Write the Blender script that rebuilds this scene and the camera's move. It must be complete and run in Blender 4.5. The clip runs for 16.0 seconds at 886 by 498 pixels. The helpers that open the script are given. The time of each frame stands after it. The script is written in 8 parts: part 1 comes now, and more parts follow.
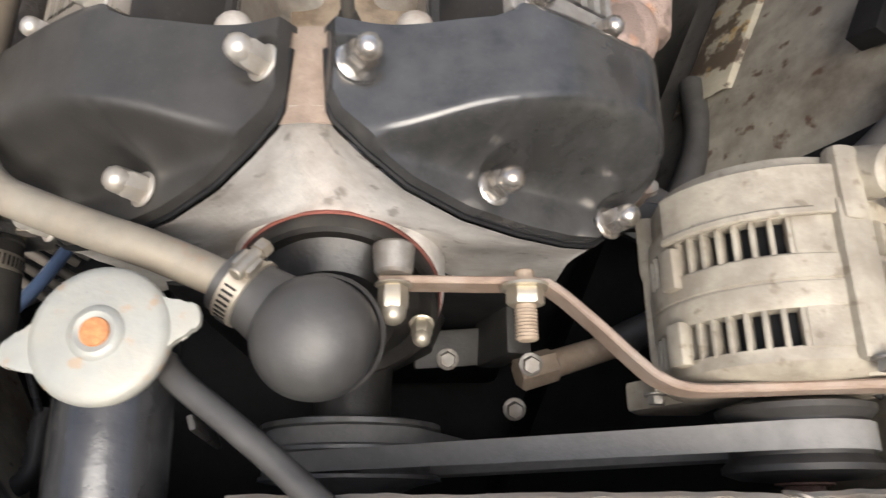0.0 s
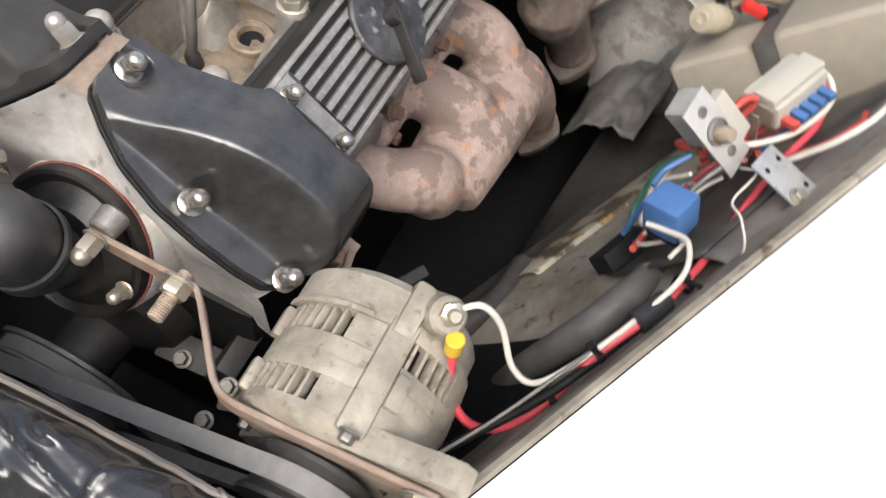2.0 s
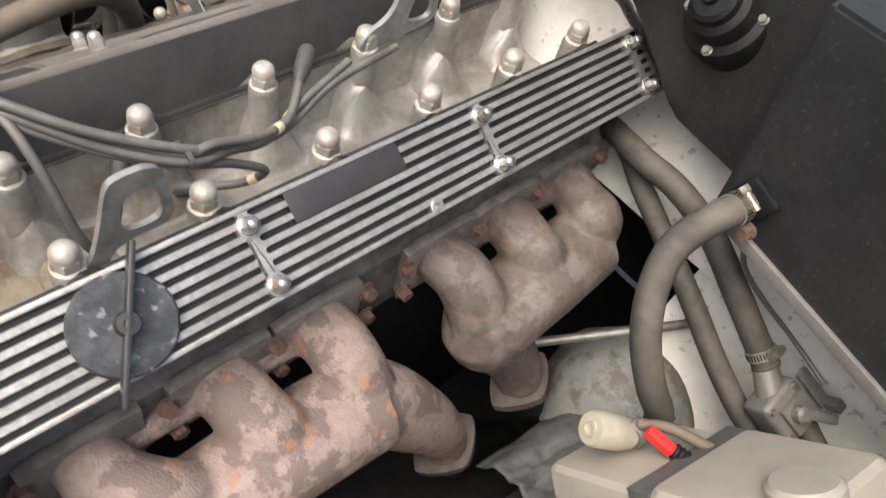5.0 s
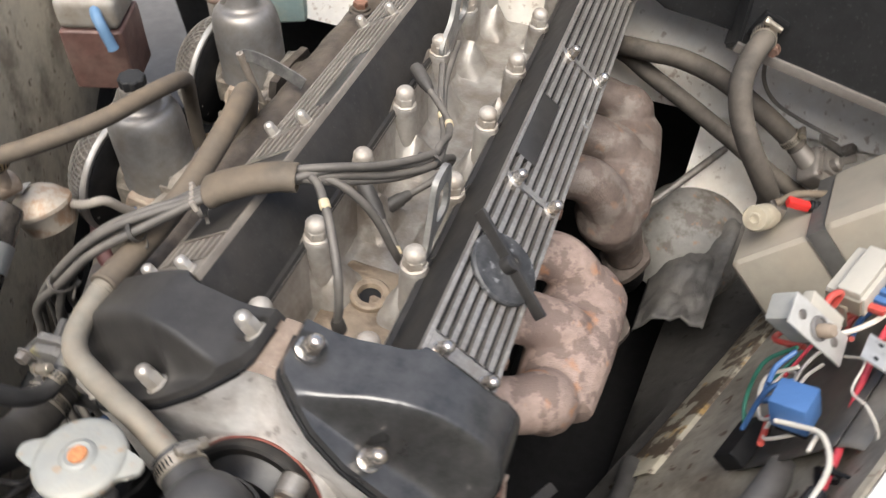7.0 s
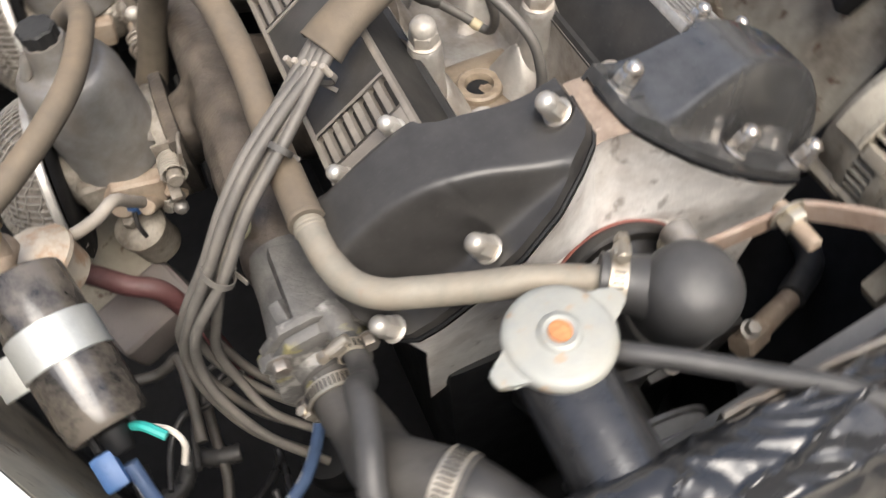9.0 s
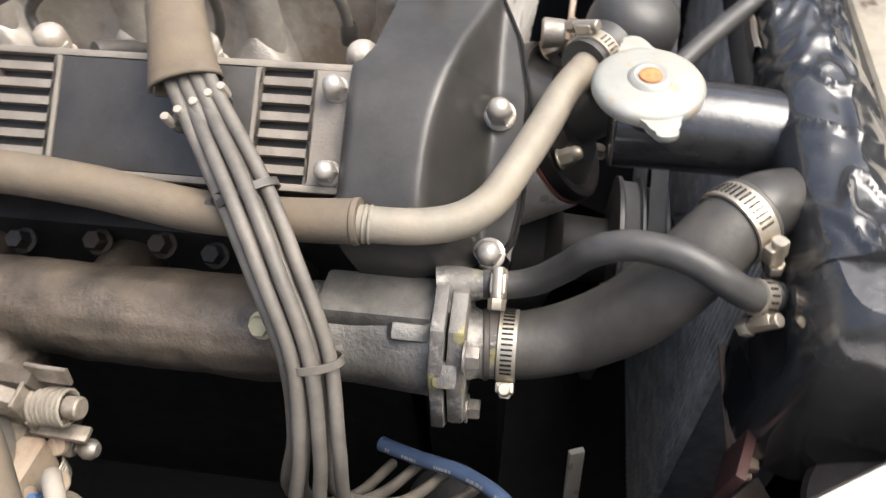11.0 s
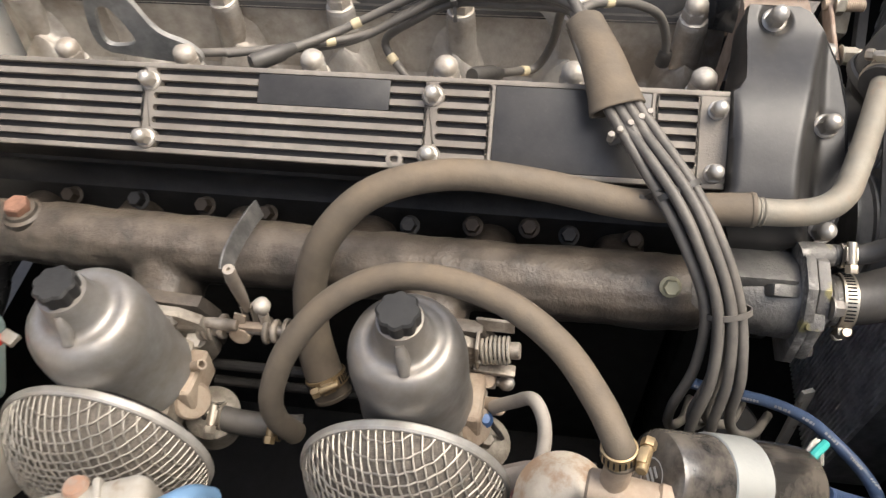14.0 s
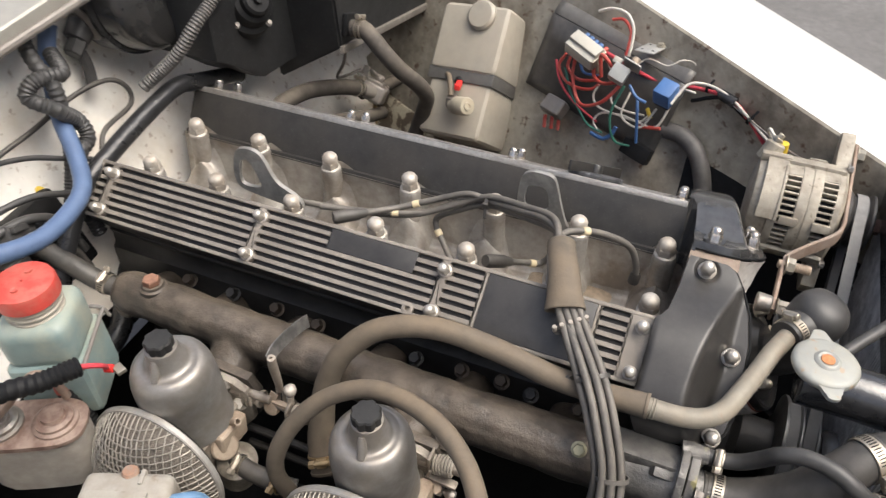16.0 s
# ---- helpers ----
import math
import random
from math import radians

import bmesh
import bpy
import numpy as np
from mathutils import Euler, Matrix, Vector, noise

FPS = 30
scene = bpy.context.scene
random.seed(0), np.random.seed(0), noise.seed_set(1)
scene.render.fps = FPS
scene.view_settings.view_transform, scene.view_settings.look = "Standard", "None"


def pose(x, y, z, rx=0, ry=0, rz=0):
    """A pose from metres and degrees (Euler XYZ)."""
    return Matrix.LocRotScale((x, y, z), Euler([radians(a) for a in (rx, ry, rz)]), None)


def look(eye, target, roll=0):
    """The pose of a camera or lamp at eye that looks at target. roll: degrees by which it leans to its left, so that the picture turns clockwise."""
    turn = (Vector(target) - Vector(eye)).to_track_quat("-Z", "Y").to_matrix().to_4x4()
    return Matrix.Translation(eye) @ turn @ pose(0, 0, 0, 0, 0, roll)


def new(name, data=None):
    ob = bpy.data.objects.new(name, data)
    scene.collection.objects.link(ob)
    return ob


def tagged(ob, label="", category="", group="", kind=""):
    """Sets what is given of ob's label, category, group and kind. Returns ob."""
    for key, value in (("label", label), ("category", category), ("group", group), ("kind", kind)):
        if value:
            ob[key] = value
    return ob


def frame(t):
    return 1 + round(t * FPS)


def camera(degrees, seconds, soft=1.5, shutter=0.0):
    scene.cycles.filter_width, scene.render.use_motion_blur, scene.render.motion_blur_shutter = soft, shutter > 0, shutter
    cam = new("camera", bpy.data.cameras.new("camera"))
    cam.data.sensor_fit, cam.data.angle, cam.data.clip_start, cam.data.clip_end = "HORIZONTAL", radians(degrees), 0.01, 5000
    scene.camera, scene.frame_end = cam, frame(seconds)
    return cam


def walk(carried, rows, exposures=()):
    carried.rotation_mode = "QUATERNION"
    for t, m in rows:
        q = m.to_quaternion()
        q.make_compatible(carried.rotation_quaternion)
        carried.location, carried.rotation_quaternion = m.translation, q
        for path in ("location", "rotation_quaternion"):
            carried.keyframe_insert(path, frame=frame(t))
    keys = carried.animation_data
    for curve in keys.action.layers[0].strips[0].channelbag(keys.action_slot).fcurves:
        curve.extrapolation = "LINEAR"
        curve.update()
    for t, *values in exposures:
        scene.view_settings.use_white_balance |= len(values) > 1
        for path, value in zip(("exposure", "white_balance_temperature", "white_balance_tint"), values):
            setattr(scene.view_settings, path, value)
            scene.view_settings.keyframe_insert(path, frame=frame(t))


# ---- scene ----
cam = camera(60.92, 16.0, soft=1.3, shutter=0.5)
PATH = [
    (0.0, (0.0605, -0.2275, 0.3300), (0.0634, -0.0927, -0.0467), 0.91),
    (0.5, (0.0908, -0.2367, 0.3329), (0.0986, -0.1002, -0.0431), 3.14),
    (1.0, (0.1113, -0.2513, 0.3530), (0.1168, -0.0981, -0.0165), 6.53),
    (1.5, (0.2197, -0.2641, 0.3837), (0.2100, -0.0854, 0.0259), 11.42),
    (2.0, (0.2941, -0.2627, 0.4240), (0.2601, -0.0703, 0.0750), 17.26),
    (2.5, (0.3082, -0.2006, 0.4259), (0.2345, 0.0024, 0.0892), 18.42),
    (3.0, (0.3717, -0.0991, 0.3922), (0.2729, 0.0969, 0.0578), 22.72),
    (3.5, (0.4025, -0.0020, 0.3799), (0.2851, 0.1884, 0.0483), 22.33),
    (4.0, (0.4091, 0.0532, 0.3957), (0.2819, 0.2488, 0.0708), 20.94),
    (4.2, (0.4122, 0.0589, 0.4016), (0.2821, 0.2578, 0.0799), 20.53),
    (6.3, (0.3704, -0.1025, 0.5034), (0.2307, 0.1304, 0.2098), 7.56),
    (6.5, (0.3274, -0.1777, 0.4942), (0.2081, 0.0638, 0.1986), 6.81),
    (7.0, (0.2039, -0.3073, 0.4884), (0.1265, -0.0451, 0.1964), 4.20),
    (7.5, (0.1356, -0.3095, 0.4414), (0.0676, -0.0474, 0.1470), -3.19),
    (8.0, (0.0524, -0.3186, 0.3988), (0.0180, -0.1028, 0.0637), -3.05),
    (8.5, (-0.0522, -0.2923, 0.3844), (-0.0432, -0.0812, 0.0448), -2.13),
    (9.0, (-0.1972, -0.2993, 0.3646), (-0.1254, -0.0897, 0.0316), -5.82),
    (9.5, (-0.3090, -0.2773, 0.3380), (-0.1645, -0.0881, 0.0165), -3.84),
    (9.7, (-0.3437, -0.2425, 0.3268), (-0.1736, -0.0677, 0.0098), -3.20),
    (12.0, (-0.4473, -0.0274, 0.2731), (-0.2052, -0.0283, -0.0453), -3.53),
    (12.5, (-0.4693, 0.0227, 0.2734), (-0.2276, 0.0247, -0.0453), -3.49),
    (13.0, (-0.5052, 0.0821, 0.3335), (-0.2688, 0.1051, 0.0116), -4.50),
    (13.5, (-0.5186, 0.1200, 0.3735), (-0.2835, 0.1590, 0.0523), -5.12),
    (14.0, (-0.5512, 0.1464, 0.4092), (-0.3170, 0.1960, 0.0887), -5.09),
    (14.5, (-0.5727, 0.1487, 0.4345), (-0.3351, 0.2073, 0.1181), -4.53),
    (15.0, (-0.5805, 0.1124, 0.4895), (-0.3326, 0.1777, 0.1824), -2.18),
    (15.5, (-0.6268, 0.0451, 0.5538), (-0.3567, 0.1342, 0.2724), 0.43),
    (16.0, (-0.6507, 0.0059, 0.5810), (-0.3806, 0.1224, 0.3099), -0.53),
]
walk(cam, [(t, look(e, g, r)) for t, e, g, r in PATH], [(0.0, 0.36, 6250, 8), (2.0, 0.18, 6050, 8), (3.5, 0.3, 6050, 8), (6.5, 0.28, 6050, 8), (7.5, 0.13, 6050, 8), (8.5, 0.34, 6100, 8), (9.5, 0.46, 6250, 8), (12.0, 0.84, 6200, 8), (14.0, 0.42, 6350, 8), (15.0, 0.36, 6300, 8), (16.0, 0.22, 6200, 8)])

# ---- light ----
world = bpy.data.worlds.new("sky")
scene.world = world
world.use_nodes = True
wn = world.node_tree
sky = wn.nodes.new("ShaderNodeTexSky")
sky.sky_type = "NISHITA"
sky.sun_disc = False
sky.sun_elevation, sky.sun_rotation = radians(62), radians(175)
sky.dust_density, sky.ozone_density = 8.0, 0.2
wn.nodes["Background"].inputs["Strength"].default_value = 0.19
wn.links.new(sky.outputs[0], wn.nodes["Background"].inputs["Color"])

sun_data = bpy.data.lights.new("sun", "SUN")
sun_data.energy, sun_data.angle, sun_data.color = 2.2, radians(52), (1.0, 0.96, 0.90)
sun = new("sun", sun_data)
sun.matrix_world = look((0.10, -1.05, 2.0), (0, 0, 0))
scene.view_settings.exposure = 0.6

# ---- materials ----
MATS = {}


def mat(name, color, rough=0.5, metal=0.0, vary=0.15, scale=60.0, stain=None, stain_amount=0.0, stain_scale=14.0,
        bump=0.15, bump_scale=350.0, coat=0.0, spec=0.5, trans=0.0, speck=None, speck_amount=0.0, speck_scale=220.0,
        top_dust_sheen=None, dust_sheen_amount=0.0, edge=(0.42, 0.62)):
    """A surface with fine grain, broad patches of stain, small specks and relief, in object metres."""
    if name in MATS:
        return MATS[name]
    def calm(c):
        if c is None or max(c) - min(c) > 0.22:
            return c
        g = sum(c) / 3
        return tuple(g + (v - g) * 0.78 for v in c)

    color, stain, top_dust_sheen = calm(color), calm(stain), calm(top_dust_sheen)
    m = bpy.data.materials.new(name)
    m.use_nodes = True
    nt = m.node_tree
    b = nt.nodes["Principled BSDF"]
    geo = nt.nodes.new("ShaderNodeNewGeometry")
    pos = geo.outputs["Position"]

    def noise_tex(sc, detail=4.0, rough_=0.6):
        n = nt.nodes.new("ShaderNodeTexNoise")
        n.inputs["Scale"].default_value, n.inputs["Detail"].default_value, n.inputs["Roughness"].default_value = sc, detail, rough_
        nt.links.new(pos, n.inputs["Vector"])
        return n.outputs["Fac"]

    def ramp(src, lo, hi):
        r = nt.nodes.new("ShaderNodeMapRange")
        r.inputs["From Min"].default_value, r.inputs["From Max"].default_value = lo, hi
        nt.links.new(src, r.inputs["Value"])
        return r.outputs["Result"]

    def mix(fac, a, c):
        x = nt.nodes.new("ShaderNodeMix")
        x.data_type = "RGBA"
        if isinstance(fac, float):
            x.inputs["Factor"].default_value = fac
        else:
            nt.links.new(fac, x.inputs["Factor"])
        for key, v in (("A", a), ("B", c)):
            sock = [s for s in x.inputs if s.name == key and s.type == "RGBA"][0]
            if isinstance(v, tuple):
                sock.default_value = (*v, 1)
            else:
                nt.links.new(v, sock)
        return [s for s in x.outputs if s.type == "RGBA"][0]

    def scaled(src, k):
        x = nt.nodes.new("ShaderNodeMath")
        x.operation = "MULTIPLY"
        x.inputs[1].default_value = k
        nt.links.new(src, x.inputs[0])
        return x.outputs[0]

    dark = tuple(c * (1 - vary) for c in color)
    light = tuple(min(1, c * (1 + vary)) for c in color)
    fine = noise_tex(scale)
    out = mix(ramp(fine, 0.3, 0.7), dark, light)
    if stain:
        out = mix(scaled(ramp(noise_tex(stain_scale, 6.0, 0.65), *edge), stain_amount), out, stain)
    if top_dust_sheen:
        sep = nt.nodes.new("ShaderNodeSeparateXYZ")
        nt.links.new(geo.outputs["Normal"], sep.inputs[0])
        up = ramp(sep.outputs[2], 0.0, 0.9)
        mul = nt.nodes.new("ShaderNodeMath")
        mul.operation = "MULTIPLY"
        nt.links.new(up, mul.inputs[0])
        nt.links.new(ramp(noise_tex(30.0, 5.0), 0.2, 0.75), mul.inputs[1])
        out = mix(scaled(mul.outputs[0], dust_sheen_amount), out, top_dust_sheen)
    if speck:
        out = mix(scaled(ramp(noise_tex(speck_scale, 3.0, 0.5), 0.62, 0.7), speck_amount), out, speck)
    nt.links.new(out, b.inputs["Base Color"])
    rr = nt.nodes.new("ShaderNodeMapRange")
    rr.inputs["To Min"].default_value, rr.inputs["To Max"].default_value = max(0.03, rough * 0.8), min(1, rough * 1.25)
    nt.links.new(noise_tex(scale * 0.7), rr.inputs["Value"])
    nt.links.new(rr.outputs[0], b.inputs["Roughness"])
    b.inputs["Metallic"].default_value = metal
    b.inputs["Specular IOR Level"].default_value = spec
    b.inputs["Coat Weight"].default_value = coat
    b.inputs["Coat Roughness"].default_value = 0.12
    b.inputs["Transmission Weight"].default_value = trans
    if bump:
        bp = nt.nodes.new("ShaderNodeBump")
        bp.inputs["Strength"].default_value, bp.inputs["Distance"].default_value = bump, 0.002
        nt.links.new(noise_tex(bump_scale, 3.0), bp.inputs["Height"])
        nt.links.new(bp.outputs[0], b.inputs["Normal"])
    MATS[name] = m
    return m


DUST = (0.27, 0.22, 0.165)
black_paint = mat("black_paint", (0.026, 0.024, 0.022), 0.40, vary=0.2, top_dust_sheen=(0.080, 0.073, 0.063), dust_sheen_amount=0.5, bump=0.05, coat=0.12,
                  speck=(0.18, 0.165, 0.14), speck_amount=0.06, speck_scale=300)
# grey on upward faces here paints in the sky's sheen along with dust
black_gloss = mat("black_gloss", (0.024, 0.0235, 0.023), 0.24, vary=0.25, top_dust_sheen=(0.115, 0.113, 0.110), dust_sheen_amount=0.5, bump=0.03, coat=0.6, stain=(0.03, 0.03, 0.03), stain_amount=0.4, stain_scale=25,
                  speck=(0.16, 0.155, 0.14), speck_amount=0.05, speck_scale=380)
black_satin = mat("black_satin", (0.020, 0.0195, 0.019), 0.5, vary=0.25, top_dust_sheen=(0.055, 0.048, 0.040), dust_sheen_amount=0.4, bump=0.05, spec=0.35, stain=(0.045, 0.038, 0.030), stain_amount=0.5, stain_scale=14,
                  speck=(0.2, 0.18, 0.15), speck_amount=0.08, speck_scale=330)
black_dusty = mat("black_dusty", (0.022, 0.021, 0.020), 0.5, vary=0.3, top_dust_sheen=(0.085, 0.075, 0.062), dust_sheen_amount=0.5, bump=0.15)
# near-black for dark parts; also shade put into colour low in the bay
near_black = mat("near_black", (0.008, 0.008, 0.0085), 0.6, vary=0.4, spec=0.3)
gloss_black = mat("gloss_black", (0.024, 0.024, 0.025), 0.20, coat=0.7, vary=0.3, stain=(0.05, 0.05, 0.05), stain_amount=0.25, stain_scale=25, bump=0.25, bump_scale=120)
alu_cast = mat("alu_cast", (0.42, 0.38, 0.33), 0.55, 0.45, vary=0.12, stain=(0.20, 0.145, 0.10), stain_amount=0.6, stain_scale=16, bump=0.35, bump_scale=500)
alu_front = mat("alu_front", (0.66, 0.635, 0.59), 0.42, 0.15, vary=0.15, stain=(0.30, 0.24, 0.18), stain_amount=0.6, stain_scale=13, bump=0.35, bump_scale=400,
                speck=(0.12, 0.09, 0.07), speck_amount=0.5, speck_scale=75)
bridge_rust = mat("bridge_rust", (0.30, 0.22, 0.155), 0.6, 0.15, vary=0.2, stain=(0.16, 0.10, 0.065), stain_amount=0.6, stain_scale=40, bump=0.4)
alu_valley = mat("alu_valley", (0.42, 0.39, 0.34), 0.42, 0.5, vary=0.14, stain=(0.17, 0.125, 0.085), stain_amount=0.7, stain_scale=14, bump=0.35, bump_scale=450)
fin_bright = mat("fin_bright", (0.45, 0.425, 0.385), 0.38, 0.6, vary=0.2, scale=200, stain=(0.25, 0.21, 0.17), stain_amount=0.5, stain_scale=22, bump=0.3, bump_scale=600)
fin_dusty = mat("fin_dusty", (0.27, 0.235, 0.19), 0.6, 0.2, vary=0.2, scale=120, stain=(0.14, 0.115, 0.09), stain_amount=0.6, stain_scale=15, bump=0.2, bump_scale=500)
alu_polished = mat("alu_polished", (0.30, 0.288, 0.268), 0.42, 0.6, top_dust_sheen=(0.24, 0.185, 0.13), dust_sheen_amount=0.55, vary=0.14, scale=70, stain=(0.20, 0.165, 0.125), stain_amount=0.5, stain_scale=26, bump=0.08)
nut_chrome = mat("nut_chrome", (0.62, 0.59, 0.54), 0.24, 0.85, vary=0.18, scale=150, stain=(0.33, 0.24, 0.15), stain_amount=0.65, stain_scale=55, bump=0.12)
nut_left = mat("nut_left", (0.60, 0.56, 0.49), 0.34, 0.6, vary=0.2, scale=120, stain=(0.36, 0.30, 0.22), stain_amount=0.6, stain_scale=60, bump=0.15)
nut_worn = mat("nut_worn", (0.50, 0.455, 0.385), 0.46, 0.25, vary=0.2, scale=120, stain=(0.33, 0.25, 0.17), stain_amount=0.65, stain_scale=45, bump=0.15)
steel_dull = mat("steel_dull", (0.30, 0.28, 0.25), 0.5, 0.7, vary=0.2, stain=(0.18, 0.12, 0.08), stain_amount=0.5, stain_scale=40, bump=0.2)
zinc = mat("zinc", (0.52, 0.47, 0.36), 0.42, 0.75, vary=0.15, stain=(0.30, 0.22, 0.13), stain_amount=0.4, stain_scale=60, bump=0.1)
clamp_steel = mat("clamp_steel", (0.50, 0.44, 0.34), 0.4, 0.75, vary=0.15, stain=(0.28, 0.2, 0.12), stain_amount=0.4, stain_scale=50)
copper_rust = mat("copper_rust", (0.33, 0.22, 0.15), 0.65, 0.2, vary=0.2, stain=(0.36, 0.29, 0.23), stain_amount=0.6, stain_scale=30)
bolt_rust = mat("bolt_rust", (0.19, 0.10, 0.065), 0.75, 0.1, vary=0.35, bump=0.5, scale=200)
manifold_iron = mat("manifold_iron", (0.35, 0.245, 0.195), 0.68, 0.0, vary=0.18, scale=90, stain=(0.19, 0.13, 0.105), stain_amount=0.9, stain_scale=22, edge=(0.49, 0.54), bump=0.7, bump_scale=420,
                    speck=(0.45, 0.22, 0.11), speck_amount=0.7, speck_scale=34)
manifold_grey = mat("manifold_grey", (0.15, 0.108, 0.085), 0.6, 0.1, vary=0.2, scale=90, stain=(0.26, 0.22, 0.185), stain_amount=0.6, stain_scale=30, edge=(0.50, 0.60), bump=0.5, bump_scale=420,
                    speck=(0.30, 0.17, 0.1), speck_amount=0.4, speck_scale=50)
rubber = mat("rubber", (0.040, 0.039, 0.038), 0.42, vary=0.2, top_dust_sheen=(0.10, 0.092, 0.082), dust_sheen_amount=0.6, bump=0.1)
rubber_dusty = mat("rubber_dusty", (0.048, 0.044, 0.039), 0.48, vary=0.2, top_dust_sheen=(0.15, 0.13, 0.105), dust_sheen_amount=0.6, bump=0.12)
hose_tan = mat("hose_tan", (0.125, 0.100, 0.068), 0.7, vary=0.15, top_dust_sheen=(0.21, 0.145, 0.078), dust_sheen_amount=0.8, stain=(0.09, 0.075, 0.06), stain_amount=0.4)
pipe_tan = mat("pipe_tan", (0.25, 0.22, 0.165), 0.6, 0.15, vary=0.15, stain=(0.34, 0.26, 0.17), stain_amount=0.4, stain_scale=35,
               speck=(0.30, 0.12, 0.05), speck_amount=0.4, speck_scale=40)
lead_grey = mat("lead_grey", (0.095, 0.087, 0.076), 0.5, vary=0.18, top_dust_sheen=(0.23, 0.195, 0.15), dust_sheen_amount=0.75)
alternator_alu = mat("alternator_alu", (0.38, 0.335, 0.25), 0.5, 0.1, vary=0.15, stain=(0.22, 0.18, 0.13), stain_amount=0.7, stain_scale=32, bump=0.2, bump_scale=350, speck=(0.12, 0.09, 0.06), speck_amount=0.5, speck_scale=110)
cap_grey = mat("cap_grey", (0.33, 0.335, 0.30), 0.5, 0.2, vary=0.08, stain=(0.40, 0.36, 0.27), stain_amount=0.4, stain_scale=45,
               speck=(0.40, 0.22, 0.08), speck_amount=0.4, speck_scale=90)
orange_rust = mat("orange_rust", (0.48, 0.20, 0.08), 0.75, vary=0.3, scale=300, bump=0.3)
left_paint = mat("left_paint", (0.52, 0.46, 0.33), 0.5, vary=0.1, stain=(0.16, 0.12, 0.08), stain_amount=0.75, stain_scale=11, edge=(0.46, 0.64), speck=(0.10, 0.06, 0.03), speck_amount=0.8, speck_scale=60, bump=0.12)
cream_paint = mat("cream_paint", (0.35, 0.315, 0.24), 0.5, vary=0.18, stain=(0.10, 0.078, 0.052), stain_amount=0.9, stain_scale=8, edge=(0.46, 0.66), speck=(0.09, 0.05, 0.03),
                  speck_amount=0.9, speck_scale=55, bump=0.15, top_dust_sheen=(0.24, 0.19, 0.13), dust_sheen_amount=0.4)
white_paint = mat("white_paint", (0.80, 0.77, 0.70), 0.4, vary=0.05, stain=(0.50, 0.38, 0.22), stain_amount=0.3, stain_scale=9, speck=(0.22, 0.12, 0.05),
                  speck_amount=0.5, speck_scale=80, bump=0.06)
wing_white = mat("wing_white", (0.80, 0.79, 0.75), 0.3, vary=0.03, coat=0.5, bump=0.02)
tank_plastic = mat("tank_plastic", (0.37, 0.335, 0.26), 0.4, vary=0.08, stain=(0.42, 0.35, 0.25), stain_amount=0.5, stain_scale=10, bump=0.05, top_dust_sheen=(0.36, 0.3, 0.22), dust_sheen_amount=0.5)
green_plastic = mat("green_plastic", (0.20, 0.29, 0.275), 0.4, vary=0.08, stain=(0.40, 0.38, 0.26), stain_amount=0.6, stain_scale=14, bump=0.05)
red_plastic = mat("red_plastic", (0.50, 0.06, 0.045), 0.5, vary=0.12, stain=(0.42, 0.16, 0.12), stain_amount=0.5, stain_scale=50)
pink_red = mat("pink_red", (0.62, 0.07, 0.09), 0.45, vary=0.08)
blue_plastic = mat("blue_plastic", (0.065, 0.145, 0.33), 0.4, vary=0.1)
blue_hose = mat("blue_hose", (0.075, 0.135, 0.27), 0.4, vary=0.1, bump=0.08)
white_wire = mat("white_wire", (0.62, 0.57, 0.48), 0.5, vary=0.1)
white_plastic = mat("white_plastic", (0.44, 0.41, 0.335), 0.45, vary=0.06, stain=(0.4, 0.35, 0.27), stain_amount=0.3, stain_scale=60)
yellow_plastic = mat("yellow_plastic", (0.72, 0.50, 0.04), 0.45, vary=0.1)
green_wire = mat("green_wire", (0.03, 0.22, 0.14), 0.45, vary=0.1)
teal_wire = mat("teal_wire", (0.04, 0.36, 0.32), 0.45, vary=0.1)
brown_metal = mat("brown_metal", (0.20, 0.115, 0.08), 0.5, 0.2, vary=0.2, stain=(0.36, 0.28, 0.22), stain_amount=0.5, stain_scale=60)
red_seal = mat("red_seal", (0.22, 0.055, 0.035), 0.6, vary=0.2)
brass = mat("brass", (0.45, 0.33, 0.18), 0.4, 0.7, vary=0.2, stain=(0.25, 0.18, 0.1), stain_amount=0.4)
brass_dusty = mat("brass_dusty", (0.42, 0.32, 0.22), 0.6, 0.3, vary=0.2, stain=(0.3, 0.2, 0.12), stain_amount=0.5, stain_scale=50)
foam = mat("foam", (0.125, 0.105, 0.082), 0.95, vary=0.35, scale=300, bump=0.6, bump_scale=900)
wire_mesh = mat("wire_mesh", (0.25, 0.228, 0.19), 0.40, 0.5, vary=0.2, stain=(0.3, 0.25, 0.19), stain_amount=0.4, stain_scale=50)
asphalt = mat("asphalt", (0.17, 0.165, 0.16), 0.85, vary=0.15, scale=30, stain=(0.11, 0.105, 0.1), stain_amount=0.5, stain_scale=2, bump=0.3)
ht_grey = mat("motor_grey", (0.24, 0.215, 0.185), 0.5, 0.3, vary=0.1, stain=(0.15, 0.12, 0.1), stain_amount=0.4, stain_scale=20)

# ---- builders ----


def V(*a):
    return Vector(a)


def basis(axis):
    a = Vector(axis).normalized()
    h = V(0, 0, 1) if abs(a.z) < 0.9 else V(1, 0, 0)
    p = a.cross(h).normalized()
    return p, a.cross(p).normalized(), a


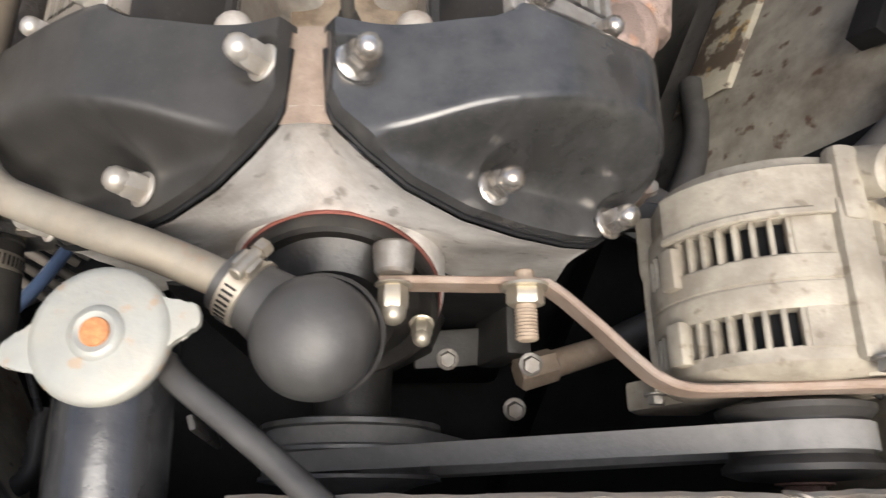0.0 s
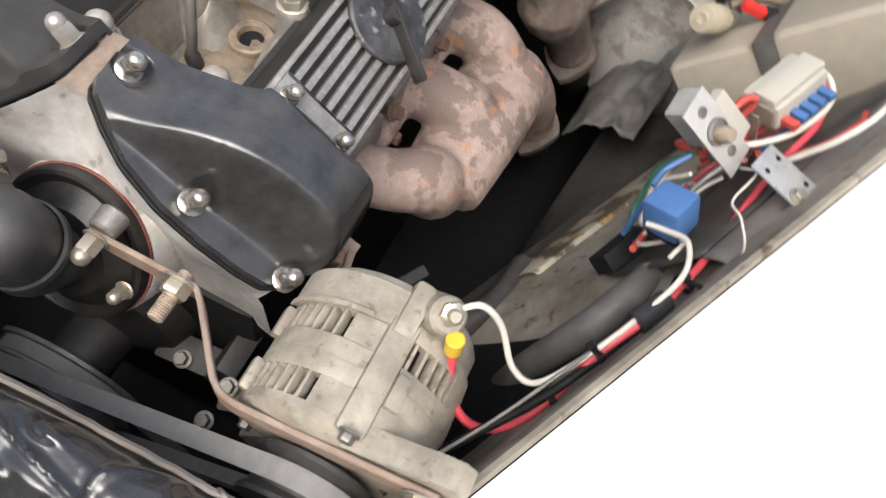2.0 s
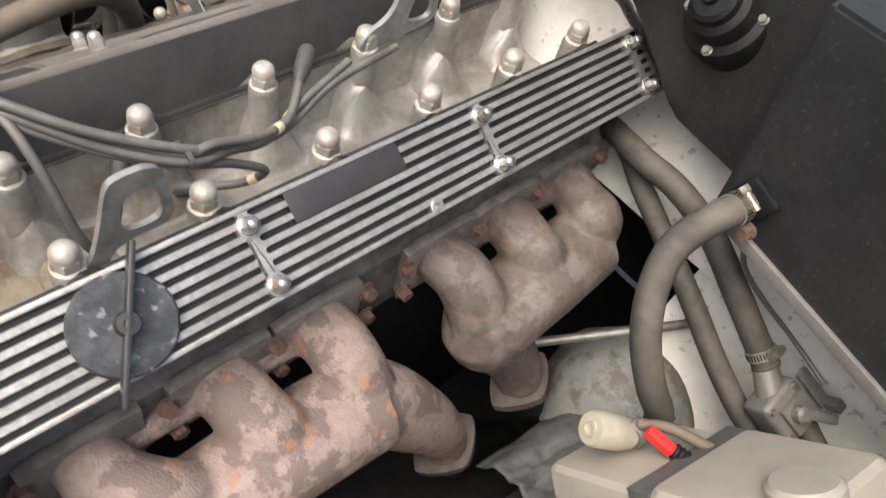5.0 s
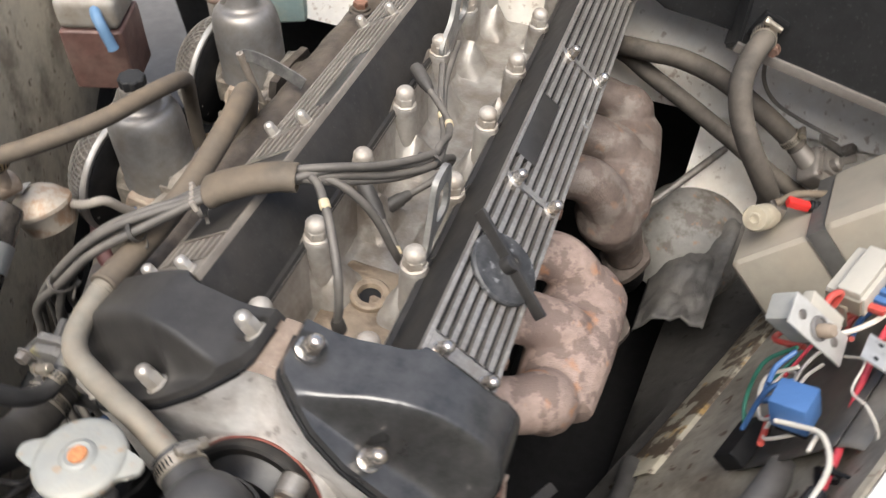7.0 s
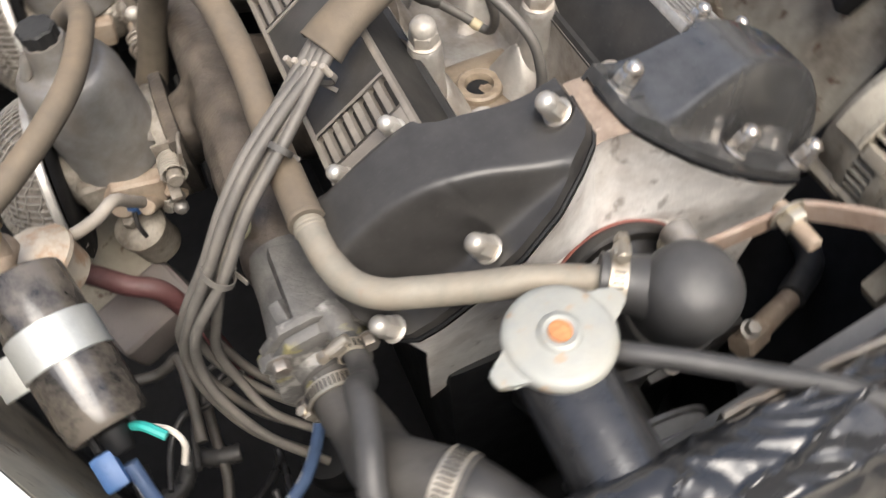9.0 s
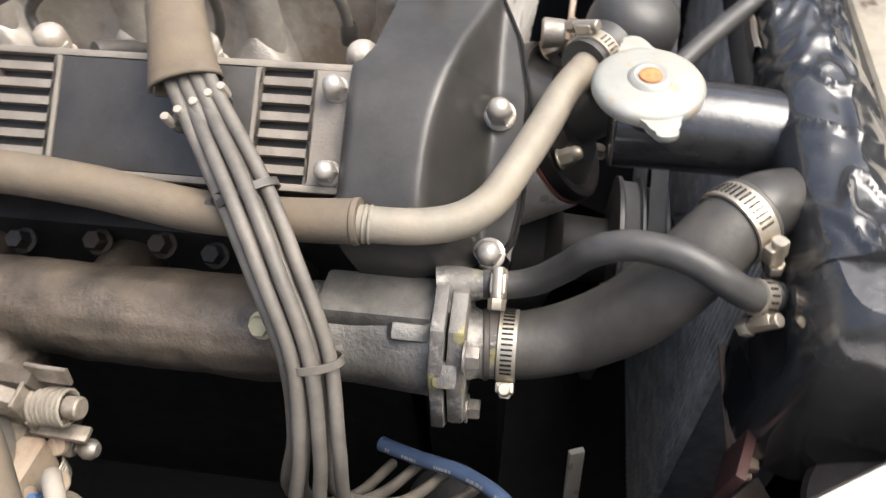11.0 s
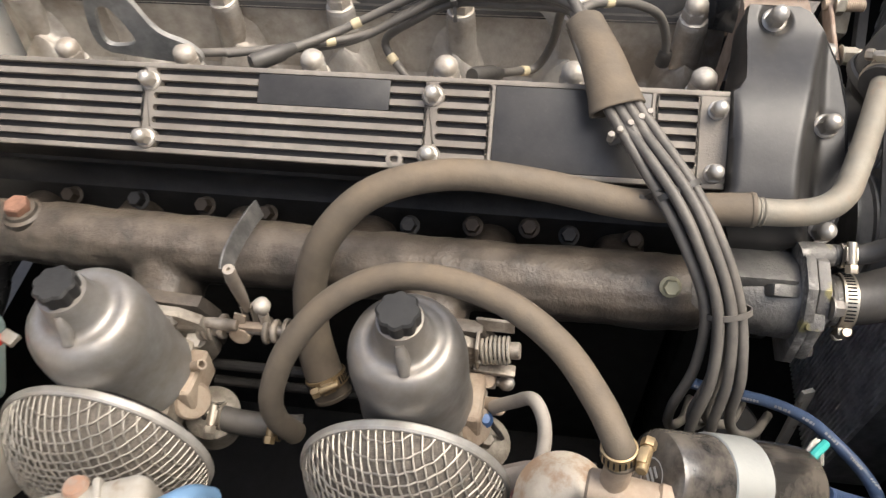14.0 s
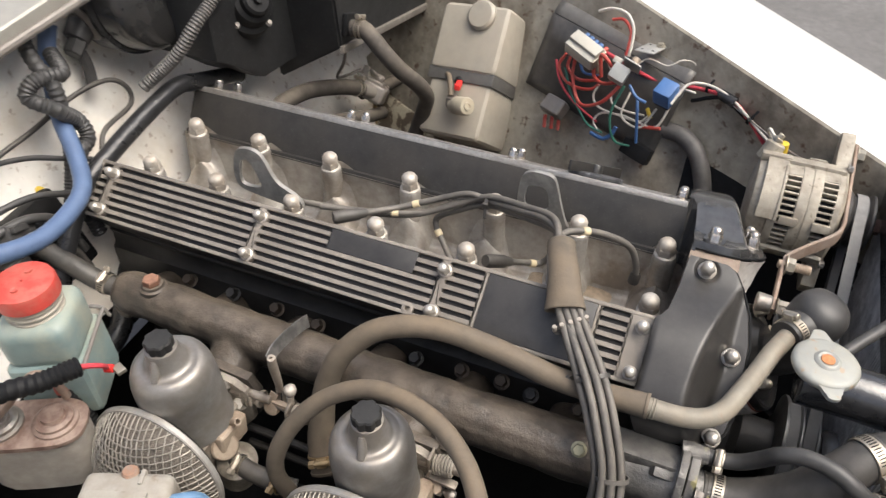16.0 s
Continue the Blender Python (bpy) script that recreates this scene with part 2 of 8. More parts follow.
def lathe(bm, origin, axis, profile, seg=24, start=None, close=True):
    """Turn (radius, along) pairs round an axis."""
    p, q, a = basis(axis) if start is None else (Vector(start), Vector(axis).normalized().cross(Vector(start)), Vector(axis).normalized())
    o, rings = Vector(origin), []
    for r, h in profile:
        if r < 1e-6:
            rings.append([bm.verts.new(o + a * h)])
        else:
            rings.append([bm.verts.new(o + a * h + p * (r * math.cos(2 * math.pi * k / seg)) + q * (r * math.sin(2 * math.pi * k / seg))) for k in range(seg)])
    for u, v in zip(rings, rings[1:]):
        for k in range(seg):
            j = (k + 1) % seg
            if len(u) == 1 and len(v) == 1:
                continue
            if len(u) == 1:
                bm.faces.new((u[0], v[j], v[k]))
            elif len(v) == 1:
                bm.faces.new((u[k], u[j], v[0]))
            else:
                bm.faces.new((u[k], u[j], v[j], v[k]))
    if close:
        for ring in (rings[0], rings[-1]):
            if len(ring) > 2:
                bm.faces.new(ring)
    return bm


def rod(bm, a, b, r, r2=None, seg=12):
    a, b = Vector(a), Vector(b)
    d = (b - a).length
    e = min(r * 0.15, d * 0.2)
    r2 = r if r2 is None else r2
    return lathe(bm, a, b - a, [(r - e, 0), (r, e), (r2, d - e), (r2 - e, d)], seg)


def spline(pts, n=8):
    """Catmull-Rom through points."""
    p = [Vector(x) for x in pts]
    p = [p[0] * 2 - p[1]] + p + [p[-1] * 2 - p[-2]]
    out = []
    for i in range(1, len(p) - 2):
        for k in range(n):
            t = k / n
            a, b, c, d = p[i - 1], p[i], p[i + 1], p[i + 2]
            out.append(0.5 * ((2 * b) + (c - a) * t + (2 * a - 5 * b + 4 * c - d) * t * t + (3 * b - a - 3 * c + d) * t ** 3))
    out.append(p[-2])
    return out


def tube(bm, pts, r, seg=10, n=8, smooth=True, ripple=0.0, pitch=0.004):
    """A hose along points; r may be a number or a list of radii, one a point."""
    path = spline(pts, n) if smooth else [Vector(x) for x in pts]
    rs = [r] * len(path) if not isinstance(r, (list, tuple)) else list(np.interp(np.linspace(0, 1, len(path)), np.linspace(0, 1, len(r)), r))
    if ripple:
        fine, rad, s = [], [], 0.0
        for a, b in zip(path, path[1:]):
            m = max(1, int((b - a).length / (pitch / 2)))
            for k in range(m):
                fine.append(a.lerp(b, k / m))
        path = fine
        r0 = rs[0]
        rs = [r0 + (ripple if k % 2 else 0) for k in range(len(path))]
    t = (path[1] - path[0]).normalized()
    side = basis(t)[0]
    rings = []
    for i, c in enumerate(path):
        d = (path[min(i + 1, len(path) - 1)] - path[max(i - 1, 0)]).normalized()
        side = (side - d * side.dot(d)).normalized()
        up = d.cross(side)
        rings.append([bm.verts.new(c + side * (rs[i] * math.cos(2 * math.pi * k / seg)) + up * (rs[i] * math.sin(2 * math.pi * k / seg))) for k in range(seg)])
    for u, v in zip(rings, rings[1:]):
        for k in range(seg):
            bm.faces.new((u[k], u[(k + 1) % seg], v[(k + 1) % seg], v[k]))
    bm.faces.new(rings[0][::-1]), bm.faces.new(rings[-1])
    return bm


def block(bm, centre, size, m=None, bevel=0.0, seg=2):
    """A box with softened edges; m turns it about its centre."""
    r = bmesh.ops.create_cube(bm, size=1.0)
    vs = r["verts"]
    for v in vs:
        v.co = Vector((v.co.x * size[0], v.co.y * size[1], v.co.z * size[2]))
    if bevel:
        es = list({e for v in vs for e in v.link_edges})
        out = bmesh.ops.bevel(bm, geom=es, offset=bevel, segments=seg, affect="EDGES", profile=0.6)
        vs = list({v for f in out["faces"] for v in f.verts} | {v for v in vs if v.is_valid})
    mm = Matrix.Translation(centre) @ (m.to_4x4() if m else Matrix())
    for v in vs:
        v.co = mm @ v.co
    return bm


def slab(bm, poly, m, h, bevel=0.0):
    """A plate: polygon (a, b) in the plane of m, thickness h along m's z."""
    lo = [bm.verts.new(m @ V(a, b, 0)) for a, b in poly]
    hi = [bm.verts.new(m @ V(a, b, h)) for a, b in poly]
    f1, f2 = bm.faces.new(lo[::-1]), bm.faces.new(hi)
    n = len(poly)
    for k in range(n):
        bm.faces.new((lo[k], lo[(k + 1) % n], hi[(k + 1) % n], hi[k]))
    if bevel:
        bmesh.ops.bevel(bm, geom=list(f2.edges) + list(f1.edges), offset=bevel, segments=2, affect="EDGES", profile=0.6)
    return bm


def grid(bm, rows, thick=None):
    """Quads over rows of points."""
    vs = [[bm.verts.new(p) for p in row] for row in rows]
    for a, b in zip(vs, vs[1:]):
        for k in range(len(a) - 1):
            bm.faces.new((a[k], a[k + 1], b[k + 1], b[k]))
    return bm


def mesh_of(bm, name, material, sharp=35):
    bmesh.ops.recalc_face_normals(bm, faces=bm.faces)
    me = bpy.data.meshes.new(name)
    bm.to_mesh(me)
    bm.free()
    me.polygons.foreach_set("use_smooth", [True] * len(me.polygons))
    me.set_sharp_from_angle(angle=radians(sharp))
    me.materials.append(material)
    return me


def thing(name, at, label, category, group="", kind=""):
    ob = new(name)
    ob.empty_display_size = 0.02
    ob.location = at
    return tagged(ob, label, category, group, kind)


def part(name, bm, material, parent, label="", sharp=35):
    """One mesh under a thing or a part; its points are in world metres."""
    ob = new(name, mesh_of(bm, name, material, sharp))
    if parent:
        ob.parent = parent
        at, p = Vector((0, 0, 0)), parent
        while p:
            at += p.location
            p = p.parent
        ob.location = -at
    if label:
        ob["label"] = label
    return ob


def solo(name, bm, material, label, category, group="", kind="", sharp=35):
    return tagged(part(name, bm, material, None, "", sharp), label, category, group, kind)


def B():
    return bmesh.new()


def hexagon(bm, o, axis, r, h, top=True):
    return lathe(bm, o, axis, [(r * 0.96, 0), (r, h * 0.08), (r, h * 0.85), (r * 0.9, h)], 6)


def dome_nut(parent, foot, axis, s=1.0, material=None, washer=True, name="dome_nut", label="", fat=0.0):
    """An acorn nut on its washer; foot is where it sits."""
    bm = B()
    a = Vector(axis).normalized()
    o = Vector(foot)
    if washer:
        lathe(bm, o, a, [(0.0088 * s, 0), (0.0090 * s, 0.0008 * s), (0.0078 * s, 0.0016 * s)], 16)
    hexagon(bm, o + a * 0.0013 * s, a, (0.0074 + 0.0006 * fat) * s, (0.0112 - 0.0038 * fat) * s)
    w = (1 + 0.14 * fat) * s
    lathe(bm, o + a * (0.0120 - 0.0038 * fat) * s, a, [(0.0062 * w, 0), (0.0064 * w, 0.0022 * s), (0.0060 * w, 0.0046 * s), (0.0046 * w, 0.0067 * s), (0.0024 * w, 0.0079 * s), (0, 0.0083 * s)], 18, close=False)
    return part(name, bm, material or nut_chrome, parent, label, 30)


def hex_bolt(parent, foot, axis, r=0.007, h=0.006, material=None, name="bolt", label=""):
    bm = B()
    a, o = Vector(axis).normalized(), Vector(foot)
    lathe(bm, o, a, [(r * 1.35, 0), (r * 1.35, 0.0012), (r * 1.2, 0.0016)], 14)
    hexagon(bm, o + a * 0.0014, a, r, h)
    return part(name, bm, material or steel_dull, parent, label, 30)


def hose_clamp(centre, axis, r, screw_dir, label="worm-drive steel hose clamp on a rubber hose", w=0.011, material=None):
    """A slotted band with its screw housing."""
    material = material or clamp_steel
    c, a = Vector(centre), Vector(axis).normalized()
    t = thing("hose_clamp", c, label, "hose clamp", "hose clamps")
    bm = B()
    lathe(bm, c - a * w / 2, a, [(r, 0), (r + 0.0012, 0.0004), (r + 0.0012, w - 0.0004), (r, w)], 28, close=False)
    part("band", bm, material, t)
    s = Vector(screw_dir)
    s = (s - a * s.dot(a)).normalized()
    tang = a.cross(s)
    bm = B()
    n = int(5.0 * r / 0.0027)
    for k in range(n):
        ang = 0.64 + 5.0 * k / (n - 1)
        d = s * math.cos(ang) + tang * math.sin(ang)
        x = a.cross(d)
        mm = Matrix((x, a, d)).transposed()
        block(bm, c + d * (r + 0.0012), (0.0011, w * 0.58, 0.0008), mm)
    tagged(part("slot_strip", bm, near_black, t), kind="stuff")
    bm = B()
    o = c + s * (r + 0.004)
    block(bm, o, (0.011, w * 0.95, 0.006), Matrix((tang, a, s)).transposed(), 0.0015)
    rod(bm, o - tang * 0.009 + s * 0.001, o + tang * 0.008 + s * 0.001, 0.0036, seg=12)
    hexagon(bm, o + tang * 0.008 + s * 0.001, tang, 0.0048, 0.006)
    part("screw", bm, material, t)
    return t


def hose(name, pts, r, seg, n, material, label, category, group="", kind="", sharp=60, marks=0):
    """A flexible hose with thickened lips at its ends and, where worn print shows, rows of plain bars."""
    path = spline(pts, n)
    t = thing(name, path[len(path) // 2], label, category, group, kind)
    part("hose", tube(B(), pts, r, seg, n), material, t, sharp=sharp)
    for i, j, q in ((0, 1, r[0] if isinstance(r, (list, tuple)) else r), (-1, -2, r[-1] if isinstance(r, (list, tuple)) else r)):
        d = (path[j] - path[i]).normalized()
        bm = B()
        lathe(bm, path[i] - d * 0.0006, d, [(q * 0.72, 0), (q * 1.02, 0), (q * 1.05, 0.0008), (q * 1.05, 0.003), (q, 0.0038)], seg, close=False)
        part("end_lip", bm, material, t)
    if marks:
        rnd = random.Random(len(path))
        bm = B()
        q = r if not isinstance(r, (list, tuple)) else r[0]
        for i in range(2, len(path) - 2):
            d = path[i + 1] - path[i]
            gap = d.length
            d.normalize()
            side = V(-0.75, -0.25, 0.6)
            side = (side - d * side.dot(d)).normalized()
            m = Matrix((d, side.cross(d), side)).transposed()
            if (i // 3) % 2:
                continue
            k = 0.0
            while k < gap:
                w = rnd.uniform(0.0010, 0.0022)
                block(bm, path[i] + d * k + side * q, (w, 0.0022, 0.0003), m)
                k += w + 0.0009
        part("worn_print", bm, mat("print_worn", (0.30, 0.31, 0.33), 0.6, vary=0.3), t, "worn pale print in plain bars")
    return t


CT, ST = 0.825, 0.565


def tilt(s, u, y, n):
    """A place on a cam cover: u outwards along its slope, y to the rear, n above the slope; s is the side."""
    return V(s * (u * CT + n * ST), y, -u * ST + n * CT)


def tilt_dir(s, u, y, n):
    return tilt(s, u, y, n)


# ---- the setting: ground, wings, bulkhead, radiator support ----
rng = random.Random(4)
bm = B()
grid(bm, [[V(x, y, -0.80) for x in np.linspace(-60, 60, 9)] for y in np.linspace(-60, 60, 9)])
solo("ground", bm, asphalt, "pale grey concrete ground under the car", "ground", kind="structure")


def wing_edge(y, s=1):
    return V(0.4143 + 0.512 * y, y, 0.036 + 0.206 * y) if s > 0 else V(0.434 + 0.62 * y, y, -0.01 + 0.10 * y)


def wing_wall(s):
    """Sloping inner wing with rolled flange and lower chassis rail; the blackened foot is split off."""
    rows = []
    for y in np.linspace(-0.42, 0.84, 48):
        e = wing_edge(y, s)
        wob = 0.006 * noise.noise(V(y * 7, 1.3, s)) + 0.010 * math.exp(-((y - 0.05) / 0.07) ** 2)
        f = 1.0 if s > 0 else 0.25
        pts = [e, e + V(-0.003, 0, 0.003), e + V(-0.007, 0, 0.0), e + V(-0.009, 0, -0.006)] if s > 0 else [e, e + V(-0.0004, 0, -0.001), e + V(-0.0008, 0, -0.003), e + V(-0.001, 0, -0.006)]
        base = V(0.218 + 0.45 * y, y, -0.35) if s > 0 else V(0.425 + 0.60 * y, y, -0.50)
        for k in range(1, 9):
            q = (e + V(-0.010 if s > 0 else -0.001, 0, -0.010)).lerp(base, k / 8)
            if s > 0:
                q.x = e.x - 0.010 + (base.x - e.x + 0.010) * (k / 8) ** float(np.interp(y, [-0.05, 0.08], [2.6, 1.3]))
            pts.append(q + V(wob * math.sin(k / 8 * math.pi) - 0.010 * math.sin(k / 8 * math.pi), 0, 0))
        if s > 0:
            foot = V(min(base.x - 0.02, 0.272 + 0.12 * y), y, -0.44 + 0.006 * noise.noise(V(y * 12, 5, 1)))
            pts += [base + V(-0.006, 0, -0.004), base.lerp(foot, 0.35) + V(0, 0, 0.004), base.lerp(foot, 0.7), foot, foot + V(0.01, 0, -0.2)]
        else:
            pts += [base + V(-0.006, 0, -0.006), base + V(-0.004, 0, -0.02), base + V(0.0, 0, -0.30)]
        rows.append([V(s * p.x, p.y, p.z) for p in pts])
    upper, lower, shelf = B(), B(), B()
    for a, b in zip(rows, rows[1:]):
        # at the right front the wing's lower half joins the mesh blackened for shade
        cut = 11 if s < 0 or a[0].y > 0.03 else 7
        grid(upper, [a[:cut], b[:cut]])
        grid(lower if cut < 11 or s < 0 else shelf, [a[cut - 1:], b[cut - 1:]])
    for half in (upper, lower, shelf):
        bmesh.ops.remove_doubles(half, verts=half.verts, dist=1e-5)
    return upper, lower, shelf


def wing_top(s):
    rows = []
    for y in np.linspace(-0.55, 0.95, 40):
        e = wing_edge(y, s)
        pts = [e + V(0.001, 0, -0.03), e + V(0.001, 0, 0.000), e + V(0.006, 0, 0.004)]
        for k in range(1, 11):
            a = k / 10
            pts.append(e + V(0.02 + 0.30 * a, 0, 0.006 + 0.03 * math.sin(a * 2.2) - 0.10 * a ** 3))
        pts += [e + V(0.345, 0, -0.14), e + V(0.355, 0, -0.40), e + V(0.35, 0, -0.6)]
        rows.append([V(s * p.x, p.y, p.z) for p in pts])
    bm = B()
    grid(bm, rows)
    return bm


for s, side in ((1, "right"), (-1, "left")):
    upper, lower, shelf = wing_wall(s)
    if s > 0:
        solo("wall_chassis_shelf", shelf, mat("chassis_grime", (0.048, 0.044, 0.038), 0.7, vary=0.25, stain=(0.04, 0.036, 0.03), stain_amount=0.7, stain_scale=12, speck=(0.015, 0.012, 0.01), speck_amount=0.9, speck_scale=70, bump=0.3), "grimy grey chassis shelf beside the engine", "chassis rail", kind="structure")
    else:
        shelf.free()
    # shade below the wing is painted on as near-black
    solo(f"wall_chassis_{side}", lower, near_black, "lower inner wing and chassis rail, painted near-black for shade", "chassis rail", kind="structure")
    solo(f"wall_inner_wing_{side}", upper, cream_paint if s > 0 else left_paint, "cream painted inner wing, dusty with rust spots", "inner wing", kind="structure")
    if s > 0:
        # raised flange along the foot of the inner wing, its paint flaking
        rows = []
        for y in np.linspace(0.14, 0.70, 60):
            e, base = wing_edge(y, 1), V(0.218 + 0.45 * y, y, -0.35)
            row = []
            for k, up in ((7.55, -0.002), (7.5, 0.003), (7.42, 0.0045), (6.9, 0.0045), (6.42, 0.0045), (6.36, 0.0032), (6.3, -0.002)):
                q = (e + V(-0.010, 0, -0.010)).lerp(base, k / 8)
                q.x = e.x - 0.010 + (base.x - e.x + 0.010) * (k / 8) ** 1.3 - 0.010 * math.sin(k / 8 * math.pi)
                q += V(-0.9, 0, 0.43) * (up + 0.0008 * noise.noise(V(y * 30, k, 2)) + 0.006 * noise.noise(V(y * 7, 1.3, 1)) * 0)
                row.append(q)
            rows.append(row)
        bm = B()
        grid(bm, rows)
        solo("trim_wing_flange", bm, mat("flange_paint", (0.42, 0.375, 0.26), 0.5, vary=0.15, stain=(0.09, 0.06, 0.035), stain_amount=0.95, stain_scale=30, edge=(0.47, 0.53), bump=0.3,
             speck=(0.42, 0.27, 0.09), speck_amount=0.7, speck_scale=45), "cream flange of the inner wing, flaking and rusty", "wing flange", kind="structure")
    solo(f"trim_wing_{side}", wing_top(s), wing_white, "white painted outer wing in bright light", "car wing", kind="structure")

# bulkhead: sloping white panel behind the engine
bm = B()
rows = []
for x in np.linspace(-0.95, 0.95, 40):
    row = []
    for k in range(11):
        a = 0.52 + 0.48 * k / 10
        bulge = 0.015 * noise.noise(V(x * 5, a * 4, 2.0))
        z = -0.60 + 0.80 * a
        row.append(V(x, float(np.interp(z, (-0.184, -0.11, -0.03, 0.06, 0.2), (0.712, 0.748, 0.788, 0.830, 0.845))) - bulge * (0.4 if z < 0 else 1), z))
    row += [V(x, 0.855, 0.215), V(x, 1.05, 0.225), V(x, 1.3, 0.23)]
    rows.append(row)
grid(bm, rows)
solo("wall_bulkhead", bm, white_paint, "white painted bulkhead with stains and rust", "bulkhead", kind="structure")
# the foot of the bulkhead runs back under the car, grimy, painted black for shade
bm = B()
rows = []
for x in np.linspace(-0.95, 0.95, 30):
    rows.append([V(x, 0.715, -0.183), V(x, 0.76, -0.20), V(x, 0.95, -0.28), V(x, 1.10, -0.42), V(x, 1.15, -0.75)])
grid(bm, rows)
solo("wall_tunnel", bm, black_dusty, "grimy footwell panel below the bulkhead, blackened for its shade", "footwell panel", kind="structure")
# added unseen walls round the car: they bounce light, the tall front blocks sky
for side, c, size in (("front", (0, -5.0, 1.55), (10.2, 0.2, 4.7)), ("back", (0, 5.5, 0.85), (10.2, 0.2, 3.3)), ("left", (-5.0, 0.25, 0.85), (0.2, 10.3, 3.3)), ("right", (5.0, 0.25, 0.85), (0.2, 10.3, 3.3))):
    bm = B()
    block(bm, c, size, None, 0.02)
    solo(f"wall_added_{side}", bm, mat("added_wall_render", (0.42, 0.40, 0.37), 0.9, vary=0.15, scale=8, stain=(0.26, 0.25, 0.23), stain_amount=0.5, stain_scale=1.2), "unseen plain wall added round the car to shape the light", "wall", kind="structure")
# undertray carries the shade of the lower bay in its colour
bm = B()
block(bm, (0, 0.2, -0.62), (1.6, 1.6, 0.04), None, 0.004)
solo("floor_undertray", bm, near_black, "undertray under the engine, painted near-black for the bay's shade", "undertray", kind="structure")
bm = B()
block(bm, (0, -0.40, -0.35), (1.3, 0.05, 0.62), None, 0.01)
solo("wall_front_panel", bm, black_dusty, "black front panel before the radiator", "panel", kind="structure")
bm = B()
block(bm, (0, -0.372, -0.045), (1.24, 0.150, 0.030), None, 0.006, 3)
solo("wall_front_crossmember", bm, cream_paint, "cream painted front crossmember before the radiator tank", "crossmember", kind="structure")

# ---- engine block and cylinder head ----
engine = thing("engine_block", (0, 0.35, -0.5), "near-black iron engine block under the cylinder head", "engine block")
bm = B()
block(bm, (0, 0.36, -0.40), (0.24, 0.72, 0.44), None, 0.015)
part("block_casting", bm, near_black, engine)
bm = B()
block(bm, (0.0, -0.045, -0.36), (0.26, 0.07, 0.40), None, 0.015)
part("timing_cover", bm, near_black, engine)

head = thing("cylinder_head", (0, 0.35, -0.2), "grey cast aluminium cylinder head, stained brown with oil", "cylinder head")
# valley between the covers, with its plug wells
bm = B()
rows = []
for y in np.linspace(-0.012, 0.722, 150):
    row = []
    for x in np.linspace(-0.062, 0.062, 44):
        ax = abs(x)
        z = -0.112 + 0.002 * noise.noise(V(x * 40, y * 40, 0))
        z += 0.062 * (max(0, ax - 0.038) / 0.024) ** 2
        k = round((y - 0.022) / 0.1105)
        dy = abs(y - 0.022 - 0.1105 * k)
        z += 0.045 * max(0, 1 - dy / 0.030) ** 0.6 * min(1, max(0, (ax - 0.012) / 0.02)) * (1 if ax < 0.055 else 0.6)
        row.append(V(x, y, z))
    rows.append(row)
grid(bm, rows)
part("valley", bm, alu_valley, head)
for s in (1, -1):
    bm = B()
    rows = []
    for y in np.linspace(-0.01, 0.722, 8):
        rows.append([V(s * 0.045, y, -0.115), V(s * 0.052, y, -0.07), tilt(s, 0.0705, y, -0.002) + V(-s * 0.002, 0, -0.006), tilt(s, 0.066, y, 0.001), tilt(s, 0.10, y, 0.0)])
    grid(bm, rows)
    part("inner_wall", bm, alu_valley, head)
    bm = B()
    rows = []
    for y in np.linspace(-0.01, 0.722, 30):
        rows.append([tilt(s, 0.10, y, 0.0), tilt(s, 0.150, y, -0.0015), tilt(s, 0.151, y, -0.007), V(s * 0.122, y, -0.105), V(s * 0.128, y, -0.112), V(s * 0.130, y, -0.16), V(s * 0.118, y, -0.22)])
    grid(bm, rows)
    for row in (rows[0], rows[-1]):
        bm.faces.new([bm.verts.new(p) for p in row])
    part("outer_wall", bm, black_dusty if s < 0 else mat("head_side", (0.22, 0.20, 0.175), 0.6, 0.2, vary=0.2, stain=(0.07, 0.055, 0.045), stain_amount=0.6, stain_scale=25, bump=0.3), head, "oily black side of the head" if s < 0 else "grimy grey side of the head")

# front casting between the two cover noses
GASKET = [(-0.0082, -0.008), (-0.0078, -0.044), (-0.003, -0.053), (0.014, -0.064), (0.038, -0.076), (0.071, -0.084), (0.106, -0.086), (0.140, -0.085), (0.160, -0.082), (0.172, -0.074)]


def gasket_y(u):
    return float(np.interp(u, [g[0] for g in GASKET], [g[1] for g in GASKET]))


bm = B()
cols = []
for u in list(np.linspace(0.168, -0.0077, 48)):
    cols.append(tilt(-1, u, gasket_y(u) - 0.003, 0.024))
right_side = [V(-p.x, p.y, p.z) for p in reversed(cols)]
cols = cols + right_side
rows = []
for p in cols:
    low = V(p.x * 0.93, -0.066 - 0.016 * min(1, abs(p.x) / 0.08), min(-0.055 - 0.35 * max(0, abs(p.x) - 0.06), p.z - 0.02))
    row = []
    for k in range(13):
        a = k / 12
        q = p.lerp(low, a)
        q.y += 0.003 * math.sin(a * math.pi) * (1 - min(1, abs(p.x) / 0.12))
        row.append(q)
    row += [low + V(0, 0.004, -0.02), low + V(0, 0.01, -0.1)]
    rows.append(row)
grid(bm, rows)
part("front_casting", bm, alu_front, head, "bare aluminium front face of the head", sharp=100)
bm = B()
rows = []
for y in np.linspace(-0.056, -0.004, 10):
    rows.append([V(x, y, 0.0225 - 0.10 * max(0, -y - 0.046) + 0.002 * math.cos(x * 120)) for x in np.linspace(-0.016, 0.016, 8)])
rows.append([V(x, 0.0, -0.10) for x in np.linspace(-0.016, 0.016, 8)])
grid(bm, rows)
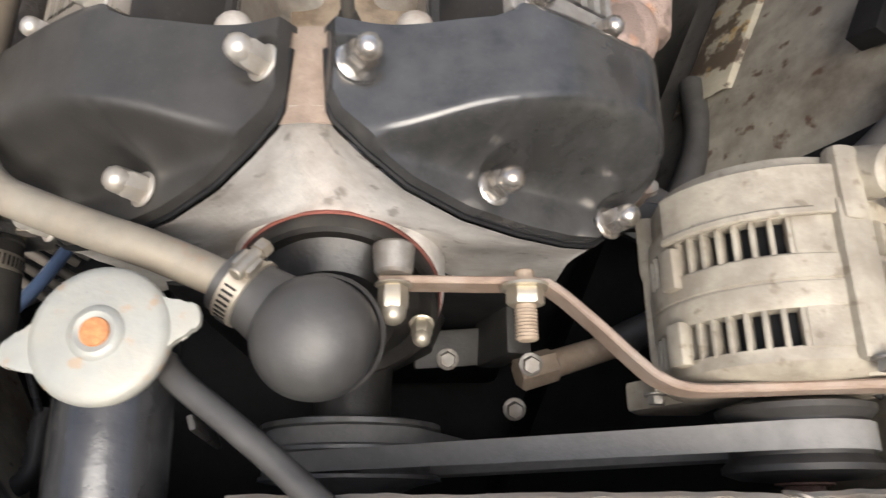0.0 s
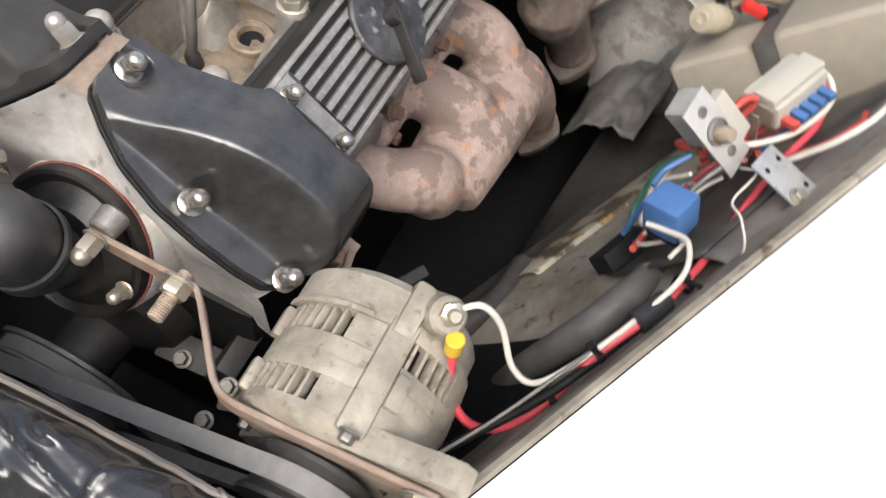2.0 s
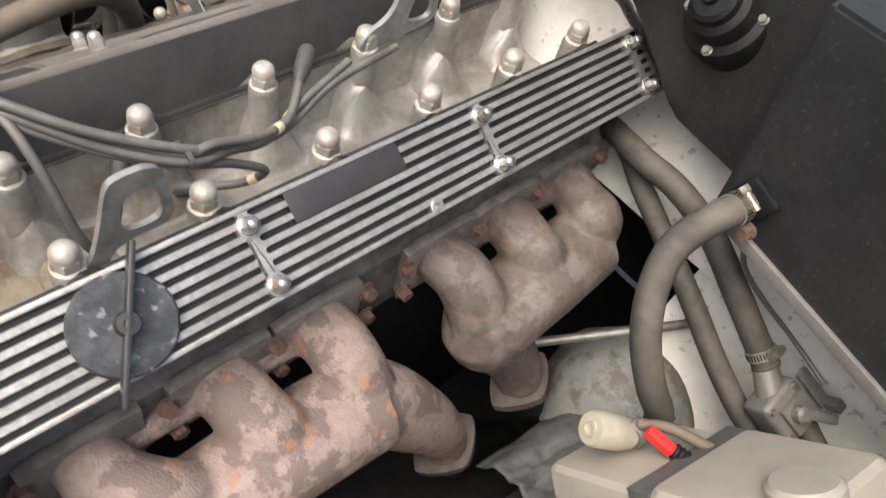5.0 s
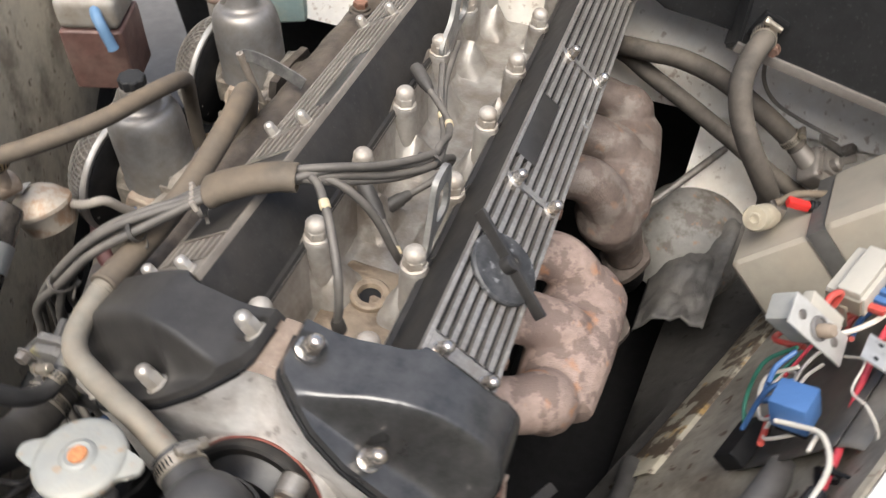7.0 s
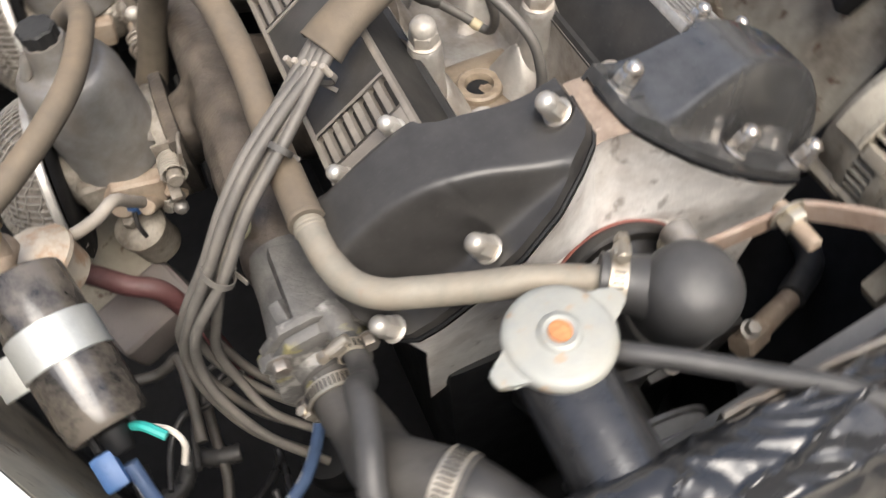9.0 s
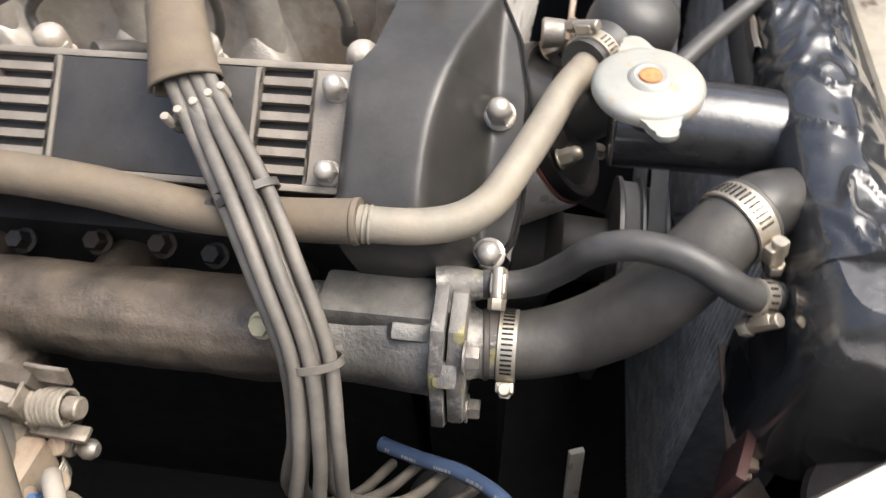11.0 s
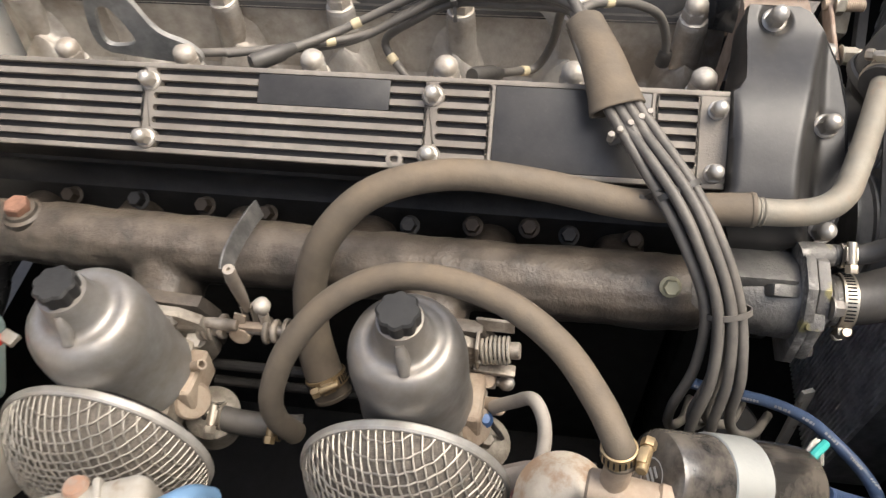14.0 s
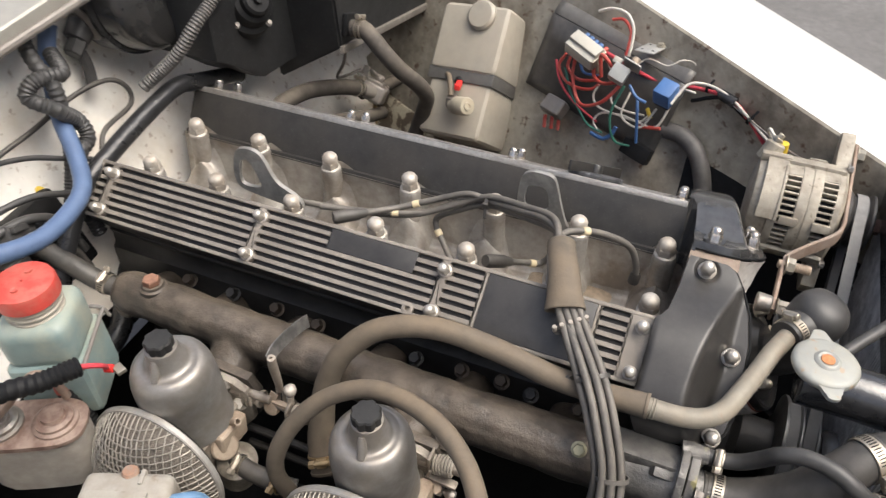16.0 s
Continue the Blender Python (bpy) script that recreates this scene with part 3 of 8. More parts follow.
part("front_bridge", bm, bridge_rust, head, "rust-brown stained bridge between the covers")
bm = B()
for s in (1, -1):
    g = [tilt(s, u, gasket_y(u) - 0.0015, 0.0265) for u in np.linspace(-0.0081, 0.170, 60)]
    tube(bm, g, 0.0016, 6, 1, False)
part("gasket", bm, near_black, head)

# head studs with large acorn nuts on aluminium posts
HEAD_Y = [0.022, 0.128, 0.236, 0.354, 0.472, 0.585, 0.690]
for s in (1, -1):
    for y in HEAD_Y:
        bm = B()
        lathe(bm, (s * 0.049, y, -0.108), (0, 0, 1), [(0.022, 0), (0.0165, 0.018), (0.0145, 0.040), (0.0140, 0.074), (0.0132, 0.078), (0.012, 0.0795)], 22)
        part("stud_post", bm, alu_valley, head)
        dome_nut(head, (s * 0.049, y, -0.029), (0, 0, 1), 1.45, nut_worn, fat=1.0)

# empty spark plug well at the front
bm = B()
rows = []
for y in np.linspace(0.070, 0.182, 26):
    f = min(1.0, (y - 0.070) / 0.02, (0.182 - y) / 0.02)
    rows.append([V(x, y, -0.1135 + 0.0075 * max(0.0, f) ** 0.5 + 0.0008 * noise.noise(V(x * 60, y * 60, 3))) for x in np.linspace(-0.040, 0.042, 16)])
grid(bm, rows)
part("well_seat", bm, mat("oily_tan", (0.30, 0.225, 0.145), 0.35, 0.15, vary=0.2, stain=(0.12, 0.08, 0.045), stain_amount=0.8, stain_scale=26, edge=(0.45, 0.60), bump=0.3), head, "oil-stained brown seat round the plug well")
bm = B()
lathe(bm, (0.0, 0.136, -0.1085), (0, 0, 1), [(0.0215, 0), (0.0205, 0.0075), (0.0185, 0.0092), (0.0130, 0.0088), (0.0118, 0.0068), (0.0112, 0.0030)], 30, close=False)
part("plug_well", bm, MATS["oily_tan"], head)
# shallow well: a black disc paints in the shade of its depth
bm = B()
lathe(bm, (0.0, 0.136, -0.1060), (0, 0, 1), [(0.0120, 0.0004), (0.006, 0.0002), (0, 0.0)], 24, close=False)
part("well_shade", bm, near_black, head, "black disc for the shade in the empty plug well")

# ---- cam covers ----


def eased(u, xs, ys):
    """A table read with its corners rounded off."""
    return float(np.mean([np.interp(u + d, xs, ys) for d in (-0.010, -0.006, -0.002, 0.002, 0.006, 0.010)]))


def soft_min(a, b, k):
    h = max(k - abs(a - b), 0.0) / k
    return min(a, b) - h * h * k / 4


def soft_max(a, b, k):
    return -soft_min(-a, -b, k)


NOSE_NUTS = ((0.0033, -0.025), (0.0855, -0.069), (0.1685, -0.070))


def nose_height(u, y):
    """Height of a cover's nose over its slope: a crested hump with a steep front, a foot ledge and pockets for the nuts."""
    top = eased(u, [-0.014, 0.0, 0.015, 0.030, 0.050, 0.070, 0.090, 0.110, 0.19], [0.034, 0.0365, 0.041, 0.051, 0.067, 0.079, 0.086, 0.0885, 0.0885])
    ridge = eased(u, [-0.014, 0.004, 0.03, 0.05, 0.08, 0.11, 0.14, 0.165, 0.187], [-0.052, -0.063, -0.055, -0.047, -0.040, -0.035, -0.0335, -0.035, -0.040])
    fall = max(0.006, (top - 0.0325) / 2.1)
    front = 0.0325 + (top - 0.0325) * (y - ridge + fall) / fall
    roof = top + 0.05 * (ridge + 0.018 - y) * min(1.0, max(0.0, (u - 0.02) / 0.05))
    e = max(0.0, u - 0.137)
    side = top - (0.051 - math.sqrt(max(1e-6, 0.051 ** 2 - min(e, 0.0505) ** 2)))
    back = 0.0325 + 3.2 * (nose_back(u) + 0.0155 - y)
    h = soft_min(soft_min(soft_min(front, roof, 0.006), side, 0.009), back, 0.012)
    h = soft_max(h, min(top, 0.0325), 0.010)
    for un, yn in NOSE_NUTS:
        h = soft_min(h, 0.0325 + 7.0 * max(0.0, math.hypot(u - un, y - yn) - 0.0115), 0.003)
    return h


def nose_front(u):
    return float(np.interp(u, [g[0] for g in GASKET] + [0.180, 0.187], [g[1] for g in GASKET] + [-0.058, -0.030]))


def nose_back(u):
    return float(np.interp(u, [-0.014, 0.0, 0.03, 0.06, 0.0705, 0.072, 0.146, 0.150, 0.170, 0.187], [-0.006, -0.004, -0.002, 0.002, 0.008, 0.012, 0.012, 0.014, 0.012, 0.002]))


def cam_cover(s, fin_mat, paint, cover_nut, label):
    t = thing("cam_cover", tilt(s, 0.11, 0.35, 0.0), label, "cam cover", "cam covers")
    # long shell
    bm = B()
    prof = [(0.0665, -0.001), (0.0665, 0.005), (0.0705, 0.007), (0.0712, 0.061), (0.0725, 0.0635), (0.1435, 0.0635), (0.1455, 0.061), (0.1465, 0.007), (0.150, 0.005), (0.150, -0.001)]
    rows = []
    for y in np.linspace(0.004, 0.718, 60):
        rows.append([tilt(s, u, y, n) for u, n in prof])
    grid(bm, rows)
    for row in (rows[0], rows[-1]):
        bm.faces.new([bm.verts.new(p) for p in row])
    part("shell", bm, black_satin, t)
    # rounded nose
    bm = B()
    rows = []
    us = [-0.0082, -0.0080] + list(np.linspace(-0.0078, 0.187, 104))
    tall = np.array([[nose_height(u, nose_front(u) + (nose_back(u) - nose_front(u)) * k / 60) for k in range(61)] for u in us])
    for _ in range(3):
        wide = np.pad(tall, 1, mode="edge")
        tall = (wide[:-2, 1:-1] + wide[2:, 1:-1] + wide[1:-1, :-2] + wide[1:-1, 2:] + 2 * tall) / 6
    for u, heights in zip(us, tall):
        yf, yb = nose_front(u), nose_back(u)
        col = [tilt(s, u, yf - 0.0005, 0.027)]
        for k in range(61):
            col.append(tilt(s, u, yf + (yb - yf) * k / 60, max(0.028, float(heights[k]) - (0.004 if k == 0 else 0.0))))
        col.append(tilt(s, u, yb + 0.0006, 0.026))
        col.append(tilt(s, u, yb + 0.0006, -0.004))
        rows.append(col)
    grid(bm, rows)
    for row in (rows[0], rows[-1]):
        bm.faces.new([bm.verts.new(p) for p in row])
    part("nose", bm, paint, t, sharp=50)
    # ribbed panel: base frame, ribs and pillars
    N0, N1 = 0.0625, 0.0698
    M = Matrix((tilt_dir(s, 1, 0, 0), V(0, 1, 0), tilt_dir(s, 0, 0, 1))).transposed()

    def bar(u0, u1, y0, y1, nm, mt=None, n1=N1, bev=0.0009):
        b_ = B()
        block(b_, tilt(s, (u0 + u1) / 2, (y0 + y1) / 2, (N0 + n1) / 2), (u1 - u0, y1 - y0, n1 - N0), M, bev, 2)
        return part(nm, b_, mt or fin_mat, t)

    # seven slots between six fins
    edge_lo, edge_hi, fin_w = 0.0757, 0.1413, 0.0049
    period = (edge_hi - edge_lo + fin_w) / 7
    slot = period - fin_w

    def web(y0, y1, nm, ends=(True, True), slots=range(7)):
        """A cross web whose sides are scooped round at the ends of the slots."""
        def side(y, way):
            pts = [(edge_lo + 0.0001, y)]
            for k in slots:
                a = edge_lo + period * k
                for q in range(7):
                    w = math.pi * q / 6
                    pts.append((a + slot / 2 * (1 - math.cos(w)), y - way * slot / 2 * math.sin(w)))
            pts.append((edge_hi - 0.0001, y))
            return pts
        lo_ = side(y0, -1) if ends[0] else [(edge_lo + 0.0001, y0), (edge_hi - 0.0001, y0)]
        hi_ = side(y1, 1) if ends[1] else [(edge_lo + 0.0001, y1), (edge_hi - 0.0001, y1)]
        b_ = B()
        m = Matrix.Translation(tilt(s, 0, 0, N0)) @ M.to_4x4()
        slab(b_, lo_ + hi_[::-1], m, N1 - N0)
        bmesh.ops.recalc_face_normals(b_, faces=b_.faces)
        return part(nm, b_, fin_mat, t)

    bar(0.0715, edge_lo, 0.0125, 0.716, "panel_edge")
    bar(edge_hi, 0.1455, 0.0125, 0.716, "panel_edge")
    web(0.0125, 0.0355, "panel_end", (False, True))
    web(0.7085, 0.716, "panel_end", (True, False))
    for y in (0.2365, 0.4715, 0.690):
        web(y - 0.0062, y + 0.0062, "pillar")
        for u in (0.0866, 0.1340):
            b_ = B()
            lathe(b_, tilt(s, u, y, N0), tilt_dir(s, 0, 0, 1), [(0.0092, 0), (0.0092, N1 - N0 + 0.0002), (0.0086, N1 - N0 + 0.0008)], 22)
            part("boss", b_, fin_mat, t)
    if s < 0:
        web(0.0640, 0.0690, "pillar", (True, False))
        web(0.1880, 0.1930, "pillar", (False, True))
        sections = [(0.0355, 0.0640), (0.1930, 0.2303), (0.2427, 0.4653), (0.4777, 0.6838), (0.6962, 0.7085)]
    else:
        sections = [(0.0355, 0.2303), (0.2427, 0.4653), (0.4777, 0.6838), (0.6962, 0.7085)]
    for a, b in sections:
        for k in range(6):
            u0 = edge_lo + slot + period * k
            for q0, q1 in (((a, b),) if not (k < 2 and abs(a - 0.2427) < 1e-6) else ((a, 0.271), (0.380, b))):
                b_ = B()
                block(b_, tilt(s, u0 + fin_w / 2, (q0 + q1) / 2, (N0 + N1) / 2), (fin_w, q1 - q0, N1 - N0), M)
                part("fin", b_, fin_mat, t)
    bar(edge_lo + 0.0002, edge_lo + slot + period * 2 - 0.0006, 0.2713, 0.3797, "plate", black_paint, N1 - 0.0006)
    if s < 0:
        bar(edge_lo + 0.0002, edge_hi - 0.0002, 0.0693, 0.1877, "plate", black_paint, N1 - 0.0006)
    hole_u, hole_y = (0.1385, 0.2635) if s < 0 else (0.1387, 0.3905)
    b_ = B()
    lathe(b_, tilt(s, hole_u, hole_y, N0), tilt_dir(s, 0, 0, 1), [(0.0068, 0), (0.0068, 0.0073), (0.0060, 0.0078), (0.0034, 0.0078), (0.0032, 0.002), (0, 0.002)], 20, close=False)
    part("hole_boss", b_, fin_mat, t)
    nd = tilt_dir(s, 0, 0, 1)
    for y in (0.021, 0.2365, 0.4715, 0.690):
        for u in (0.0866, 0.1340):
            dome_nut(t, tilt(s, u, y, 0.0700), nd, 0.84, cover_nut, fat=0.5)
    for u, y in NOSE_NUTS:
        dome_nut(t, tilt(s, u, y, 0.0325), nd, 1.08, cover_nut)
    return t


cam_cover(-1, fin_dusty, black_paint, nut_left, "black cam cover with dust-covered ribbed aluminium top and acorn nuts")
cover_r = cam_cover(1, fin_bright, black_gloss, nut_chrome, "black cam cover with bright ribbed aluminium top and oil filler cap")
# oil filler cap with its bar handle
cap = thing("oil_filler_cap", tilt(1, 0.1095, 0.131, 0.070), "scuffed matt black oil filler cap with a bar handle", "oil cap")
nd = tilt_dir(1, 0, 0, 1)
bm = B()
lathe(bm, tilt(1, 0.1095, 0.131, 0.0695), nd, [(0.0335, 0), (0.0352, 0.001), (0.0352, 0.0045), (0.0335, 0.006), (0.010, 0.0065), (0, 0.0065)], 44, close=False)
part("disc", bm, mat("cap_black", (0.035, 0.036, 0.038), 0.45, vary=0.15, stain=(0.2, 0.2, 0.2), stain_amount=0.25, stain_scale=70, speck=(0.4, 0.4, 0.4), speck_amount=0.5, speck_scale=110), cap)
bm = B()
hd = (tilt(1, 0.155, 0.108, 0) - tilt(1, 0.062, 0.160, 0)).normalized()
c0 = tilt(1, 0.1095, 0.132, 0.0765)
Mh = Matrix((hd, nd.cross(hd), nd)).transposed()
block(bm, c0 + nd * 0.004, (0.108, 0.0045, 0.013), Mh, 0.0018)
lathe(bm, c0 - nd * 0.001, nd, [(0.0085, 0), (0.0085, 0.009), (0.0075, 0.011), (0.0035, 0.0115), (0.003, 0.0105), (0, 0.0105)], 22, close=False)
part("handle", bm, black_paint, cap)


# ---- exhaust manifolds ----


def cast_tubes(name, runs, material, parent, voxel=0.0035, smooth=6, label=""):
    """Tubes run together into one casting."""
    bm = B()
    for pts, r in runs:
        tube(bm, pts, r, 14, 5)
    ob = part(name, bm, material, parent, label, 60)
    md = ob.modifiers.new("join", "REMESH")
    md.mode, md.voxel_size, md.use_smooth_shade = "VOXEL", voxel, True
    sm = ob.modifiers.new("soften", "SMOOTH")
    sm.iterations, sm.factor = smooth, 0.5
    return ob


def exhaust(ports, bolts, log, outlet, material, label):
    t = thing("exhaust_manifold", (0.2, ports[1], -0.2), label, "exhaust manifold", "exhaust manifolds")
    runs = []
    for k, y in enumerate(ports):
        j = log[k]
        runs.append(([(0.126, y, -0.144), (0.148, y, -0.137), (0.172, y + (j[1] - y) * 0.25, -0.143), (0.194, y + (j[1] - y) * 0.6, j[2] + 0.030), j], [0.031, 0.030, 0.031, 0.034, 0.037] if k else [0.029, 0.028, 0.029, 0.032, 0.036]))
    runs.append(([log[0], log[1], log[2], *outlet], [0.036, 0.045, 0.046, 0.038, 0.031, 0.028]))
    runs.append(([(0.214, log[0][1], -0.176), (0.218, log[1][1], -0.174), (0.219, log[2][1], -0.190)], [0.032, 0.036, 0.036]))
    # web that joins the runners beside the head
    runs.append(([(0.136, ports[0], -0.148), (0.136, ports[1], -0.148), (0.136, ports[2], -0.148)], [0.012, 0.012, 0.012]))
    cast_tubes("casting", runs, material, t, 0.003, 7)
    for k, y in enumerate(ports):
        bm = B()
        m = Matrix.Translation((0.1285, y, -0.142)) @ pose(0, 0, 0, 0, 90, 0)
        slab(bm, [(-0.034, -0.046), (0.030, -0.046), (0.034, -0.038), (0.036, 0.038), (0.030, 0.046), (-0.034, 0.046), (-0.038, 0.030), (-0.038, -0.030)], m, 0.011, 0.002)
        part("flange", bm, mat("iron_flange", (0.27, 0.225, 0.185), 0.7, 0.1, vary=0.25, stain=(0.13, 0.10, 0.08), stain_amount=0.6, stain_scale=40, bump=0.4), t)
    for y in bolts:
        hex_bolt(t, (0.1395, y, -0.124), (1, 0, 0.35), 0.0072, 0.0085, bolt_rust, "nut")
        hex_bolt(t, (0.1395, y + 0.004, -0.166), (1, 0, 0.0), 0.0072, 0.0085, bolt_rust, "nut")
    o, d = Vector(outlet[-1]), (Vector(outlet[-1]) - Vector(outlet[-2])).normalized()
    bm = B()
    x = V(0, 1, 0) - d * d.y
    x.normalize()
    m = Matrix.Translation(o) @ Matrix((x, d.cross(x), d)).transposed().to_4x4()
    rim = [(0.046 * math.copysign(abs(math.cos(a)) ** 1.5, math.cos(a)), 0.038 * math.copysign(abs(math.sin(a)) ** 1.5, math.sin(a))) for a in (k * math.tau / 28 for k in range(28))]
    slab(bm, rim, m, 0.013, 0.002)
    # darker copy of the port flange iron, with the shade down here painted in
    part("outlet_flange", bm, mat("outlet_iron_shaded", (0.13, 0.10, 0.08), 0.7, 0.1, vary=0.25, stain=(0.07, 0.05, 0.04), stain_amount=0.6, stain_scale=40, bump=0.4), t)
    bm = B()
    tube(bm, [o + d * 0.012, o + d * 0.06, o + d * 0.14 + V(-0.02, 0.03, 0), o + d * 0.22 + V(-0.03, 0.09, 0)], 0.024, 14, 6)
    part("downpipe", bm, near_black, t)
    return t


exhaust((0.080, 0.194, 0.290), (0.034, 0.145, 0.243, 0.340), ((0.196, 0.128, -0.178), (0.200, 0.208, -0.186), (0.203, 0.300, -0.203)),
        ((0.222, 0.360, -0.270), (0.234, 0.395, -0.325), (0.242, 0.412, -0.372)), manifold_iron, "rusty pinkish-brown cast iron exhaust manifold beside the engine")
exhaust((0.625, 0.527, 0.435), (0.388, 0.482, 0.573, 0.677), ((0.192, 0.618, -0.176), (0.199, 0.530, -0.186), (0.204, 0.456, -0.200)),
        ((0.216, 0.482, -0.245), (0.232, 0.508, -0.290), (0.244, 0.522, -0.332)), manifold_grey, "grey-brown cast iron rear exhaust manifold beside the engine")

# ---- alternator ----
alt = thing("alternator", (0.243, -0.10, -0.12), "pale dusty aluminium alternator with slotted housing", "alternator")
AC = V(0.243, 0, -0.062)


def alt_p(a, r, y):
    return AC + V(r * math.sin(a), y, r * math.cos(a))


def lathe_y(bm, prof, seg=56):
    return lathe(bm, AC, (0, 1, 0), prof, seg, close=False)


bm = B()
lathe_y(bm, [(0.020, -0.170), (0.050, -0.169), (0.060, -0.166), (0.0635, -0.162), (0.0635, -0.1555), (0.056, -0.155)])
part("front_housing", bm, alternator_alu, alt)
bm = B()
lathe_y(bm, [(0.056, -0.1385), (0.064, -0.138), (0.0648, -0.136), (0.0648, -0.126), (0.0640, -0.1255), (0.0640, -0.1245), (0.0648, -0.124), (0.0648, -0.1130), (0.064, -0.1120), (0.056, -0.1115)])
part("stator_ring", bm, alternator_alu, alt)
bm = B()
lathe_y(bm, [(0.056, -0.0945), (0.0635, -0.094), (0.064, -0.0915), (0.0635, -0.0845), (0.0605, -0.083), (0.0605, -0.066), (0.057, -0.060), (0.040, -0.056), (0.0, -0.056)])
part("rear_cover", bm, alternator_alu, alt)
bm = B()
lathe_y(bm, [(0.0535, -0.162), (0.0535, -0.085)], 40)
part("winding", bm, near_black, alt)
ALT_OPEN = (((-1.95, -0.24), (2.4, 3.1)), ((-1.95, -0.24), (0.26, 1.0), (2.4, 3.1)))


def alt_arc(name, a0, a1, r0, r1, y0, y1, n=18):
    """A bent plate round the alternator."""
    b_ = B()
    ring = []
    for k in range(n + 1):
        a = a0 + (a1 - a0) * k / n
        ring.append([alt_p(a, r, y) for r, y in ((r0, y0), (r1 - 0.0008, y0), (r1, y0 + 0.0008), (r1, y1 - 0.0008), (r1 - 0.0008, y1), (r0, y1), (r0, y0))])
    grid(b_, ring)
    for row in (ring[0], ring[-1]):
        b_.faces.new([b_.verts.new(p) for p in row[:-1]])
    return part(name, b_, alternator_alu, alt, sharp=30)


for (y0, y1), spans in zip(((-0.1565, -0.1370), (-0.1125, -0.0935)), ALT_OPEN):
    marks = sorted(v for sp in spans for v in sp)
    for k in range(48):
        a = math.tau * k / 48 - math.pi
        if not any(lo < a < hi for lo, hi in spans):
            continue
        bm = B()
        mm = Matrix((V(math.cos(a), 0, -math.sin(a)), V(0, 1, 0), V(math.sin(a), 0, math.cos(a)))).transposed()
        block(bm, alt_p(a, 0.0598, (y0 + y1) / 2), (0.0028, y1 - y0, 0.0084), mm, 0.0012)
        part("rib", bm, alternator_alu, alt)
    for a0, a1 in zip(marks[1::2], marks[2::2] + [marks[0] + math.tau]):
        alt_arc("web", a0, a1, 0.056, 0.0642, y0 - 0.0005, y1 + 0.0005)
alt_arc("end_cowl", -1.25, 0.10, 0.0640, 0.0672, -0.0935, -0.0680)
alt_arc("cowl_rim", -1.25, -0.10, 0.0665, 0.0688, -0.0945, -0.0905)
for a, y in ((-1.22, -0.147), (-1.22, -0.108), (0.42, -0.128)):
    mm = Matrix((V(math.cos(a), 0, -math.sin(a)), V(0, 1, 0), V(math.sin(a), 0, math.cos(a)))).transposed()
    bm = B()
    block(bm, alt_p(a, 0.0655, y), (0.011, 0.022, 0.008), mm, 0.002)
    part("clamp_lug", bm, alternator_alu, alt)
for a in (0.20, 2.3, 4.2):
    bm = B()
    mm = Matrix((V(math.cos(a), 0, -math.sin(a)), V(0, 1, 0), V(math.sin(a), 0, math.cos(a)))).transposed()
    block(bm, alt_p(a, 0.0635, -0.124), (0.019, 0.078, 0.010), mm, 0.004)
    block(bm, alt_p(a, 0.0645, -0.078), (0.015, 0.040, 0.012), mm, 0.005)
    part("through_bolt_lug", bm, alternator_alu, alt)
    hex_bolt(alt, alt_p(a, 0.069, -0.162), (0, -1, 0), 0.0048, 0.005, steel_dull, "bolt")
bm = B()
m = Matrix.Translation((0.262, -0.150, -0.02)) @ pose(0, 0, 0, 90, 0, 0)
slab(bm, [(-0.024, -0.002), (-0.008, 0.014), (0.022, 0.017), (0.044, 0.034), (0.060, 0.038), (0.068, 0.032), (0.068, 0.018), (0.058, 0.010), (0.044, 0.004), (0.038, -0.02), (0.03, -0.04), (0.0, -0.045)], m, 0.018, 0.003)
part("adjuster_ear", bm, alternator_alu, alt)
bm = B()
m = Matrix.Translation((0.205, -0.150, -0.10)) @ pose(0, 0, 0, 90, 0, 0)
slab(bm, [(-0.030, -0.03), (0.0, 0.02), (0.02, 0.02), (0.02, -0.05), (-0.02, -0.05)], m, 0.018, 0.003)
part("pivot_ear", bm, alternator_alu, alt)
bm = B()
rod(bm, (0.266, -0.066, -0.014), (0.277, -0.074, 0.010), 0.0145, 0.0125, 18)
part("terminal_boss", bm, alternator_alu, alt)
bm = B()
rod(bm, (0.276, -0.071, 0.010), (0.281, -0.078, 0.021), 0.0042, None, 10)
lathe(bm, (0.2775, -0.073, 0.013), (0.4, -0.55, 0.85), [(0.008, 0), (0.008, 0.003), (0.006, 0.004)], 6)
part("terminal_stud", bm, zinc, alt)
bm = B()
lathe_y(bm, [(0.010, -0.212), (0.030, -0.2105), (0.0385, -0.2075), (0.0385, -0.2045), (0.034, -0.200), (0.034, -0.183), (0.0385, -0.179), (0.0385, -0.176), (0.030, -0.173), (0.012, -0.168)], 48)
part("pulley", bm, black_dusty, alt)
hex_bolt(alt, AC + V(0, -0.212, 0), (0, -1, 0), 0.0105, 0.010, bolt_rust, "pulley_nut")


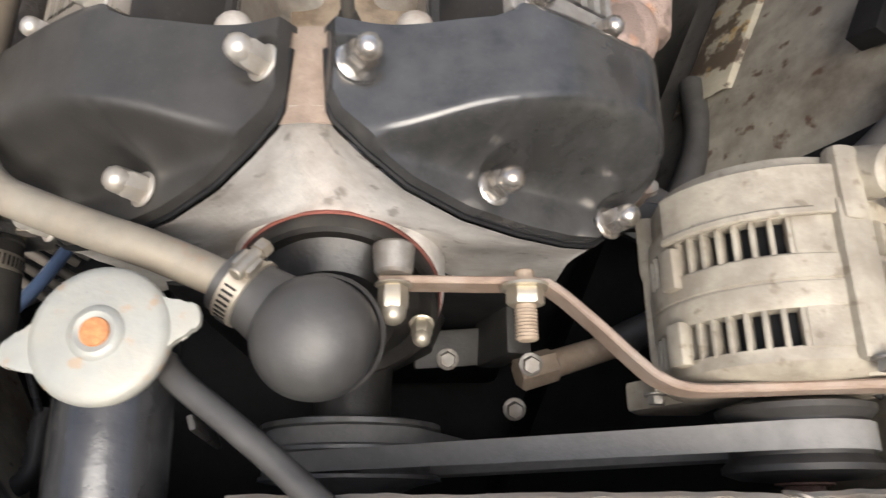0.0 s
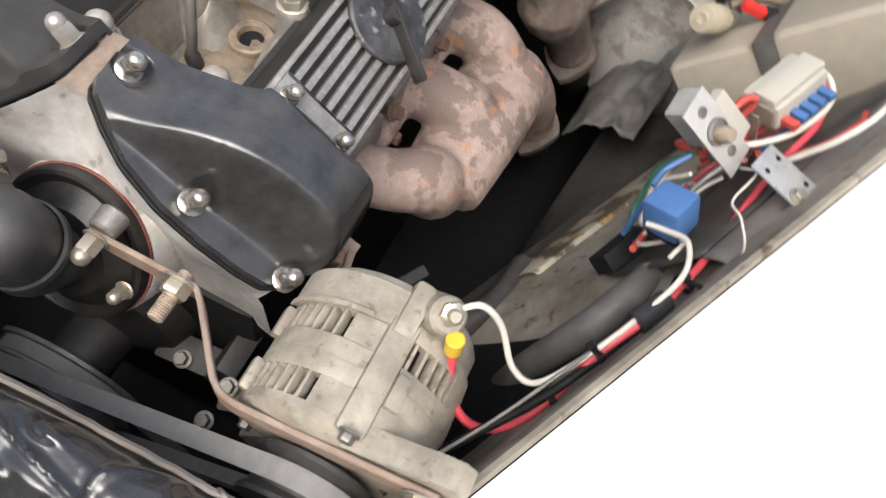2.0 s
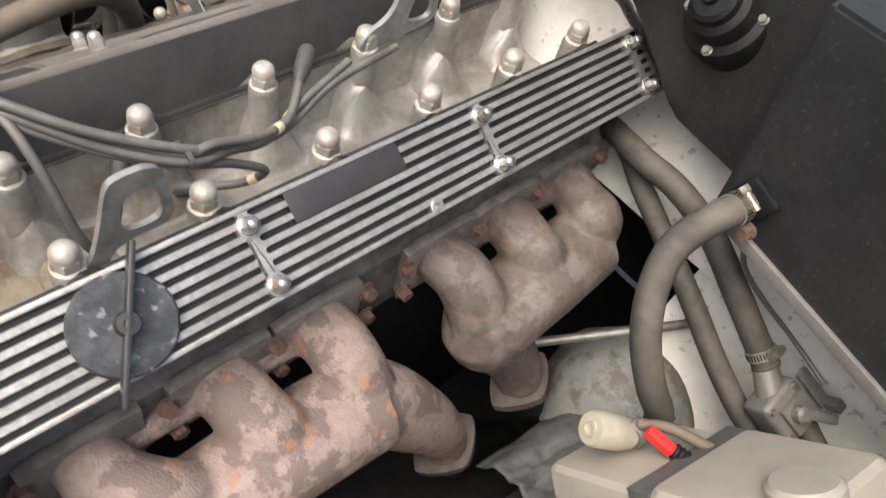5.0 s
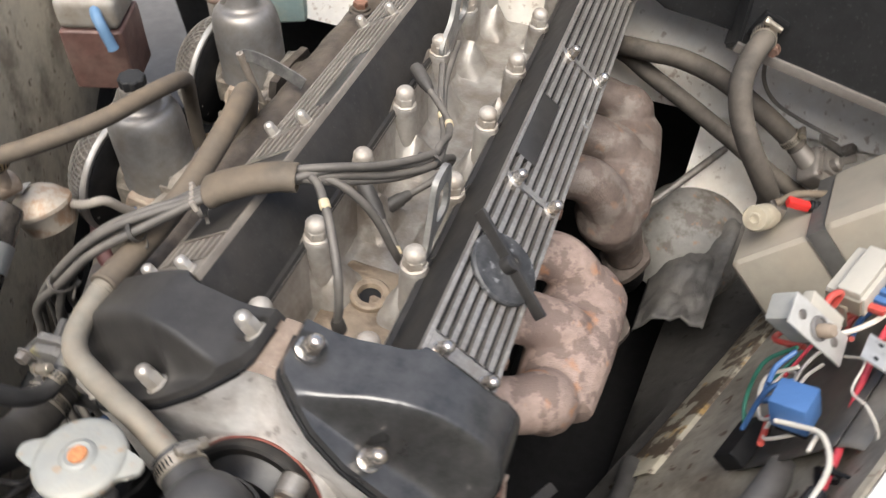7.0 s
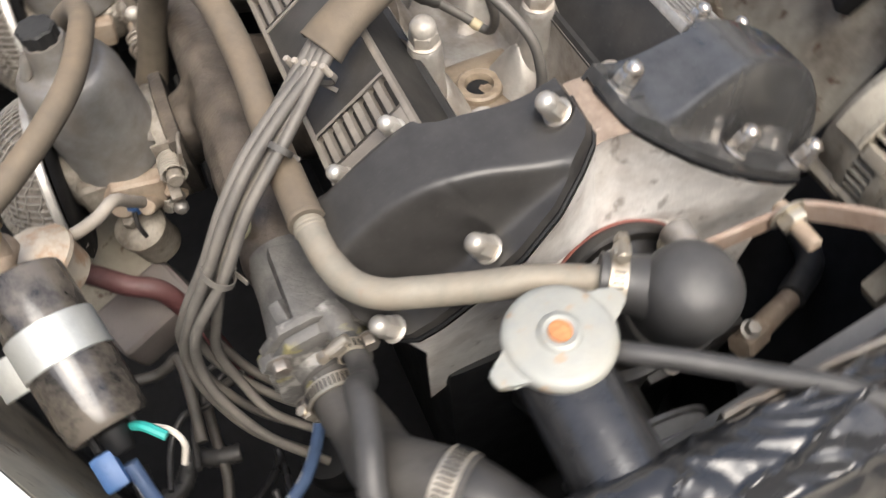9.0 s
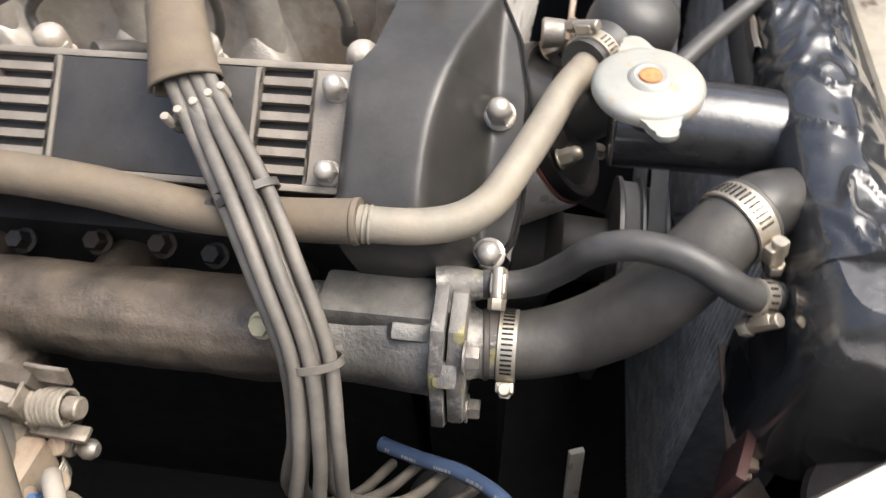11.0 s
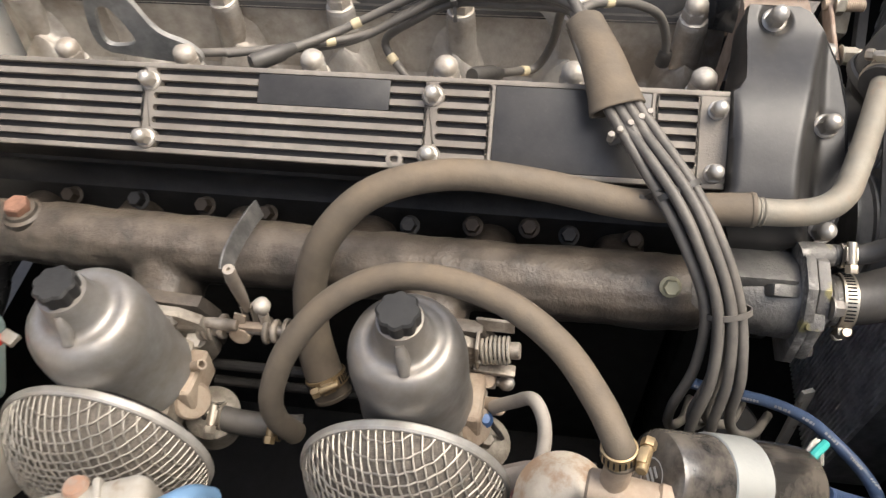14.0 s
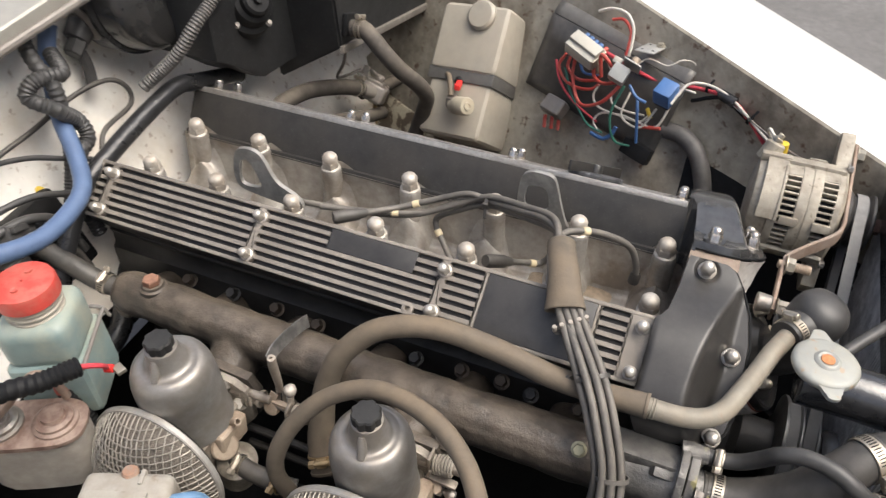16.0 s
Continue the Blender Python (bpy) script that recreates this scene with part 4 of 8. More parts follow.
def ribbon(bm, pts, up, w, th, n=8):
    """A flat bar along points; up is across its width."""
    path = spline(pts, n)
    up = Vector(up).normalized()
    rings = []
    for i, c in enumerate(path):
        d = (path[min(i + 1, len(path) - 1)] - path[max(i - 1, 0)]).normalized()
        u = (up - d * up.dot(d)).normalized()
        s = d.cross(u)
        e = th * 0.25
        rings.append([bm.verts.new(c + u * a + s * b) for a, b in ((-w / 2, -th / 2 + e), (-w / 2 + e, -th / 2), (w / 2 - e, -th / 2), (w / 2, -th / 2 + e), (w / 2, th / 2 - e), (w / 2 - e, th / 2), (-w / 2 + e, th / 2), (-w / 2, th / 2 - e))])
    for u, v in zip(rings, rings[1:]):
        for k in range(8):
            bm.faces.new((u[k], u[(k + 1) % 8], v[(k + 1) % 8], v[k]))
    bm.faces.new(rings[0][::-1]), bm.faces.new(rings[-1])
    return bm


strap = thing("adjuster_strap", (0.17, -0.16, -0.05), "bent copper-brown steel strap holding the alternator", "bracket")
bm = B()
ribbon(bm, [(0.030, -0.1075, -0.060), (0.045, -0.108, -0.059), (0.085, -0.110, -0.055), (0.112, -0.1115, -0.052), (0.122, -0.116, -0.050), (0.140, -0.135, -0.044), (0.158, -0.155, -0.040), (0.168, -0.1645, -0.037), (0.182, -0.170, -0.034), (0.21, -0.171, -0.028), (0.26, -0.1715, -0.016), (0.318, -0.172, -0.001)], (0, 0, 1), 0.019, 0.0042)
part("bar", bm, copper_rust, strap)
bm = B()
lathe(bm, (0.106, -0.1135, -0.047), (0, -1, 0), [(0.013, 0), (0.013, 0.0015), (0.0095, 0.002)], 18)
hexagon(bm, (0.106, -0.1155, -0.047), (0, -1, 0), 0.0100, 0.0085)
part("nut", bm, zinc, strap)
bm = B()
rod(bm, (0.106, -0.105, -0.047), (0.106, -0.1425, -0.047), 0.0055, None, 14)
for k in range(9):
    lathe(bm, (0.106, -0.126 - 0.0018 * k, -0.047), (0, -1, 0), [(0.0052, 0), (0.006, 0.0008), (0.0052, 0.0016)], 14, close=False)
part("threaded_stud", bm, brass_dusty, strap)
hex_bolt(strap, (0.308, -0.1745, -0.004), (0, -1, 0), 0.0088, 0.008, zinc, "bolt")
bm = B()
rod(bm, (0.037, -0.088, -0.052), (0.037, -0.1055, -0.052), 0.0115, 0.0105, 18)
part("spacer", bm, steel_dull, strap)
dome_nut(strap, (0.037, -0.1105, -0.052), (0, -1, 0), 1.1, zinc)

# ---- front of the engine: breather, elbow hose, fan belts ----
NB = V(0, -0.85, 0.53).normalized()
CB = V(0.000, -0.111, -0.0990)
wh = thing("water_outlet", CB, "round cover with a red gasket, blackened for its shaded inside", "water outlet")
bm = B()
lathe(bm, CB + NB * -0.004, NB, [(0.0615, -0.0065), (0.0615, 0.000), (0.0600, 0.003), (0.057, 0.004), (0.054, 0.002), (0.050, 0.000), (0.044, 0.004), (0.036, 0.012), (0.0, 0.014)], 56, close=False)
# the shadow inside the ring is put into the cover's black
part("cover", bm, mat("shade_black", (0.010, 0.010, 0.010), 0.35, vary=0.3, stain=(0.05, 0.04, 0.03), stain_amount=0.4, stain_scale=40), wh)
bm = B()
lathe(bm, CB + NB * -0.0125, NB, [(0.0595, 0), (0.0628, 0.0004), (0.0628, 0.0022), (0.0595, 0.0026)], 56, close=False)
part("gasket", bm, red_seal, wh)
bm = B()
lathe(bm, CB + NB * -0.0125, NB, [(0.050, -0.0005), (0.0632, -0.0005), (0.0642, -0.0025), (0.0660, -0.045)], 56, close=False)
part("mounting_boss", bm, alu_front, wh, "bare aluminium mounting boss")
for a in (-0.9, 0.2, 3.3):
    x = V(1, 0, 0)
    z = NB.cross(x)
    p = CB + x * (0.052 * math.cos(a)) - z * (0.052 * math.sin(a))
    dome_nut(wh, p + NB * 0.002, NB, 0.85, zinc)
bm = B()
tube(bm, [CB + NB * 0.006, CB + NB * 0.03 + V(0, -0.004, 0.01), (0.003, -0.142, -0.045), (0.002, -0.146, -0.022)], [0.024, 0.024, 0.027, 0.028], 24, 6)
part("neck", bm, rubber, wh)

elbow = thing("elbow_hose", (0.002, -0.14, -0.03), "bulbous black rubber elbow hose at the engine front", "hose")
bm = B()
c = V(0.002, -0.146, -0.022)
d = V(-0.060, 0.040, 0.004).normalized()
lathe(bm, c, (0, -0.28, 1), [(0.0285, -0.030), (0.0295, -0.010), (0.0300, 0.004), (0.0285, 0.014), (0.0240, 0.0225), (0.0165, 0.0275), (0.0080, 0.0298), (0, 0.0302)], 44, close=False)
tube(bm, [c + d * 0.002, c + d * 0.022, c + d * 0.034, c + d * 0.052], [0.024, 0.0195, 0.0175, 0.0172], 24, 6)
part("hose", bm, rubber, elbow, sharp=60)
bm = B()
lathe(bm, c, (0, -0.28, 1), [(0.0300, -0.032), (0.0318, -0.030), (0.0318, -0.024), (0.0300, -0.022)], 44, close=False)
part("hose_rim", bm, rubber, elbow)
hose_clamp(c + d * 0.042, d, 0.0174, (0.0, 0.5, 1.0))

# the long coolant pipe and its hose
bm = B()
PIPE = [c + d * 0.044, (-0.075, -0.1055, -0.013), (-0.105, -0.0945, -0.015), (-0.140, -0.0805, -0.0175), (-0.160, -0.0710, -0.019), (-0.1735, -0.0570, -0.020), (-0.1805, -0.0380, -0.020), (-0.1835, -0.015, -0.0185), (-0.184, 0.008, -0.0165)]
pipe = thing("coolant_pipe", (-0.16, -0.07, -0.02), "dusty tan steel coolant pipe bent round the engine", "pipe")
tube(bm, PIPE, 0.0098, 20, 8)
part("pipe", bm, pipe_tan, pipe, sharp=60)
bm = B()
for k in (0.001, 0.004):
    lathe(bm, V(-0.1838, -0.012 + k, -0.0183), (-0.02, 1, 0.05), [(0.0098, 0), (0.0108, 0.0012), (0.0098, 0.0024)], 24, close=False)
part("bead", bm, pipe_tan, pipe)
hose("heater_hose", [(-0.184, -0.004, -0.0165), (-0.1845, 0.04, -0.019), (-0.184, 0.09, -0.018), (-0.182, 0.149, -0.007), (-0.187, 0.213, 0.003), (-0.203, 0.268, -0.004), (-0.224, 0.304, -0.034), (-0.240, 0.320, -0.074), (-0.254, 0.324, -0.115), (-0.270, 0.320, -0.15), (-0.288, 0.308, -0.175)], [0.0122, 0.0118, 0.0118, 0.0118, 0.0118, 0.012, 0.0125, 0.0130, 0.014, 0.016, 0.016], 20, 8, hose_tan,
     "dusty tan-grey rubber heater hose arching over the intake", "hose", sharp=60)
hose_clamp((-0.279, 0.314, -0.1625), (-0.018, -0.012, -0.025), 0.0165, (-1, -0.5, 0.6), material=brass)

# fan belts and pulleys


def belt(y, wheels, w, th):
    """An open belt round two wheels in the plane across the car."""
    (c1, r1), (c2, r2) = wheels
    d = Vector((c2[0] - c1[0], c2[1] - c1[1]))
    base = math.atan2(d.y, d.x)
    off = math.acos((r1 - r2) / d.length)
    pts = []
    for k in range(25):
        a = base + off + (2 * math.pi - 2 * off) * k / 24
        pts.append((c1[0] + r1 * math.cos(a), c1[1] + r1 * math.sin(a)))
    for k in range(25):
        a = base - off + 2 * off * k / 24
        pts.append((c2[0] + r2 * math.cos(a), c2[1] + r2 * math.sin(a)))
    bm = B()
    n = len(pts)
    rings = []
    for i, (x, z) in enumerate(pts):
        tx, tz = pts[(i + 1) % n][0] - pts[i - 1][0], pts[(i + 1) % n][1] - pts[i - 1][1]
        l = math.hypot(tx, tz)
        nx, nz = tz / l, -tx / l
        rings.append([bm.verts.new((x + nx * a, y + b, z + nz * a)) for a, b in ((0, -w / 2), (0, w / 2), (-th, w / 2 * 0.75), (-th, -w / 2 * 0.75))])
    for i in range(n):
        u, v = rings[i], rings[(i + 1) % n]
        for k in range(4):
            bm.faces.new((u[k], u[(k + 1) % 4], v[(k + 1) % 4], v[k]))
    return bm


belt_mat = mat("belt", (0.21, 0.203, 0.192), 0.7, vary=0.12, scale=120, stain=(0.19, 0.175, 0.16), stain_amount=0.4, stain_scale=30, bump=0.2)
PW = (-0.004, -0.245)
solo("fan_belt", belt(-0.1915, ((PW, 0.064), ((0.243, -0.062), 0.0365)), 0.0135, 0.008), belt_mat, "grey worn rubber fan belt on the alternator pulley", "belt", "fan belts")
solo("fan_belt", belt(-0.1735, ((PW, 0.062), ((0.10, -0.52), 0.07)), 0.0115, 0.008), belt_mat, "grey worn rubber fan belt on the water pump pulley", "belt", "fan belts")
wp = thing("water_pump", (PW[0], -0.15, PW[1]), "black water pump with twin-groove pulley", "water pump")
bm = B()
o = V(PW[0], 0, PW[1])
lathe(bm, o, (0, 1, 0), [(0.012, -0.214), (0.030, -0.2125), (0.050, -0.205), (0.066, -0.202), (0.066, -0.1995), (0.058, -0.196), (0.058, -0.187), (0.066, -0.1835), (0.066, -0.181), (0.056, -0.177), (0.056, -0.169), (0.066, -0.1665), (0.066, -0.163), (0.05, -0.16), (0.02, -0.158)], 56, close=False)
part("pulley", bm, mat("pulley_grey", (0.20, 0.195, 0.185), 0.4, 0.45, vary=0.2, stain=(0.09, 0.08, 0.07), stain_amount=0.5, stain_scale=35), wp)
bm = B()
lathe(bm, o, (0, 1, 0), [(0.0, -0.236), (0.034, -0.235), (0.038, -0.230), (0.038, -0.218), (0.034, -0.212)], 40, close=False)
part("hub", bm, MATS["pulley_grey"], wp)
bm = B()
lathe(bm, o, (0, 1, 0), [(0.028, -0.16), (0.030, -0.12), (0.06, -0.105), (0.07, -0.08)], 30, close=False)
part("body", bm, black_dusty, wp)

# bolts and brackets in the dark behind the belts
clut = thing("front_bracket", (0.08, -0.11, -0.25), "sooty black steel bracket with bolts in the dark", "bracket")
bm = B()
block(bm, (0.07, -0.10, -0.262), (0.06, 0.03, 0.012), pose(0, 0, 0, 10, 8, 5).to_3x3(), 0.003)
block(bm, (0.11, -0.09, -0.24), (0.02, 0.05, 0.06), pose(0, 0, 0, 0, 20, 0).to_3x3(), 0.003)
part("plate", bm, black_dusty, clut)
bm = B()
rod(bm, (0.125, -0.125, -0.235), (0.20, -0.10, -0.25), 0.011, 0.010, 16)
rod(bm, (0.120, -0.126, -0.234), (0.150, -0.117, -0.24), 0.0135, 0.013, 6)
part("pipe_union", bm, brass_dusty, clut)
for p in ((0.068, -0.110, -0.254), (0.118, -0.150, -0.246), (0.128, -0.122, -0.215)):
    hex_bolt(clut, p, (0, -0.3, 1), 0.0065, 0.008, steel_dull)
bm = B()
tube(bm, [(0.20, -0.10, -0.25), (0.26, -0.06, -0.27), (0.31, 0.05, -0.33), (0.33, 0.2, -0.36)], 0.013, 14)
part("lower_hose", bm, rubber, clut)

# ---- radiator ----
rad = thing("radiator", (0.0, -0.26, -0.5), "glossy black radiator with a finned core and top tank", "radiator")
bm = B()
prof = [(-0.2225, -0.060), (-0.2205, -0.026), (-0.2215, -0.012), (-0.227, 0.001), (-0.236, 0.008), (-0.247, 0.0105), (-0.259, 0.007), (-0.270, -0.001), (-0.280, -0.012), (-0.287, -0.028), (-0.289, -0.06)]
rows = []
ring = [V(0, y, z) for y, z in prof]
ring = spline(ring, 7)
for x in list(np.linspace(-0.20, 0.30, 200)) + [0.315, 0.322]:
    row = []
    for p in ring:
        crease = 0.5 - abs(noise.noise(V(x * 26 + 3 * noise.noise(V(x * 9, p.y * 20, 1)), p.y * 34, p.z * 20)))
        k = 1.0 if p.z > -0.03 else 0.3
        fold = max(0.0, 0.16 - abs(noise.noise(V(x * 17 - p.y * 30, p.y * 22 + x * 9, 8.0)))) / 0.16
        row.append(V(x, p.y, p.z + k * (0.0075 * (crease - 0.35) + 0.0045 * fold ** 2 + 0.0016 * noise.noise(V(x * 70, p.y * 60, 5)))))
    rows.append(row)
grid(bm, rows)
for row in (rows[0], rows[-1]):
    bm.faces.new([bm.verts.new(p) for p in row])
# header tank at the end
rows = []
for z in [-0.145, -0.143, -0.13] + list(np.linspace(-0.115, -0.03, 8)) + [-0.012, 0.0, 0.004, 0.005]:
    k = 1.0 - (0.0 if z < -0.02 else 0.25 * ((z + 0.02) / 0.025) ** 2) - (0.04 if z < -0.14 else 0)
    row = []
    for j in range(29):
        a = 2 * math.pi * j / 28
        ca_, sa_ = math.cos(a), math.sin(a)
        x = -0.196 + 0.048 * k * math.copysign(abs(ca_) ** 0.5, ca_)
        y = -0.277 + 0.058 * k * math.copysign(abs(sa_) ** 0.5, sa_)
        w = 0.010 * (0.3 - abs(noise.noise(V(x * 24, y * 24, z * 24))))
        row.append(V(x + w, y + w, z))
    rows.append(row)
grid(bm, rows)
bm.faces.new([bm.verts.new(p) for p in rows[0][:-1]])
bm.faces.new([bm.verts.new(p) for p in rows[-1][:-1]])
part("top_tank", bm, gloss_black, rad, sharp=60)
bm = B()
rows = []
for x in np.linspace(-0.03, 0.262, 90):
    w = 0.0008 * noise.noise(V(x * 90, 0, 0)) + 0.0012 * noise.noise(V(x * 22, 4, 0))
    rows.append([V(x, -0.2185 + w, -0.020), V(x, -0.2175 + w, -0.0065), V(x, -0.2195 + w, -0.005 + w), V(x, -0.2215 + w, -0.0065), V(x, -0.2225, -0.020)])
grid(bm, rows)
part("seam", bm, mat("seam_metal", (0.22, 0.20, 0.17), 0.6, 0.4, vary=0.3, stain=(0.16, 0.1, 0.06), stain_amount=0.5, stain_scale=60), rad, "dull grey torn metal seam")
bm = B()
block(bm, (0.085, -0.277, -0.32), (0.46, 0.085, 0.56), None, 0.003)
part("core", bm, mat("core_dark", (0.36, 0.36, 0.37), 0.45, 0.2, vary=0.3), rad)
for k in range(64):
    bm = B()
    block(bm, (-0.146 + 0.0070 * k, -0.2315, -0.32), (0.0030, 0.006, 0.55))
    part("core_fin", bm, mat("fin_grey", (0.80, 0.81, 0.83), 0.35, 0.1, vary=0.3, scale=40, stain=(0.2, 0.2, 0.2), stain_amount=0.4, stain_scale=45), rad)
bm = B()
block(bm, (-0.222, -0.226, -0.139), (0.04, 0.014, 0.008), None, 0.002)
block(bm, (-0.2, -0.225, -0.146), (0.09, 0.012, 0.006), None, 0.002)
part("lower_rim", bm, copper_rust, rad)
bm = B()
tube(bm, [(-0.088, -0.138, -0.021), (-0.088, -0.17, -0.021), (-0.088, -0.20, -0.022), (-0.088, -0.235, -0.026)], 0.0265, 28, 4)
lathe(bm, (-0.088, -0.1385, -0.021), (0, 1, 0), [(0.0265, 0), (0.0265, 0.003), (0.024, 0.0045), (0, 0.0045)], 28, close=False)
rod(bm, (-0.087, -0.151, -0.012), (-0.087, -0.151, 0.006), 0.024, 0.0225, 28)
part("filler_neck", bm, gloss_black, rad)
bm = B()
tube(bm, [(-0.203, -0.204, -0.024), (-0.199, -0.2145, -0.0285), (-0.197, -0.232, -0.032)], 0.0068, 14, 4)
part("vent_spigot", bm, steel_dull, rad)
bm = B()
tube(bm, [(-0.172, -0.188, -0.014), (-0.160, -0.205, -0.010), (-0.146, -0.225, -0.018), (-0.13, -0.25, -0.03)], 0.0185, 24, 5)
part("inlet_neck", bm, black_paint, rad)
bm = B()
tube(bm, [(0.208, -0.218, -0.007), (0.212, -0.219, 0.001), (0.218, -0.222, 0.000), (0.222, -0.226, -0.012), (0.223, -0.23, -0.03)], 0.0012, 6)
part("wire_hook", bm, steel_dull, rad)

bm = B()
o = V(-0.087, -0.151, 0.0)
lathe(bm, o, (0, 0, 1), [(0.0300, 0.001), (0.0312, 0.003), (0.0312, 0.0070), (0.0295, 0.0092), (0.0255, 0.0105), (0.0150, 0.0108), (0.0125, 0.0112), (0.0110, 0.0130), (0.0090, 0.0136), (0.0070, 0.0126), (0.0, 0.0122)], 56, close=False)
for s in (1, -1):
    ang = 0.21
    dx = V(math.cos(ang) * s, math.sin(ang) * s, 0)
    dy = V(-dx.y, dx.x, 0)
    m = Matrix.Translation(o + V(0, 0, 0.0032)) @ Matrix((dx, dy, V(0, 0, 1))).transposed().to_4x4()
    pts = [(0.026, -0.0135), (0.032, -0.0095), (0.0355, -0.0072), (0.0405, -0.0066), (0.0430, -0.0045), (0.0440, 0.0), (0.0430, 0.0045), (0.0405, 0.0066), (0.0355, 0.0072), (0.032, 0.0095), (0.026, 0.0135)]
    slab(bm, pts, m, 0.0045, 0.0012)
rcap = part("filler_cap", bm, cap_grey, rad, "pale grey pressure cap with a rusty centre", sharp=40)
bm = B()
lathe(bm, o + V(0, 0, 0.0128), (0, 0, 1), [(0.0066, 0), (0.0062, 0.0010), (0.003, 0.0014), (0, 0.0013)], 24, close=False)
part("centre_rivet", bm, orange_rust, rcap)
hose("overflow_hose", [(-0.064, -0.160, -0.012), (-0.054, -0.170, -0.007), (-0.030, -0.188, -0.004), (0.0, -0.212, -0.001), (0.03, -0.240, 0.006), (0.06, -0.29, 0.012), (0.08, -0.34, 0.004)], 0.0062, 14, 8, rubber,
     "black rubber overflow hose from the radiator neck", "hose", sharp=60)

# ---- coolant housing, lower hose ----
hose("radiator_hose", [(-0.206, -0.072, -0.090), (-0.203, -0.098, -0.090), (-0.198, -0.125, -0.082), (-0.196, -0.148, -0.062), (-0.192, -0.164, -0.042), (-0.184, -0.178, -0.024), (-0.171, -0.193, -0.012), (-0.163, -0.202, -0.010)], [0.0195, 0.0195, 0.0205, 0.021, 0.0205, 0.0200, 0.0195, 0.0195], 26, 8, rubber_dusty,
     "fat dusty black rubber radiator hose", "hose", sharp=60)
hose_clamp((-0.2055, -0.086, -0.090), (0.0, -1, 0.02), 0.0200, (-1.0, 0, -0.45))
hose_clamp((-0.169, -0.1955, -0.0115), (0.65, -0.75, 0.1), 0.0200, (-0.8, -0.5, 0.1), w=0.013)
hose("bypass_hose", [(-0.189, -0.070, -0.0555), (-0.187, -0.086, -0.056), (-0.187, -0.100, -0.049), (-0.189, -0.113, -0.033), (-0.194, -0.124, -0.013), (-0.195, -0.140, -0.004), (-0.198, -0.156, -0.002), (-0.202, -0.170, -0.003), (-0.206, -0.184, -0.009), (-0.206, -0.199, -0.020), (-0.200, -0.2135, -0.028)], 0.0078, 18, 8, rubber,
     "thin black rubber bypass hose to the radiator", "hose", sharp=60)
hose_clamp((-0.189, -0.079, -0.0555), (0, -1, 0.05), 0.0080, (-0.6, 0, 1.0), w=0.009)
hose_clamp((-0.2035, -0.206, -0.0245), (0.4, -0.9, -0.5), 0.0080, (-1, 0, -0.3), w=0.009)


# ---- intake side: manifold, coolant housing, carburettors ----
intake = thing("intake_manifold", (-0.205, 0.3, -0.12), "dusty black-brown cast intake manifold along the head", "intake manifold")
intake_mat = mat("intake_mat", (0.026, 0.022, 0.018), 0.44, vary=0.25, scale=60, top_dust_sheen=(0.24, 0.18, 0.12), dust_sheen_amount=0.64, stain=(0.02, 0.017, 0.014), stain_amount=0.6, stain_scale=13, bump=0.45, bump_scale=300)
runs = [([(-0.203, 0.635, -0.090), (-0.203, 0.60, -0.089), (-0.205, 0.40, -0.092), (-0.207, 0.20, -0.094), (-0.208, 0.06, -0.094), (-0.206, 0.02, -0.092)], [0.022, 0.0285, 0.028, 0.029, 0.031, 0.029])]
for y in (0.075, 0.19, 0.30, 0.42, 0.53, 0.63):
    runs.append(([(-0.205, y, -0.105), (-0.175, y, -0.130), (-0.130, y, -0.150)], [0.024, 0.023, 0.024]))
for y in (0.228, 0.457):
    runs.append(([(-0.208, y, -0.100), (-0.235, y, -0.118), (-0.262, y, -0.132)], [0.030, 0.031, 0.032]))
casting = cast_tubes("casting", runs, intake_mat, intake, 0.003, 4)
lumps = bpy.data.textures.new("casting_lumps", "CLOUDS")
lumps.noise_scale = 0.035
rough_skin = casting.modifiers.new("lumps", "DISPLACE")
rough_skin.texture, rough_skin.strength, rough_skin.texture_coords = lumps, 0.006, "GLOBAL"
for y in (0.228, 0.457):
    bm = B()
    m = Matrix.Translation((-0.250, y, -0.132)) @ pose(0, 0, 0, 0, -90, 0)
    slab(bm, [(-0.040, -0.034), (-0.02, -0.050), (0.02, -0.055), (0.040, -0.045), (0.044, 0.0), (0.040, 0.045), (0.02, 0.055), (-0.02, 0.050), (-0.040, 0.034)], m, 0.012, 0.003)
    part("carburettor_flange", bm, intake_mat, intake)
for y in (0.30, 0.545):
    bm = B()
    m = Matrix.Translation((-0.222, y, -0.086)) @ pose(0, 0, 0, 100, 0, 90)
    slab(bm, [(-0.024, -0.004), (0.0, 0.016), (0.024, -0.004), (0.0, -0.03)], m, 0.006, 0.0015)
    part("gusset", bm, intake_mat, intake)
bm = B()
lathe(bm, (-0.204, 0.578, -0.070), (0.05, 0, 1), [(0.017, 0), (0.0165, 0.008), (0.0135, 0.0095), (0.0125, 0.0125), (0.011, 0.0130)], 26)
part("plug_boss", bm, intake_mat, intake)
bm = B()
hexagon(bm, (-0.204, 0.578, -0.0575), (0.05, 0, 1), 0.0105, 0.0085)
part("rusty_plug", bm, mat("plug_rust", (0.26, 0.115, 0.06), 0.75, vary=0.25, scale=150, bump=0.4), intake, "rusted orange hexagon plug")
hex_bolt(intake, (-0.2245, 0.047, -0.0625), (-0.75, 0, 0.85), 0.0060, 0.007, mat("plug_yellow", (0.42, 0.38, 0.22), 0.55, 0.4, vary=0.2), "sensor_bolt")
